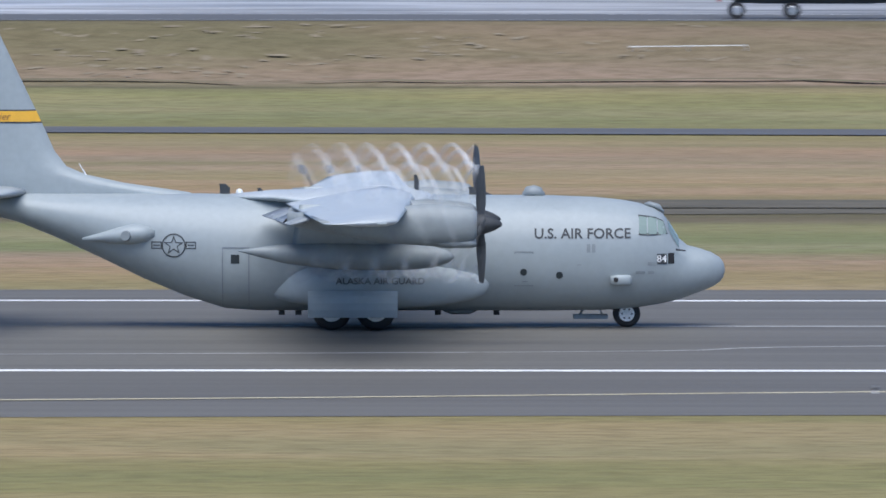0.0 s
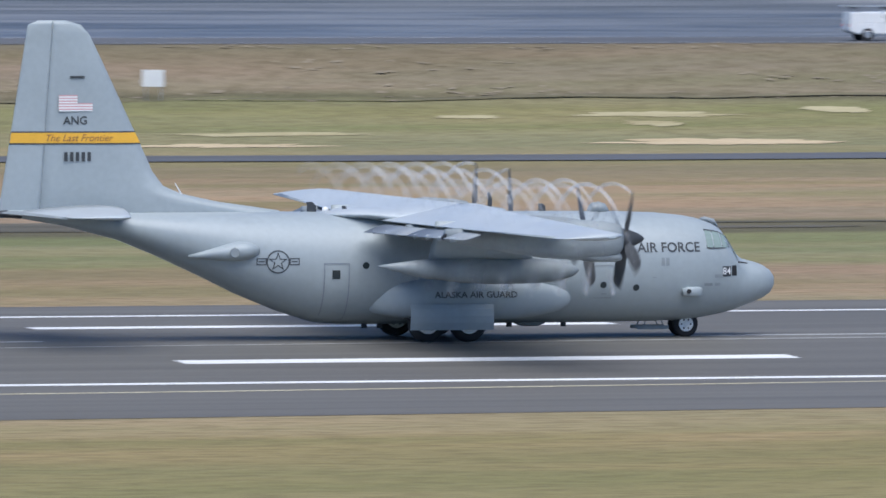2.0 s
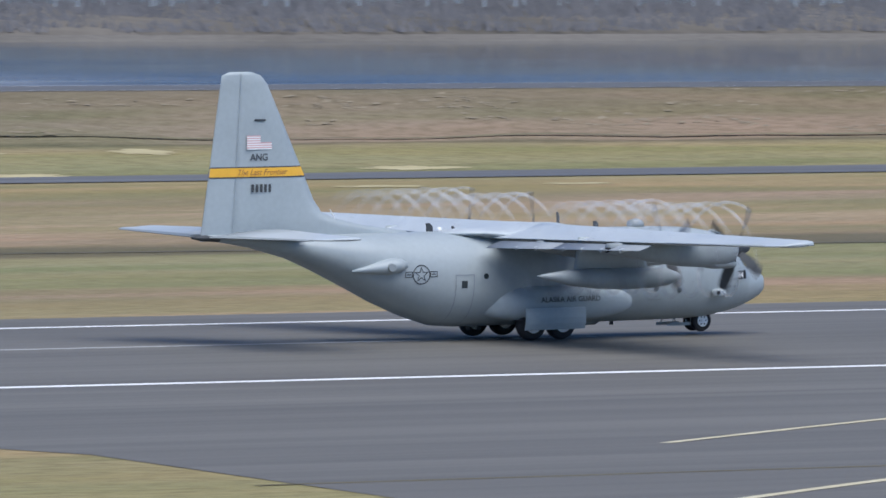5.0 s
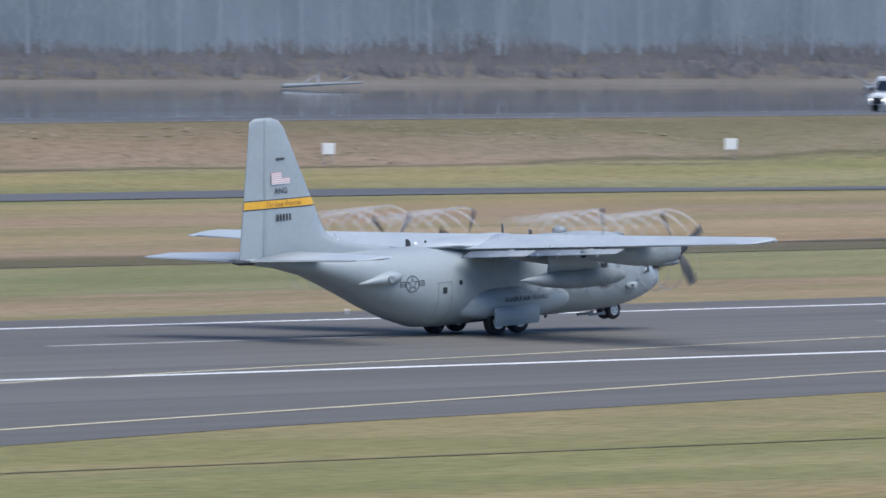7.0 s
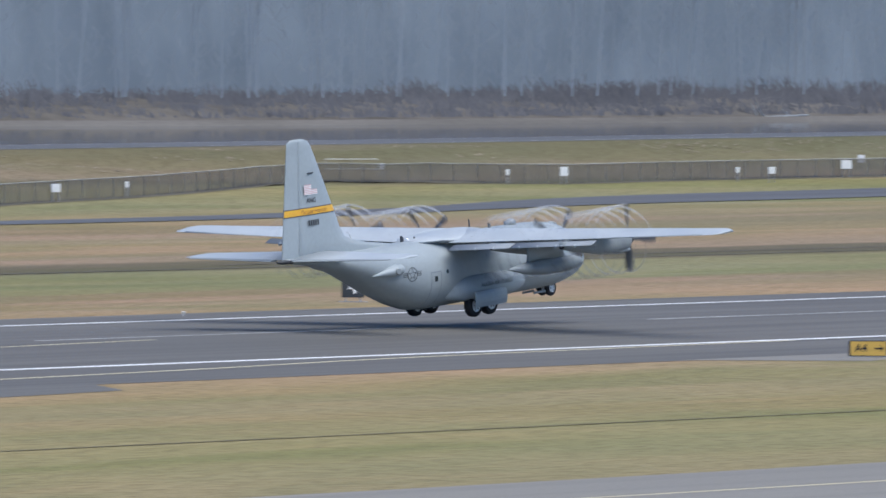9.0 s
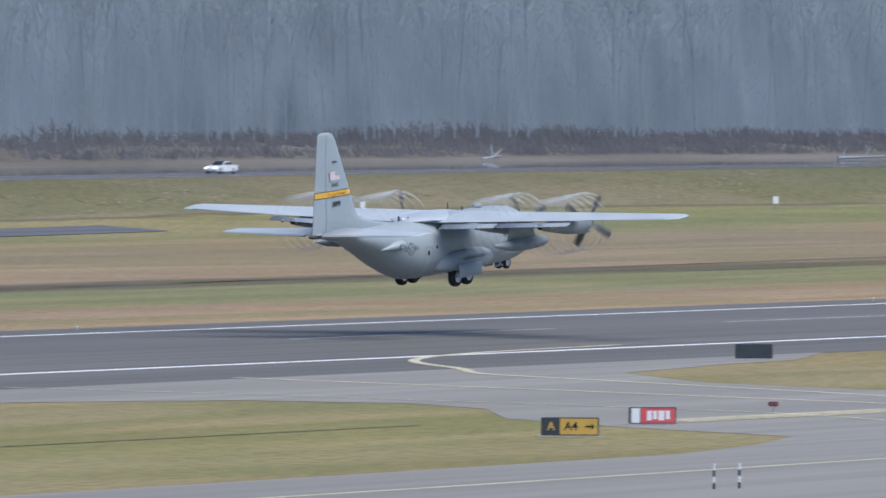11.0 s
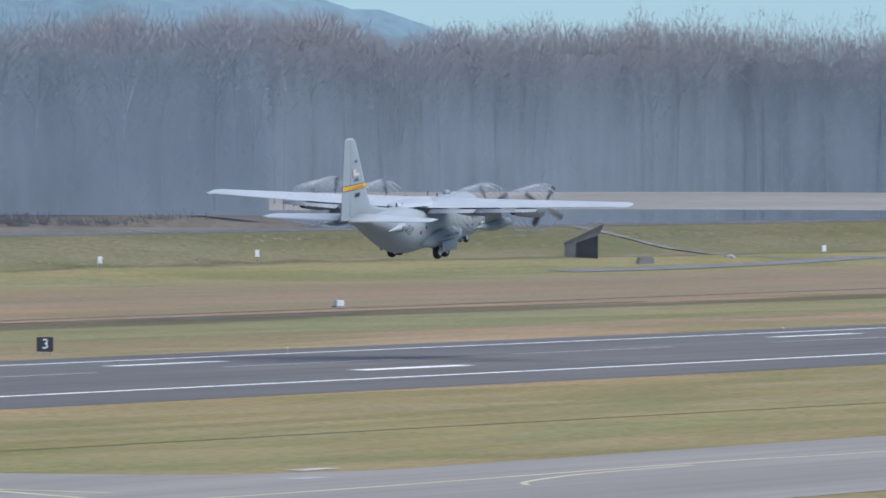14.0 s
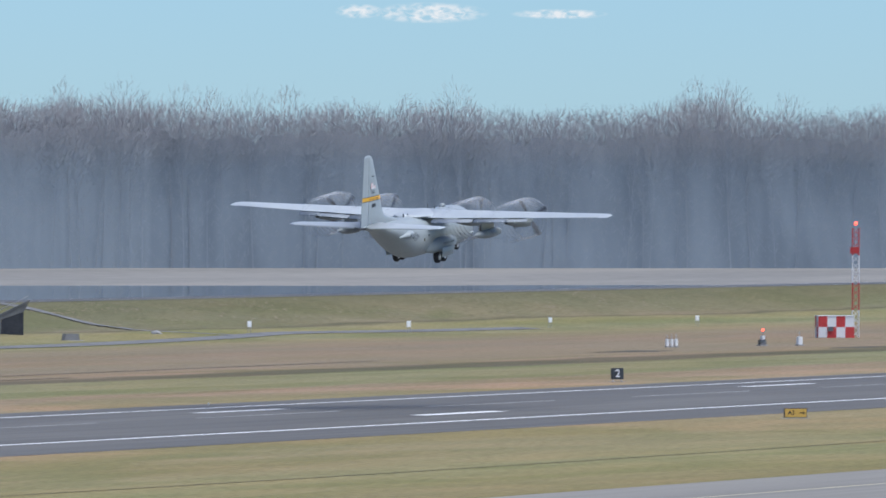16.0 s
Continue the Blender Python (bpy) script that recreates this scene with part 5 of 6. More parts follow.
    # aerials and domes
    bm = bmesh.new()
    round_body(bm, [(6.85, 0, 4.72, 0.05, 0.05), (6.7, 0, 4.80, 0.26, 0.20), (6.45, 0, 4.84, 0.36, 0.24), (6.15, 0, 4.82, 0.30, 0.20), (6.02, 0, 4.72, 0.05, 0.05)], 16)
    part("top_dome", bm, M_GREY2, plane, "small rounded dome on the roof", True)
    bm = bmesh.new()
    round_body(bm, [(11.1, 0, 4.12, 0.05, 0.05), (10.95, 0, 4.28, 0.2, 0.12), (10.6, 0, 4.40, 0.25, 0.10), (10.4, 0, 4.40, 0.05, 0.04)], 12)
    part("nose_dome", bm, M_GREY2, plane, "", True)
    for x, h, c in ((-4.7, 0.36, 0.26), (-3.4, 0.22, 0.14), (2.2, 0.5, 0.12), (-10.05, 0.0, 0.0), (4.2, 0.28, 0.2)):
        if h:
            bm = bmesh.new()
            zt = hull_at(x)[1] if x < -3 or x > 4 else 4.95
            loft_bm(bm, [[(px, dz, z) for px, dz in foil(x + c, x - c * 0.4, 0.05, 4)] for z in (zt - 0.12, zt + h * 0.6)] + [[(px, dz, zt + h) for px, dz in foil(x + c * 0.4, x - c * 0.5, 0.03, 4)]])
            part("blade_aerial", bm, M_DARKGREY, plane)
    bm = bmesh.new()
    bmesh.ops.create_uvsphere(bm, u_segments=12, v_segments=8, radius=0.13, matrix=Matrix.Translation((-4.1, 0, 4.82)))
    part("beacon", bm, M_HUB, plane, "", True)
    bm = bmesh.new()
    cyl_bm(bm, (-9.55, 0, 5.35), (-9.85, 0, 5.85), 0.04, 0.015, 8)
    part("wire_mast", bm, M_WHITE, plane)
    for x in (-2.6, -2.0, 3.0, 5.1):
        bm = bmesh.new()
        loft_bm(bm, [[(px, dz, z) for px, dz in foil(x + 0.12, x - 0.1, 0.04, 4)] for z in (0.66, 0.42)])
        part("belly_aerial", bm, M_DARKGREY, plane)
    bm = bmesh.new()
    round_body(bm, [(4.4, 0, 0.6, 0.1, 0.05), (4.1, 0, 0.58, 0.35, 0.14), (3.5, 0, 0.58, 0.35, 0.14), (3.2, 0, 0.6, 0.1, 0.05)], 12)
    part("belly_fairing", bm, M_GREY2, plane, "", True)
    return plane, props


aircraft, propellers = build_aircraft()


# ---- traffic on the dike road ----
MOVING = []


def car_wheel(car, x, y, r):
    bm = bmesh.new()
    cyl_bm(bm, (x, y - 0.12, r), (x, y + 0.12, r), r, None, 20)
    bmesh.ops.bevel(bm, geom=[e for e in bm.edges if e.calc_length() < r * 0.5 and abs(e.verts[0].co.y - e.verts[1].co.y) < 0.01], offset=0.03, segments=1, affect="EDGES")
    w = part("wheel", bm, M_BLACK, car)
    s = 1 if y > 0 else -1
    bm = bmesh.new()
    cyl_bm(bm, (x, y + s * 0.11, r), (x, y + s * 0.135, r), r * 0.62, r * 0.5, 14)
    part("rim", bm, M_METAL, w)


def panes_on(car, quads, y):
    """Side glass on both flanks."""
    for s in (-1, 1):
        for q in quads:
            bm = bmesh.new()
            prism_bm(bm, q, s * (y - 0.03), s * (y + 0.012))
            part("side_window", bm, M_GLASS, car)


def slab(car, name, mat, pts, y, label=""):
    """A plate across the car through two (x, z) points, such as a windscreen."""
    (x0, z0), (x1, z1) = pts
    d = Vector((z1 - z0, 0, x0 - x1)).normalized() * 0.02
    bm = bmesh.new()
    v = [bm.verts.new((x, yy, z)) for x, z, yy in ((x0, z0, -y), (x0, z0, y), (x1, z1, y * 0.9), (x1, z1, -y * 0.9))]
    f = bm.faces.new(v)
    r = bmesh.ops.extrude_face_region(bm, geom=[f])
    bmesh.ops.translate(bm, verts=[g for g in r["geom"] if isinstance(g, bmesh.types.BMVert)], vec=d)
    part(name, bm, mat, car, label)


def lights(car, x_front, x_rear, z, y):
    for s in (-1, 1):
        bm = bmesh.new()
        box_bm(bm, (x_front - 0.14, s * y - 0.16, z - 0.08), (x_front + 0.03, s * y + 0.16, z + 0.08), 0.03)
        part("headlight", bm, M_LAMP, car)
        bm = bmesh.new()
        box_bm(bm, (x_rear - 0.03, s * y - 0.12, z), (x_rear + 0.1, s * y + 0.12, z + 0.22), 0.03)
        part("tail_light", bm, M_RED, car)


def start_car(name, label, category, y, x0, speed):
    car = thing(name, label, category, pose(x0, y, dike_top(x0) + 0.055), group="traffic on the dike road")
    MOVING.append((car, x0, speed))
    return car


def body_shell(car, outline, w, mat, cabin, cabin_w, name="body"):
    bm = bmesh.new()
    prism_bm(bm, outline, -w, w, 0.06)
    part(name, bm, mat, car, "", False)
    if cabin:
        bm = bmesh.new()
        prism_bm(bm, cabin, -cabin_w, cabin_w, 0.07)
        part("cabin", bm, mat, car)


def build_sedan(label, mat, y, x0, speed):
    car = start_car("sedan", label, "car", y, x0, speed)
    body_shell(car, [(-2.35, 0.42), (-2.4, 0.75), (-2.3, 0.98), (-1.5, 1.02), (0.9, 0.98), (2.0, 0.82), (2.35, 0.66), (2.38, 0.35), (1.9, 0.24), (-1.9, 0.24)], 0.88, mat,
               [(-1.75, 0.98), (-1.0, 1.40), (0.15, 1.44), (1.05, 0.96)], 0.76)
    panes_on(car, [[(-1.35, 1.04), (-0.9, 1.33), (-0.4, 1.36), (-0.4, 1.04)], [(-0.32, 1.04), (-0.32, 1.36), (0.1, 1.36), (0.72, 1.04)]], 0.77)
    slab(car, "windscreen", M_GLASS, ((1.02, 0.99), (0.18, 1.43)), 0.7)
    slab(car, "rear_window", M_GLASS, ((-1.0, 1.40), (-1.72, 1.0)), 0.68)
    for x in (-1.45, 1.45):
        for yy in (-0.8, 0.8):
            car_wheel(car, x, yy, 0.32)
    lights(car, 2.3, -2.36, 0.66, 0.62)
    return car


def build_suv(label, mat, y, x0, speed):
    car = start_car("suv", label, "car", y, x0, speed)
    body_shell(car, [(-2.3, 0.5), (-2.36, 0.9), (-2.3, 1.12), (0.8, 1.12), (2.0, 1.02), (2.32, 0.85), (2.36, 0.48), (1.9, 0.34), (-1.9, 0.34)], 0.93, mat,
               [(-2.25, 1.1), (-2.0, 1.72), (-1.7, 1.80), (0.1, 1.80), (0.95, 1.1)], 0.82)
    panes_on(car, [[(-1.95, 1.18), (-1.8, 1.62), (-1.05, 1.66), (-1.05, 1.18)], [(-0.98, 1.18), (-0.98, 1.66), (-0.2, 1.66), (-0.2, 1.18)], [(-0.13, 1.18), (-0.13, 1.66), (0.12, 1.66), (0.68, 1.18)]], 0.83)
    slab(car, "windscreen", M_GLASS, ((0.92, 1.14), (0.14, 1.77)), 0.76)
    slab(car, "rear_window", M_GLASS, ((-2.06, 1.66), (-2.2, 1.2)), 0.74)
    for s in (-1, 1):
        bm = bmesh.new()
        cyl_bm(bm, (-1.8, s * 0.68, 1.86), (0.0, s * 0.68, 1.86), 0.025, None, 6)
        part("roof_rail", bm, M_DARKGREY, car)
    for x in (-1.4, 1.42):
        for yy in (-0.84, 0.84):
            car_wheel(car, x, yy, 0.38)
    lights(car, 2.28, -2.32, 0.82, 0.66)
    return car


def build_pickup(label, mat, y, x0, speed, canopy=False, ladder=False):
    car = start_car("pickup_truck", label, "pickup", y, x0, speed)
    body_shell(car, [(-2.9, 0.62), (-2.92, 1.12), (-0.6, 1.14), (1.3, 1.14), (2.6, 1.10), (2.85, 0.95), (2.88, 0.55), (2.4, 0.42), (-2.4, 0.42)], 0.96, mat,
               [(-0.75, 1.1), (-0.6, 1.78), (-0.3, 1.88), (0.75, 1.86), (1.55, 1.12)], 0.84)
    panes_on(car, [[(-0.5, 1.2), (-0.45, 1.7), (0.05, 1.72), (0.05, 1.2)], [(0.13, 1.2), (0.13, 1.72), (0.7, 1.72), (1.2, 1.2)]], 0.85)
    slab(car, "windscreen", M_GLASS, ((1.5, 1.16), (0.78, 1.83)), 0.78)
    slab(car, "grille", M_BLACK, ((2.9, 0.55), (2.88, 1.0)), 0.72)
    if canopy:
        bm = bmesh.new()
        prism_bm(bm, [(-2.85, 1.1), (-2.8, 1.78), (-0.8, 1.82), (-0.72, 1.1)], -0.9, 0.9, 0.06)
        part("canopy", bm, mat, car, "white canopy over the load bed")
    else:
        bm = bmesh.new()
        box_bm(bm, (-2.8, -0.82, 1.13), (-0.85, 0.82, 1.15))
        part("load_bed", bm, M_BLACK, car, "dark open load bed")
    if ladder:
        for s in (-0.5, 0.5):
            bm = bmesh.new()
            box_bm(bm, (-3.2, s - 0.05, 2.12), (2.4, s + 0.05, 2.22), 0.02)
            part("ladder_rail", bm, M_METAL, car)
        for x in (-2.4, -0.4, 1.4):
            bm = bmesh.new()
            box_bm(bm, (x - 0.05, -0.7, 2.02), (x + 0.05, 0.7, 2.1))
            cyl_bm(bm, (x, -0.68, 1.5), (x, -0.68, 2.05), 0.03, None, 6)
            cyl_bm(bm, (x, 0.68, 1.5), (x, 0.68, 2.05), 0.03, None, 6)
            part("rack_bar", bm, M_DARKGREY, car)
    for x in (-1.75, 1.85):
        for yy in (-0.86, 0.86):
            car_wheel(car, x, yy, 0.41)
    lights(car, 2.84, -2.9, 0.86, 0.72)
    return car


def build_van(label, y, x0, speed):
    car = start_car("panel_van", label, "van", y, x0, speed)
    body_shell(car, [(-2.2, 0.4), (-2.22, 1.75), (-2.05, 1.86), (0.3, 1.86), (0.75, 1.74), (1.35, 1.16), (2.0, 0.98), (2.2, 0.8), (2.22, 0.42), (1.8, 0.28), (-1.9, 0.28)], 0.9, M_CARWHITE, None, 0)
    panes_on(car, [[(0.25, 1.16), (0.3, 1.66), (0.68, 1.66), (1.1, 1.16)]], 0.9)
    slab(car, "windscreen", M_GLASS, ((1.4, 1.18), (0.82, 1.76)), 0.8)
    slab(car, "grille", M_BLACK, ((2.24, 0.45), (2.23, 0.66)), 0.6)
    for x in (-1.3, 1.45):
        for yy in (-0.8, 0.8):
            car_wheel(car, x, yy, 0.33)
    lights(car, 2.18, -2.2, 0.8, 0.66)
    return car


def build_step_van(label, y, x0, speed):
    car = start_car("delivery_truck", label, "truck", y, x0, speed)
    bm = bmesh.new()
    prism_bm(bm, [(-3.7, 0.7), (-3.72, 3.0), (-3.6, 3.12), (2.3, 3.12), (2.55, 2.95), (2.75, 1.75), (2.75, 0.7)], -1.18, 1.18, 0.07)
    part("box_body", bm, M_CARWHITE, car, "tall white box body")
    bm = bmesh.new()
    prism_bm(bm, [(2.6, 0.6), (2.6, 1.75), (3.5, 1.55), (3.7, 1.3), (3.72, 0.6)], -1.0, 1.0, 0.08)
    part("bonnet", bm, M_CARWHITE, car)
    slab(car, "windscreen", M_GLASS, ((2.80, 1.85), (2.62, 2.72)), 1.0)
    slab(car, "grille", M_BLACK, ((3.75, 0.65), (3.72, 1.25)), 0.6)
    panes_on(car, [[(1.75, 1.7), (1.8, 2.5), (2.45, 2.5), (2.55, 1.7)]], 1.18)
    for s in (-1, 1):
        for nm, mat, x0_, x1_, z0_, z1_ in (("red_mark", M_RED, 0.35, 1.15, 1.95, 2.55), ("lettering_bar", M_DARKGREY, -1.5, 0.2, 2.2, 2.4)):
            bm = bmesh.new()
            box_bm(bm, (x0_, s * 1.19 - 0.006, z0_), (x1_, s * 1.19 + 0.006, z1_))
            part(nm, bm, mat, car)
        bm = bmesh.new()
        cyl_bm(bm, (2.7, s * 1.15, 2.0), (2.9, s * 1.45, 2.0), 0.03, None, 6)
        box_bm(bm, (2.84, s * 1.45 - 0.12, 1.75), (2.92, s * 1.45 + 0.12, 2.2), 0.02)
        part("mirror", bm, M_BLACK, car)
    for x in (-2.0, 2.85):
        for yy in (-1.0, 1.0):
            car_wheel(car, x, yy, 0.46)
    lights(car, 3.7, -3.72, 1.05, 0.8)
    return car


def build_lorry(label, y, x0, speed):
    car = start_car("flatbed_lorry", label, "lorry", y, x0, speed)
    bm = bmesh.new()
    prism_bm(bm, [(-0.6, 0.9), (-0.6, 2.9), (-0.3, 3.2), (0.9, 3.1), (1.35, 2.1), (2.9, 1.85), (3.1, 1.5), (3.12, 0.6), (2.6, 0.55), (0.5, 0.7)], -1.15, 1.15, 0.08)
    part("cab", bm, M_CARBLUE, car, "blue painted tractor cab")
    panes_on(car, [[(0.1, 2.1), (0.1, 2.8), (0.75, 2.8), (1.05, 2.1)]], 1.15)
    slab(car, "windscreen", M_GLASS, ((1.38, 2.15), (0.98, 3.0)), 1.0)
    bm = bmesh.new()
    box_bm(bm, (-4.6, -0.5, 0.75), (0.0, 0.5, 1.05), 0.03)
    part("chassis", bm, M_DARKGREY, car)
    for s in (-1, 1):
        bm = bmesh.new()
        cyl_bm(bm, (-2.4, s * 0.95, 0.75), (-0.7, s * 0.95, 0.75), 0.33, None, 16)
        part("fuel_tank", bm, M_METAL, car)
        bm = bmesh.new()
        cyl_bm(bm, (-0.75, s * 1.0, 1.0), (-0.75, s * 1.0, 3.6), 0.09, None, 10)
        part("exhaust_stack", bm, M_METAL, car)
    bm = bmesh.new()
    box_bm(bm, (-17.5, -1.25, 1.30), (-3.0, 1.25, 1.52), 0.03)
    part("flatbed", bm, M_DARKGREY, car, "long dark flatbed trailer")
    bm = bmesh.new()
    prism_bm(bm, [(-16.6, 0.95), (-16.6, 1.3), (-4.6, 1.3), (-5.4, 1.05), (-8.5, 0.9), (-14.8, 0.9)], -0.45, 0.45)
    part("trailer_beam", bm, M_DARKGREY, car)
    for s in (-0.9, 0.9):
        bm = bmesh.new()
        box_bm(bm, (-6.9, s - 0.06, 0.35), (-6.75, s + 0.06, 1.3))
        part("landing_leg", bm, M_DARKGREY, car)
    bm = bmesh.new()
    box_bm(bm, (-16.8, -1.05, 1.53), (-11.8, 1.05, 2.3), 0.05)
    part("load", bm, M_CARGREY, car)
    for x in (-16.4, -13.1, -4.3, -3.05, 2.2):
        for yy in (-1.0, 1.0):
            car_wheel(car, x, yy, 0.5)
    lights(car, 3.05, -17.5, 1.0, 0.85)
    return car


NEAR_LANE, FAR_LANE = 636.0, 641.5
build_lorry("blue tractor unit with a long dark flatbed trailer", NEAR_LANE, 37.4, 23.0)
build_sedan("small white sedan driving along the dike road", M_CARWHITE, FAR_LANE, 95.7, -20.7)
build_suv("white sport utility car driving along the dike road", M_CARWHITE, NEAR_LANE, 100.1, 22.4)
build_pickup("white pickup with canopy and roof ladder rack", M_CARWHITE, NEAR_LANE, 165.5, 20.3, True, True)
build_sedan("pale silver sedan driving along the dike road", M_CARWHITE, FAR_LANE, 341.8, -24.2)
build_pickup("black crew-cab pickup driving along the dike road", M_CARDARK, NEAR_LANE, 235.0, 18.1)
build_sedan("dark grey sedan driving along the dike road", M_CARGREY, FAR_LANE, 629.5, -20.0)
build_pickup("white crew-cab pickup with an open load bed", M_CARWHITE, FAR_LANE, 739.3, -26.6)
build_step_van("tall white delivery truck with a red mark", FAR_LANE, 870.6, -23.7)
build_van("small white panel van driving along the dike road", FAR_LANE, 929.3, -23.1)
build_suv("dark grey sport utility car on the dike road", M_CARGREY, FAR_LANE, 1167.4, -21.5)
build_sedan("white sedan far along the dike road", M_CARWHITE, FAR_LANE, 1279.4, -21.0)
build_pickup("old white pickup far along the dike road", M_CARWHITE, FAR_LANE, 1534.0, -21.4)


# ---- airfield signs ----
def flat_put(cx, cz, y):
    return lambda u, v: Vector((cx + u, y, cz + v))


def box_sign(name, label, x, y, turn, panels, h=0.85, z=0.10, depth=0.32, group="taxiway signs"):
    """A box sign on legs; panels: (width, face material, letters, letter material). It faces local -y."""
    width = sum(p[0] for p in panels)
    s = thing(name, label, "sign", pose(x, y, 0.0, 0, 0, turn), group=group)
    bm = bmesh.new()
    box_bm(bm, (-width / 2 - 0.05, -depth / 2, z), (width / 2 + 0.05, depth / 2, z + h), 0.03)
    part("housing", bm, M_SIGNBACK, s, "black sign housing")
    u = -width / 2
    for w, mat, words, lm in panels:
        bm = bmesh.new()
        box_bm(bm, (u + 0.03, -depth / 2 - 0.012, z + 0.05), (u + w - 0.03, -depth / 2 + 0.01, z + h - 0.05))
        part("sign_panel", bm, mat, s)
        if words:
            lettering("sign_lettering", words, h * (0.98 if len(words) == 1 and h > 1 else 0.66), lm, s, flat_put(u + w * (0.30 if len(words) == 2 and w > 1.9 else 0.5), z + h * 0.5, -depth / 2 - 0.018), weight=0.012)
        u += w
    for k in (-0.35, 0.35):
        bm = bmesh.new()
        cyl_bm(bm, (width * k, 0, -0.02), (width * k, 0, z + 0.02), 0.05, None, 10)
        part("leg", bm, M_METAL, s)
    bm = bmesh.new()
    box_bm(bm, (-width / 2 - 0.3, -0.5, -0.03), (width / 2 + 0.3, 0.5, 0.035), 0.01)
    part("base_pad", bm, M_CONC, s, "low concrete pad")
    return s


def arrow(s, cx, cz, y, w, mat):
    bm = bmesh.new()
    box_bm(bm, (cx - w / 2, y - 0.006, cz - 0.045), (cx + w * 0.3, y + 0.006, cz + 0.045))
    prism_bm(bm, [(cx + w * 0.12, cz + 0.20), (cx + w / 2, cz), (cx + w * 0.12, cz - 0.20), (cx + w * 0.25, cz)], y - 0.006, y + 0.006)
    part("arrow", bm, mat, s)


for x, digit in ((558.1, "4"), (862.9, "3"), (1167.7, "2")):
    box_sign("distance_sign", "black distance-remaining sign with a white figure " + digit, x, 419.3, -52, [(1.35, M_SIGNBACK, digit, M_WHITE)], 1.3, 0.3, 0.4, "distance signs")
s = box_sign("taxiway_sign", "yellow taxiway direction sign with black letters A4", 500.0, 339.1, -48, [(2.1, M_SIGNYEL, "A4", M_BLACK)], 0.9)
arrow(s, 0.62, 0.55, -0.18, 0.5, M_BLACK)
s = box_sign("taxiway_sign", "black and yellow taxiway sign reading A and A4", 495.9, 281.4, -52, [(0.9, M_SIGNBACK, "A", M_SIGNYEL), (2.1, M_SIGNYEL, "A4", M_BLACK)], 0.95)
arrow(s, 1.05, 0.575, -0.18, 0.5, M_BLACK)
s = box_sign("runway_sign", "red and white lit runway holding sign", 514.1, 286.5, -46, [(0.55, M_WHITE, "", None), (2.0, M_SIGNRED, "", None)], 0.9)
for k, (u, w) in enumerate(((-0.35, 0.28), (0.0, 0.22), (0.3, 0.34), (0.72, 0.24))):
    bm = bmesh.new()
    box_bm(bm, (u, -0.186, 0.28 + 0.06 * (k % 2)), (u + w, -0.178, 0.82))
    part("lettering_bar", bm, M_WHITE, s)
s = box_sign("runway_sign", "red runway holding sign with black and yellow panel A5", 134.9, 288.2, -16, [(0.85, M_SIGNBACK, "A5", M_SIGNYEL), (2.7, M_SIGNRED, "", None), (0.5, M_SIGNBACK, "", None), (1.9, M_SIGNRED, "", None)], 0.95)
for u, w in ((-1.85, 0.30), (-1.45, 0.18), (-1.18, 0.18), (-0.75, 0.30), (-0.35, 0.26), (0.0, 0.26), (1.25, 0.26), (1.6, 0.16), (1.9, 0.30), (2.3, 0.30)):
    bm = bmesh.new()
    box_bm(bm, (u, -0.186, 0.32), (u + w, -0.178, 0.84))
    part("lettering_bar", bm, M_WHITE, s)
s = box_sign("taxiway_sign", "yellow taxiway direction sign with black letters A3", 982.6, 334.4, -58, [(2.2, M_SIGNYEL, "A3", M_BLACK)], 0.9)
arrow(s, 0.65, 0.55, -0.18, 0.5, M_BLACK)
box_sign("taxiway_sign", "black back of a low taxiway sign on turf", 253.0, 285.0, 150, [(2.75, M_SIGNYEL, "", None)], 0.85)
box_sign("taxiway_sign", "black back of a low taxiway sign by the runway", 623.2, 339.6, 132, [(2.4, M_SIGNYEL, "", None)], 0.95)
box_sign("taxiway_sign", "dark back of a small tilted sign on a pad", 158.0, 332.4, 160, [(1.05, M_SIGNYEL, "", None)], 0.85, 0.15, 0.5)
box_sign("taxiway_sign", "black back of a small sign at the taxiway edge", 576.4, 286.9, 140, [(1.35, M_WHITE, "", None)], 0.8, 0.12, 0.5)


# ---- small airfield fittings ----
def edge_light(x, y, z, mat, name="edge_light", label="small white runway edge light"):
    s = thing(name, label, "light", pose(x, y, z), group="airfield lights")
    bm = bmesh.new()
    cyl_bm(bm, (0, 0, -0.02), (0, 0, 0.12), 0.05, 0.04, 8)
    part("stem", bm, M_WHITE, s)
    bm = bmesh.new()
    bmesh.ops.create_uvsphere(bm, u_segments=10, v_segments=6, radius=0.09, matrix=Matrix.Translation((0, 0, 0.18)))
    part("lens", bm, mat, s, "", True)


for k in range(0, 9):
    edge_light(122 * k + 38.5, 408.8, 0.03, M_WHITE)
for x, y in ((16.0, 346.8), (62, 348.0), (158.5, 345.2), (160.0, 344.8), (273, 317.0)):
    edge_light(x, y, 0.03, M_CARGREY, "taxiway_light", "small grey taxiway edge light")


def guard_light(x, y, turn):
    s = thing("guard_light", "low runway guard light with two lamps", "light", pose(x, y, 0.02, 0, 0, turn), group="airfield lights")
    bm = bmesh.new()
    cyl_bm(bm, (0, 0, 0), (0, 0, 0.33), 0.05, None, 8)
    part("stem", bm, M_METAL, s)
    bm = bmesh.new()
    box_bm(bm, (-0.28, -0.12, 0.30), (0.28, 0.12, 0.56), 0.04)
    part("head", bm, M_SIGNBACK, s)
    for u in (-0.13, 0.13):
        bm = bmesh.new()
        cyl_bm(bm, (u, -0.11, 0.43), (u, -0.16, 0.43), 0.08, None, 12)
        part("lamp", bm, M_RED, s)


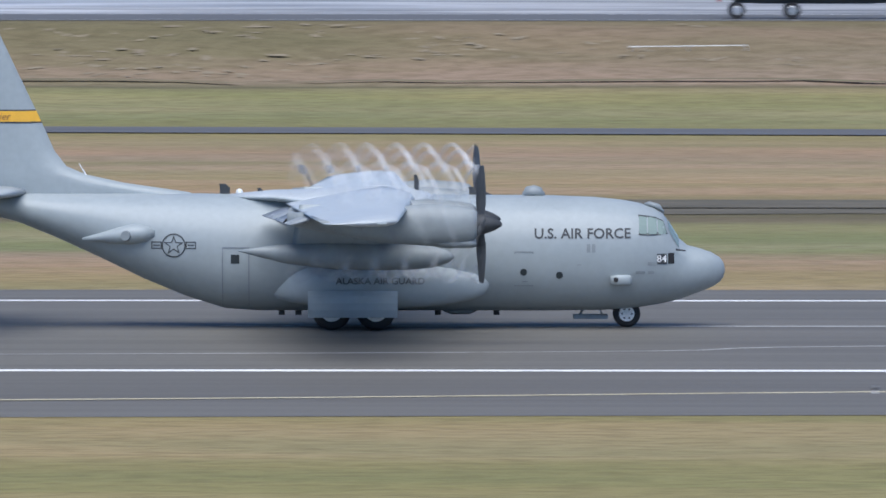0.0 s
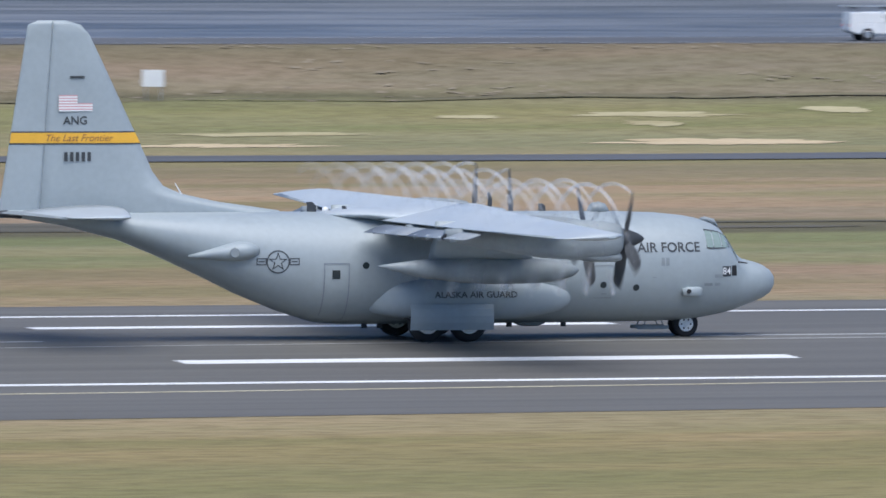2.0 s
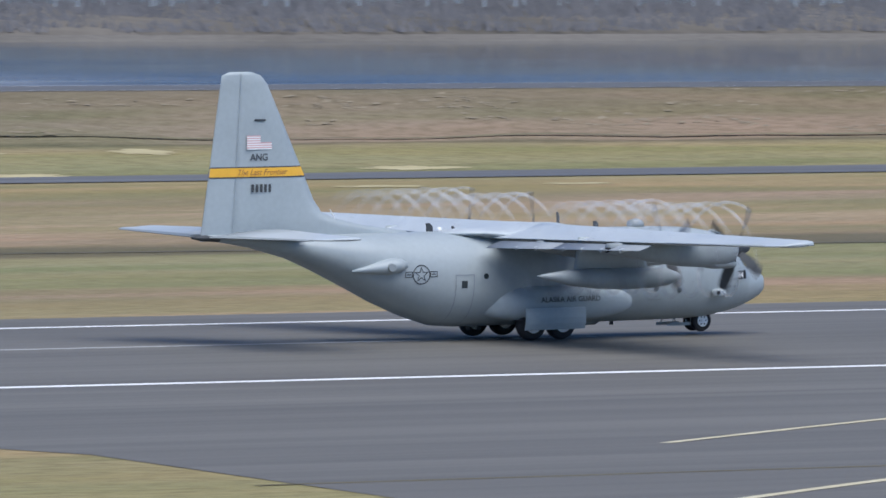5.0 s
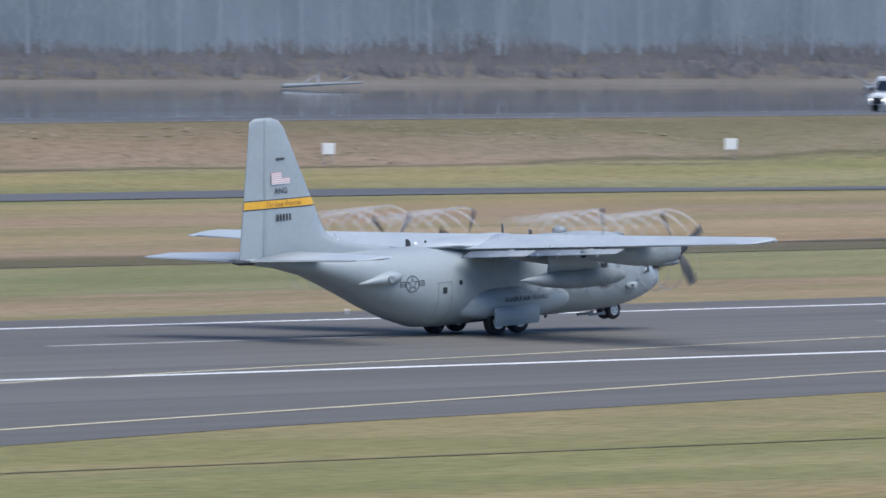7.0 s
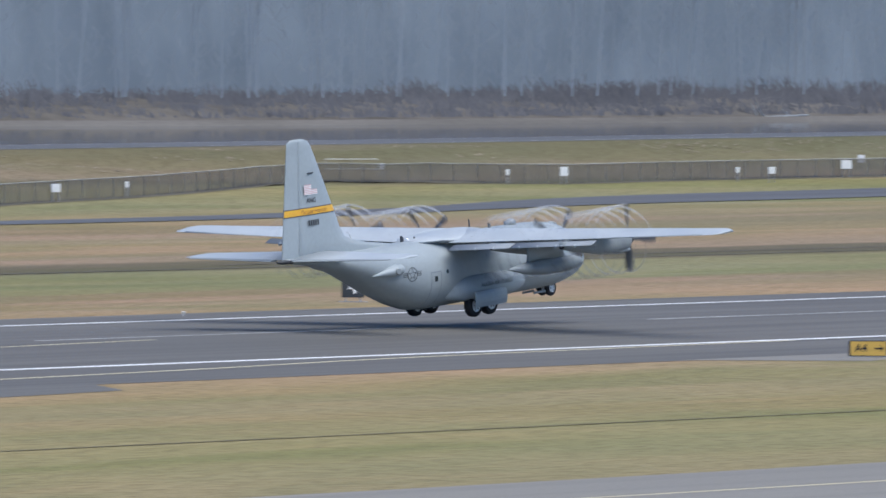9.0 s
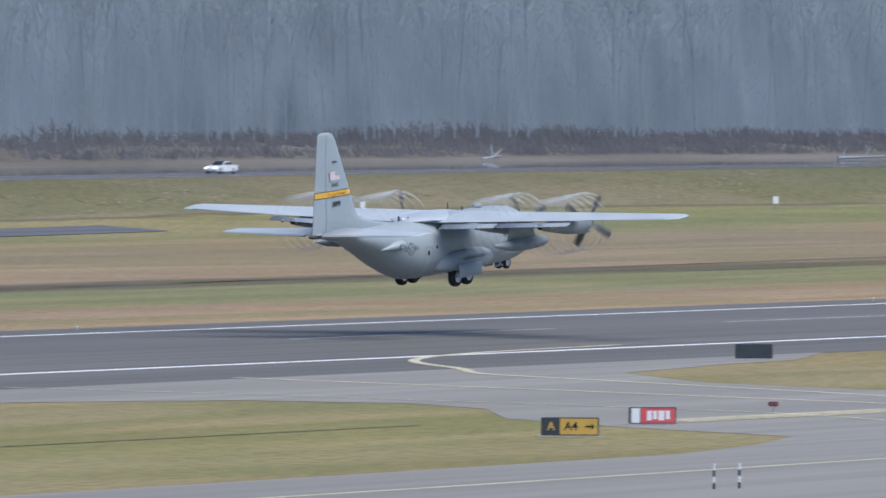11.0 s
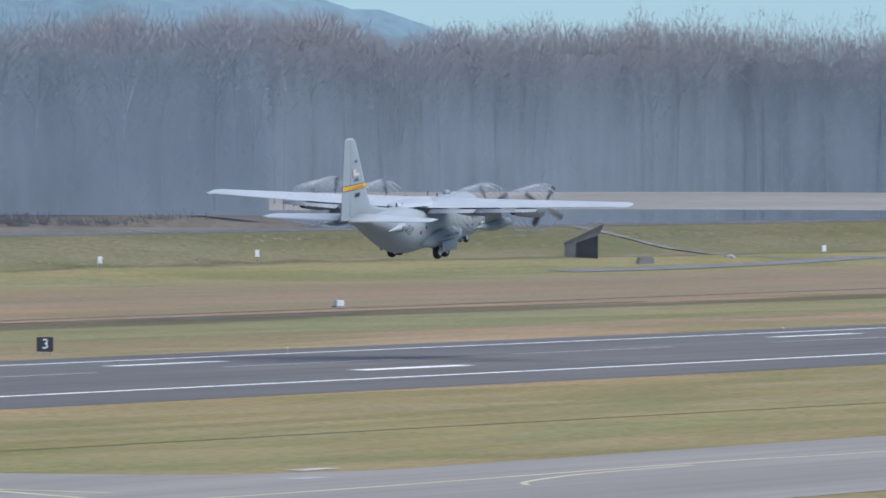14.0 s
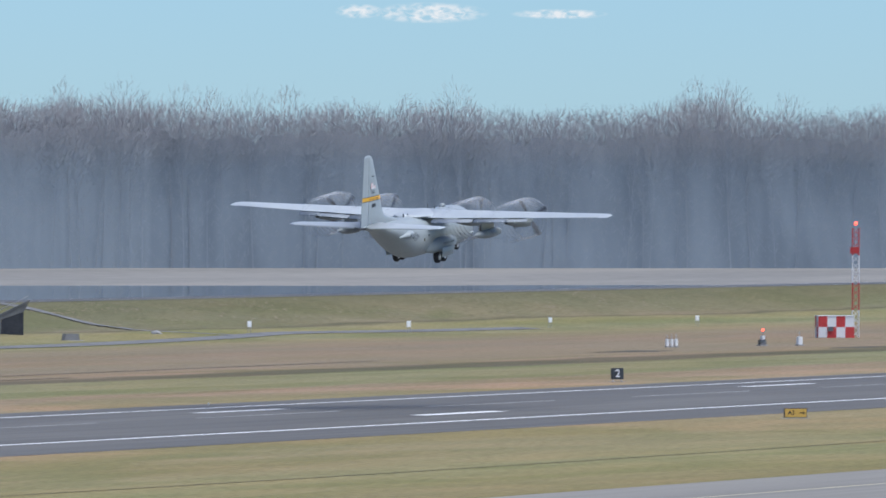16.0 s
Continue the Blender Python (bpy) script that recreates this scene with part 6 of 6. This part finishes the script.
guard_light(567.7, 288.8, -50)
guard_light(537.5, 291.6, -50)


def marker_post(x, y, turn=0):
    s = thing("marker_post", "thin dark and white banded marker post", "post", pose(x, y, 0.02), group="marker posts")
    for k in range(4):
        bm = bmesh.new()
        cyl_bm(bm, (0, 0, k * 0.3), (0, 0, (k + 1) * 0.3), 0.06, None, 10)
        part("band", bm, M_WHITE if k % 2 else M_SIGNBACK, s)


marker_post(443.0, 243.5)
marker_post(444.6, 243.0)


def white_box(x, y, w, h):
    """A white equipment board on two posts at the foot of the dike."""
    s = thing("marker_board", "small square white board on posts by the dike", "board", pose(x, y, ground_z(x, y), 0, 0, -30), group="marker boards")
    lift = 0.9
    bm = bmesh.new()
    box_bm(bm, (-w / 2, -0.05, lift), (w / 2, 0.05, lift + h), 0.015)
    part("board", bm, M_WHITE, s)
    for u in (-w * 0.35, w * 0.35):
        bm = bmesh.new()
        cyl_bm(bm, (u, 0.03, -0.1), (u, 0.03, lift + h * 0.5), 0.04, None, 6)
        part("post", bm, M_FENCE, s)


for x, y, w, h in ((153.3, 615, 1.34, 1.01), (246.8, 615, 1.34, 0.91), (508.2, 610.5, 1.10, 0.84), (602.8, 611.5, 1.00, 0.91), (648.0, 609.5, 1.04, 0.94), (698.9, 591.5, 0.87, 0.87), (751.9, 598.5, 0.87, 0.76), (671.2, 591, 0.43, 0.57), (766.7, 602, 0.36, 0.57), (842.0, 607, 0.83, 0.88), (835.4, 609, 0.38, 0.55), (872.3, 607.5, 0.39, 0.56), (895.2, 610, 1.15, 0.86), (904.5, 614.5, 0.75, 0.81), (875.4, 605.5, 0.73, 0.68), (823.0, 615, 0.44, 0.60), (1020.7, 606, 0.63, 0.82), (1110.7, 602.5, 0.74, 0.87), (1268.7, 608.5, 0.67, 0.90), (1326.9, 612.5, 0.70, 0.93), (1504.1, 599.5, 0.77, 0.94), (1551.1, 591.5, 0.79, 0.97), (1617.9, 592.5, 0.73, 0.82), (1675.5, 587.5, 0.75, 0.85)):
    white_box(x, y, w, h)


def checker_hut(x, y):
    s = thing("equipment_hut", "red and white chequered equipment hut on the airfield", "hut", pose(x, y, 0.02, 0, 0, -62))
    w, d, h = 5.6, 3.0, 3.3
    bm = bmesh.new()
    box_bm(bm, (-w / 2, -d / 2, 0), (w / 2, d / 2, h), 0.04)
    part("body", bm, M_WHITE, s)
    for i in range(4):
        for j in range(2):
            if (i + j) % 2:
                bm = bmesh.new()
                box_bm(bm, (-w / 2 + i * w / 4, -d / 2 - 0.015, j * h / 2), (-w / 2 + (i + 1) * w / 4, -d / 2 + 0.01, (j + 1) * h / 2))
                part("red_panel", bm, M_RED, s)
    for i in range(2):
        for j in range(2):
            if (i + j) % 2 == 0:
                for sgn in (-1, 1):
                    bm = bmesh.new()
                    box_bm(bm, (sgn * w / 2 - 0.012, -d / 2 + i * d / 2, j * h / 2), (sgn * w / 2 + 0.012, -d / 2 + (i + 1) * d / 2, (j + 1) * h / 2))
                    part("red_panel", bm, M_RED, s)
    bm = bmesh.new()
    box_bm(bm, (-w / 2 - 0.1, -d / 2 - 0.1, h), (w / 2 + 0.1, d / 2 + 0.1, h + 0.12), 0.03)
    part("roof", bm, M_WHITE, s)
    bm = bmesh.new()
    box_bm(bm, (-1.3, -d / 2 - 0.35, 1.0), (-0.5, -d / 2 - 0.02, 1.7), 0.04)
    part("cooling_unit", bm, M_CARGREY, s)


def lattice_mast(x, y):
    s = thing("lattice_mast", "red and white banded lattice mast with a red lamp", "mast", pose(x, y, 0.02, 0, 0, 20))
    h, w = 16.8, 0.5
    for k in range(4):
        z0, z1 = k * h / 4, (k + 1) * h / 4
        mat = M_WHITE if k % 2 == 0 else M_RED
        for sx, sy in ((-1, -1), (1, -1), (1, 1), (-1, 1)):
            bm = bmesh.new()
            cyl_bm(bm, (sx * w, sy * w, z0), (sx * w, sy * w, z1), 0.075, None, 8)
            part("leg", bm, mat, s)
        n = 4
        for i in range(n):
            a, b = z0 + (z1 - z0) * i / n, z0 + (z1 - z0) * (i + 1) / n
            for p, q in (((-w, -w), (w, -w)), ((w, -w), (w, w)), ((w, w), (-w, w)), ((-w, w), (-w, -w))):
                bm = bmesh.new()
                cyl_bm(bm, (*p, a), (*q, b), 0.045, None, 6)
                part("brace", bm, mat, s)
    bm = bmesh.new()
    box_bm(bm, (-0.55, -0.55, h - 3.9), (0.85, 0.85, h - 2.9), 0.1)
    part("aerial_housing", bm, M_RED, s)
    bm = bmesh.new()
    cyl_bm(bm, (0, 0, h - 3.0), (0, 0, h + 0.6), 0.06, None, 8)
    part("lamp_stem", bm, M_METAL, s)
    bm = bmesh.new()
    bmesh.ops.create_uvsphere(bm, u_segments=12, v_segments=8, radius=0.28, matrix=Matrix.Translation((0, 0, h + 0.75)))
    part("lamp", bm, M_LAMPRED, s, "glowing red obstruction lamp", True)


checker_hut(1552.5, 522.0)
lattice_mast(1559.6, 521.0)


def equipment(x, y, w, h, label, mat=M_WHITE, lamp=False):
    s = thing("equipment_box", label, "equipment", pose(x, y, ground_z(x, y), 0, 0, -40), group="airfield equipment")
    bm = bmesh.new()
    box_bm(bm, (-w / 2, -w / 2, 0.15), (w / 2, w / 2, h), 0.05)
    part("cabinet", bm, mat, s)
    bm = bmesh.new()
    box_bm(bm, (-w * 0.7, -w * 0.7, -0.05), (w * 0.7, w * 0.7, 0.16), 0.02)
    part("plinth", bm, M_CONC, s)
    bm = bmesh.new()
    cyl_bm(bm, (0, 0, h - 0.02), (0, 0, h + 0.7), 0.04, None, 6)
    part("rod", bm, M_METAL, s)
    if lamp:
        bm = bmesh.new()
        bmesh.ops.create_uvsphere(bm, u_segments=10, v_segments=6, radius=0.22, matrix=Matrix.Translation((0, 0, h + 0.8)))
        part("lamp", bm, M_LAMPRED, s)


equipment(1100.6, 497.8, 0.9, 0.8, "small white airfield equipment cabinet on a plinth")
equipment(1476.3, 507.5, 0.55, 1.3, "slim white equipment post with a red lamp", M_WHITE, True)
equipment(1468.0, 499.0, 0.7, 1.3, "white equipment cabinet beside a dark patch")
equipment(1463.0, 503.0, 0.9, 0.9, "low grey equipment cabinet", M_CARGREY)
for u in (-0.8, 0.0, 0.8):
    equipment(1441.4 + u, 509.3 - u * 0.5, 0.4, 1.2, "one of three pale lamp units in a row")


def wind_sensor(x, y):
    s = thing("wind_sensor", "slender white wind sensor post with a cross arm", "sensor", pose(x, y, 0, 0, 0, -35))
    bm = bmesh.new()
    cyl_bm(bm, (0, 0, -0.1), (0, 0, 2.3), 0.09, 0.06, 8)
    part("post", bm, M_CARGREY, s)
    bm = bmesh.new()
    box_bm(bm, (-0.28, -0.16, 0.9), (0.28, 0.16, 1.5), 0.04)
    part("cabinet", bm, M_WHITE, s)
    bm = bmesh.new()
    cyl_bm(bm, (-0.7, 0, 2.2), (0.7, 0, 2.2), 0.04, None, 6)
    part("cross_arm", bm, M_CARGREY, s)
    for u in (-0.7, 0.7):
        bm = bmesh.new()
        cyl_bm(bm, (u, 0, 2.18), (u, 0, 2.45), 0.07, 0.05, 8)
        part("cup", bm, M_WHITE, s)


wind_sensor(537.7, 487.0)


def culvert(x, y, w, h):
    z = ground_z(x, y)
    s = thing("headwall", "dark concrete culvert headwall set in the turf", "headwall", pose(x, y, z - 0.1, 0, 0, -8))
    bm = bmesh.new()
    prism_bm(bm, [(-w / 2, 0), (-w * 0.42, h), (w * 0.45, h * 0.95), (w / 2, h * 0.2), (w / 2, 0)], -0.3, 0.3, 0.05)
    part("wall", bm, M_PORTAL, s)
    bm = bmesh.new()
    box_bm(bm, (-w * 0.35, -1.2, -0.1), (w * 0.45, -0.28, 0.12), 0.03)
    part("apron", bm, M_CONC, s)


culvert(224.6, 595.2, 3.7, 1.1)
culvert(1426.0, 596.3, 4.3, 1.1)


def underpass(x, y):
    """Concrete mouth of a passage through the dike, with a sloping parapet."""
    s = thing("underpass", "weathered concrete underpass mouth with a sloping parapet", "underpass", pose(x, y, ground_z(x, y) - 0.1, 0, 0, -67))
    # The opening is a dark plate coloured like shade inside the passage.
    for nm, mat, out, y0, y1 in (("dark_opening", M_RECESS, [(-1.6, 0), (1.7, 0), (1.7, 3.4), (-1.5, 2.3)], -0.1, 0.4),
                                 ("side_wall", M_PORTAL, [(-3.2, 0), (-1.6, 0), (-1.5, 2.9), (-3.2, 2.2)], -0.2, 0.5),
                                 ("parapet", M_PORTAL, [(-3.4, 2.3), (2.6, 5.2), (2.6, 4.9), (-3.3, 2.0)], -0.3, 0.6),
                                 ("head_wall", M_PORTAL, [(-1.5, 2.3), (1.7, 3.4), (2.5, 4.8), (-1.5, 2.9)], -0.15, 0.45)):
        bm = bmesh.new()
        prism_bm(bm, out, y0, y1, 0.02)
        part(nm, bm, mat, s)
    bm = bmesh.new()
    cyl_bm(bm, (-3.3, 0, 2.9), (2.5, 0, 5.8), 0.05, None, 6)
    part("rail", bm, M_FENCE, s)


underpass(1433.0, 608.5)
s = thing("boulder", "low pale boulder on the turf below the dike", "rock", pose(1474.5, 602.6, ground_z(1474.5, 602.6)))
bm = bmesh.new()
bmesh.ops.create_icosphere(bm, subdivisions=2, radius=1, matrix=Matrix.Diagonal((1.2, 0.8, 0.6, 1)))
for v in bm.verts:
    v.co *= 1 + 0.35 * noise.noise(v.co * 1.3)
part("rock", bm, M_CONC, s)


def flat_patch(name, label, x, y, w, d, mat, seed, lift=0.03):
    """An uneven patch that lies on the turf."""
    rng = random.Random(seed)
    n = 64
    ring = []
    for k in range(n):
        a = 2 * math.pi * k / n
        r = 1 + 0.55 * noise.noise((math.cos(a) * 1.6, math.sin(a) * 1.6, seed)) + 0.22 * noise.noise((math.cos(a) * 6, math.sin(a) * 6, seed + 0.5)) + 0.12 * rng.uniform(-1, 1)
        ring.append((x + w / 2 * r * math.cos(a), y + d / 2 * r * math.sin(a)))
    verts = [(x, y, ground_z(x, y) + lift)] + [(a, b, ground_z(a, b) + lift) for a, b in ring]
    tagged(new(name, mesh_of(name, verts, [(0, k + 1, (k + 1) % n + 1) for k in range(n)], mat)), label, "ground patch", kind="structure")


rng = random.Random(11)
for k in range(34):
    x = rng.uniform(40, 430)
    flat_patch("dry_patch", "patch of bleached dry grass on green turf", x, rng.choice((566, 590, 596, 602, 607)) + rng.uniform(-3, 3), rng.uniform(3, 13), rng.uniform(1.5, 4.5), M_DRY, k)
for x, y, w, d in ((274, 607, 26, 4), (302, 606, 30, 4), (334, 606, 30, 3), (250, 604, 14, 3), (226, 606, 16, 2.5), (78, 585.5, 23, 13), (98, 592, 12, 8), (72, 594, 10, 4), (112, 590, 9, 3), (120, 582, 22, 9), (150, 584, 12, 5), (180, 586, 14, 5)):
    flat_patch("sand_patch", "patch of pale bleached sand and straw on green turf", x, y, w, d, M_BLEACHED, int(x))
for x, y, w, d in ((-10, 482.5, 300, 15), (870, 474, 26, 3), (1040, 481, 60, 6), (1455, 485, 26, 5), (1400, 500, 24, 6), (540, 486, 34, 4)):
    flat_patch("wet_patch", "dark damp hollow in the turf", x, y, w, d, M_MUD, int(x))


def drain_line(name, pts, width, mat=M_MUD):
    r = draped(name, pts, width, mat, 0.03)
    tagged(r, "thin dark drainage furrow in the turf", "ditch", kind="structure")


drain_line("furrow", [(200, 300), (320, 299), (420, 297.5), (505, 296)], 0.4, M_SOIL)
drain_line("furrow", [(600, 301), (680, 299), (800, 296), (1000, 297)], 0.4, M_SOIL)
drain_line("furrow", [(-300, 482), (100, 483), (230, 483.5), (360, 475), (520, 473), (700, 474), (860, 486), (1000, 492), (1300, 500)], 1.1)
for k in range(2):
    drain_line("furrow", [(620 + 300 * k, 478 + 6 * k), (760 + 300 * k, 480 + 6 * k), (860 + 300 * k, 479 + 6 * k)], 1.4)


drain_line("ditch", [(-200, 612), (-60, 612.2), (30, 613), (110, 614), (185, 614.8), (300, 616.5), (390, 615), (472, 612.6), (512, 610.8), (557, 611), (615, 610.2), (648, 607.5)], 0.5, M_SOIL)
drain_line("ditch", [(226.2, 593.8), (225.4, 588.5), (224.5, 582)], 1.5)


def barrier(name, label, x0, y0, x1, y1, heights, gap):
    """White tubes on stub posts across the slope of the dike."""
    a, b = Vector((x0, y0, ground_z(x0, y0))), Vector((x1, y1, ground_z(x1, y1)))
    s = thing(name, label, "rail", pose(*a))
    way = b - a
    n = max(1, round(way.length / gap))
    for h in heights:
        bm = bmesh.new()
        cyl_bm(bm, (0, 0, h), way + Vector((0, 0, h)), 0.03, None, 8)
        part("tube", bm, M_LINE, s)
    for k in range(n + 1):
        p = way * (k / n)
        bm = bmesh.new()
        cyl_bm(bm, p - Vector((0, 0, 0.25)), p + Vector((0, 0, heights[-1])), 0.03, None, 8)
        part("post", bm, M_FENCE, s)


for x0, y0, x1, y1 in ((14.3, 621.8, 21.1, 622.0), (135.4, 626.4, 137.0, 626.6), (222.7, 622.5, 236.2, 622.6), (554.8, 620.7, 568.0, 620.7)):
    barrier("guide_rail", "low white tube rail on the slope of the dike", x0, y0, x1, y1, (0.3,), 3.4)
barrier("barrier_gate", "white two-bar gate on the slope of the dike", 818.7, 618.6, 826.9, 618.4, (0.15, 1.1), 4.1)

FENCE_LINE = [(657, 594.6), (689, 593.2), (711, 592), (725, 592), (744, 597.5), (772, 603.5), (808, 614), (828, 612), (846, 609), (869, 610.5), (910, 611)]


def fence(line, gap):
    """A chain-link fence on posts below the dike."""
    s = thing("chain_link_fence", "long grey chain-link fence with a pale top rail below the dike", "fence", pose(line[0][0], line[0][1], 0.0))
    o = Vector((line[0][0], line[0][1], 0))
    total = sum(math.dist(p, q) for p, q in zip(line, line[1:]))
    n = int(total / gap)
    at = []
    for k in range(n + 1):
        x, y = along(line, k / n)
        at.append(Vector((x, y, ground_z(x, y))) - o)
    up = Vector((0, 0, 1.85))
    for k, p in enumerate(at):
        bm = bmesh.new()
        cyl_bm(bm, p - up * 0.1, p + up, 0.035, None, 6)
        part("post", bm, M_CARGREY, s)
        if k < n:
            q = at[k + 1]
            bm = bmesh.new()
            cyl_bm(bm, p + up, q + up, 0.035, None, 6)
            part("rail", bm, M_LINEWORN, s)
            bm = bmesh.new()
            w = Vector((0, 0.015, 0))
            a = [bm.verts.new(v) for v in (p - w, q - w, q - w + up * 0.98, p - w + up * 0.98)]
            b = [bm.verts.new(v) for v in (p + w, q + w, q + w + up * 0.98, p + w + up * 0.98)]
            for f in ((a[0], a[1], a[2], a[3]), (b[3], b[2], b[1], b[0]), (a[3], a[2], b[2], b[3]), (a[1], a[0], b[0], b[1])):
                bm.faces.new(f)
            part("mesh_panel", bm, M_CHAINLINK, s)


fence(FENCE_LINE, 3.2)
drain_line("ditch", [(x, y - 0.4) for x, y in FENCE_LINE], 1.5)


def drift_log(x, y, length, turn, seed):
    s = thing("drift_log", "bleached driftwood trunk stranded on the shore", "log", pose(x, y, -1.6, 0, 0, turn), group="driftwood")
    rng = random.Random(seed)
    bm = bmesh.new()
    cyl_bm(bm, (-length / 2, 0, 0.0), (length / 3, 0, 0.5), 0.3, 0.12, 8)
    part("trunk", bm, M_PALEBARK, s)
    for k in range(4):
        bm = bmesh.new()
        u = rng.uniform(-0.45, 0.2) * length
        cyl_bm(bm, (u, 0, 0.4), (u + rng.uniform(-3, 3), rng.uniform(-1, 1), rng.uniform(1.0, 2.8)), 0.16, 0.05, 6)
        part("limb", bm, M_PALEBARK, s)


for k, (az, d, ln) in enumerate(((44.6, 1452, 14), (47.6, 1480, 9), (50.2, 1560, 12), (54.2, 1740, 26), (55.4, 1760, 18), (60.0, 1990, 16), (62.1, 2060, 22), (62.35, 2075, 14), (59.2, 1965, 10))):
    drift_log(math.sin(radians(az)) * d, math.cos(radians(az)) * d, ln, 20 * (k % 3) - 25, k)


def build_tussocks():
    """Straw-coloured mats of dead grass laid over on the slope of the dike."""
    rng = random.Random(21)
    q = Quads()
    for _ in range(15000):
        x = rng.uniform(-40, 1750)
        y = rng.uniform(dike_foot(x) + 2, 629)
        if noise.noise((x * 0.05, y * 0.22, 4)) < 0.1:
            continue
        base = Vector((x, y, ground_z(x, y) + 0.03))
        w = rng.uniform(0.1, 0.42)
        d = rng.uniform(0.15, 0.45)
        u = rng.uniform(-0.5, 0.5)
        e = Vector((x + u, y + d, ground_z(x + u, y + d) + rng.uniform(0.035, 0.07)))
        q.sliver(base, e, w, w * 0.6, Vector((1, rng.uniform(-0.3, 0.3), 0)))
    tagged(new("tussock_grass", q.mesh("tussock_grass", M_STRAW)), "pale dead grass mats on the slope of the dike", "grass", kind="stuff")


build_tussocks()


# ---- what moves ----
def fly(x, z, pitch, roll):
    return pose(x, RUNWAY_Y, z, roll, -pitch, 0)


def motions():
    walk(aircraft, [
        (0, fly(-1.10, 0.28, 0.00, 0.00)),
        (0.5, fly(25.23, 0.27, 0.00, 0.00)),
        (1, fly(51.80, 0.27, 0.00, 0.00)),
        (1.5, fly(78.64, 0.30, 0.00, 0.00)),
        (2, fly(105.74, 0.27, 0.00, 0.00)),
        (2.5, fly(133.05, 0.27, 0.00, 0.00)),
        (3, fly(160.47, 0.27, 0.00, 0.00)),
        (3.5, fly(187.97, 0.33, 0.00, 0.00)),
        (4, fly(214.78, 0.36, 0.00, 0.00)),
        (4.5, fly(241.22, 0.35, 0.29, 0.00)),
        (5, fly(267.90, 0.33, 0.64, 0.00)),
        (5.5, fly(295.44, 0.30, 1.13, 0.00)),
        (6, fly(324.47, 0.27, 1.75, 0.00)),
        (6.5, fly(355.19, 0.27, 2.47, -0.60)),
        (7, fly(386.56, 0.31, 3.09, -0.98)),
        (7.5, fly(418.58, 0.28, 3.70, -1.17)),
        (8, fly(451.17, 0.31, 4.26, -1.28)),
        (8.5, fly(484.19, 0.54, 4.69, -1.20)),
        (9, fly(517.50, 1.11, 5.00, -1.00)),
        (9.5, fly(551.00, 1.77, 5.08, -0.73)),
        (10, fly(584.65, 2.46, 4.99, -0.42)),
        (10.5, fly(618.41, 3.18, 4.83, -0.11)),
        (11, fly(652.25, 3.94, 4.73, 0.17)),
        (11.5, fly(686.13, 4.75, 4.79, 0.38)),
        (12, fly(720.16, 5.58, 5.04, 0.53)),
        (12.5, fly(754.70, 6.36, 5.33, 0.66)),
        (13, fly(789.60, 7.31, 5.65, 0.78)),
        (13.5, fly(824.74, 8.31, 5.91, 1.00)),
        (14, fly(860.06, 9.43, 6.04, 1.25)),
        (14.5, fly(895.59, 10.59, 6.15, 1.36)),
        (15, fly(931.32, 11.78, 6.17, 1.46)),
        (15.5, fly(967.15, 13.23, 6.01, 1.56)),
        (16, fly(1002.99, 15.18, 5.72, 1.62)),
    ])
    for k, pr in enumerate(propellers):
        at = pr.matrix_basis.translation.copy()
        walk(pr, [(i / 30, pose(*at, 83.0 * i + (31, 0, 52, 70)[k])) for i in range(481)])
    # the wings droop on the ground and rise as they take the weight
    for w, side in wing_parts:
        root = Matrix.Translation((0, side * 1.8, 4.56))
        walk(w, [(t, root @ pose(0, 0, 0, side * lift) @ root.inverted()) for t, lift in ((0, -1.0), (2.5, -0.9), (4.0, -0.75), (6.0, -0.4), (7.5, -0.15), (9.0, 0.0), (16, 0.1))])
    for w in main_wheels:
        walk(w, [(0, pose(0, 0, 0)), (8.2, pose(0, 0, 0)), (8.7, pose(0, 0, -0.08)), (9.4, pose(0, 0, -0.2)), (16, pose(0, 0, -0.2))])
    for car, x0, speed in MOVING:
        y = car.matrix_basis.translation.y
        turn = 0 if speed > 0 else 180
        walk(car, [(t, pose(x0 + speed * t, y, dike_top(x0 + speed * t) + 0.055, 0, 0, turn)) for t in range(0, 17)])


motions()
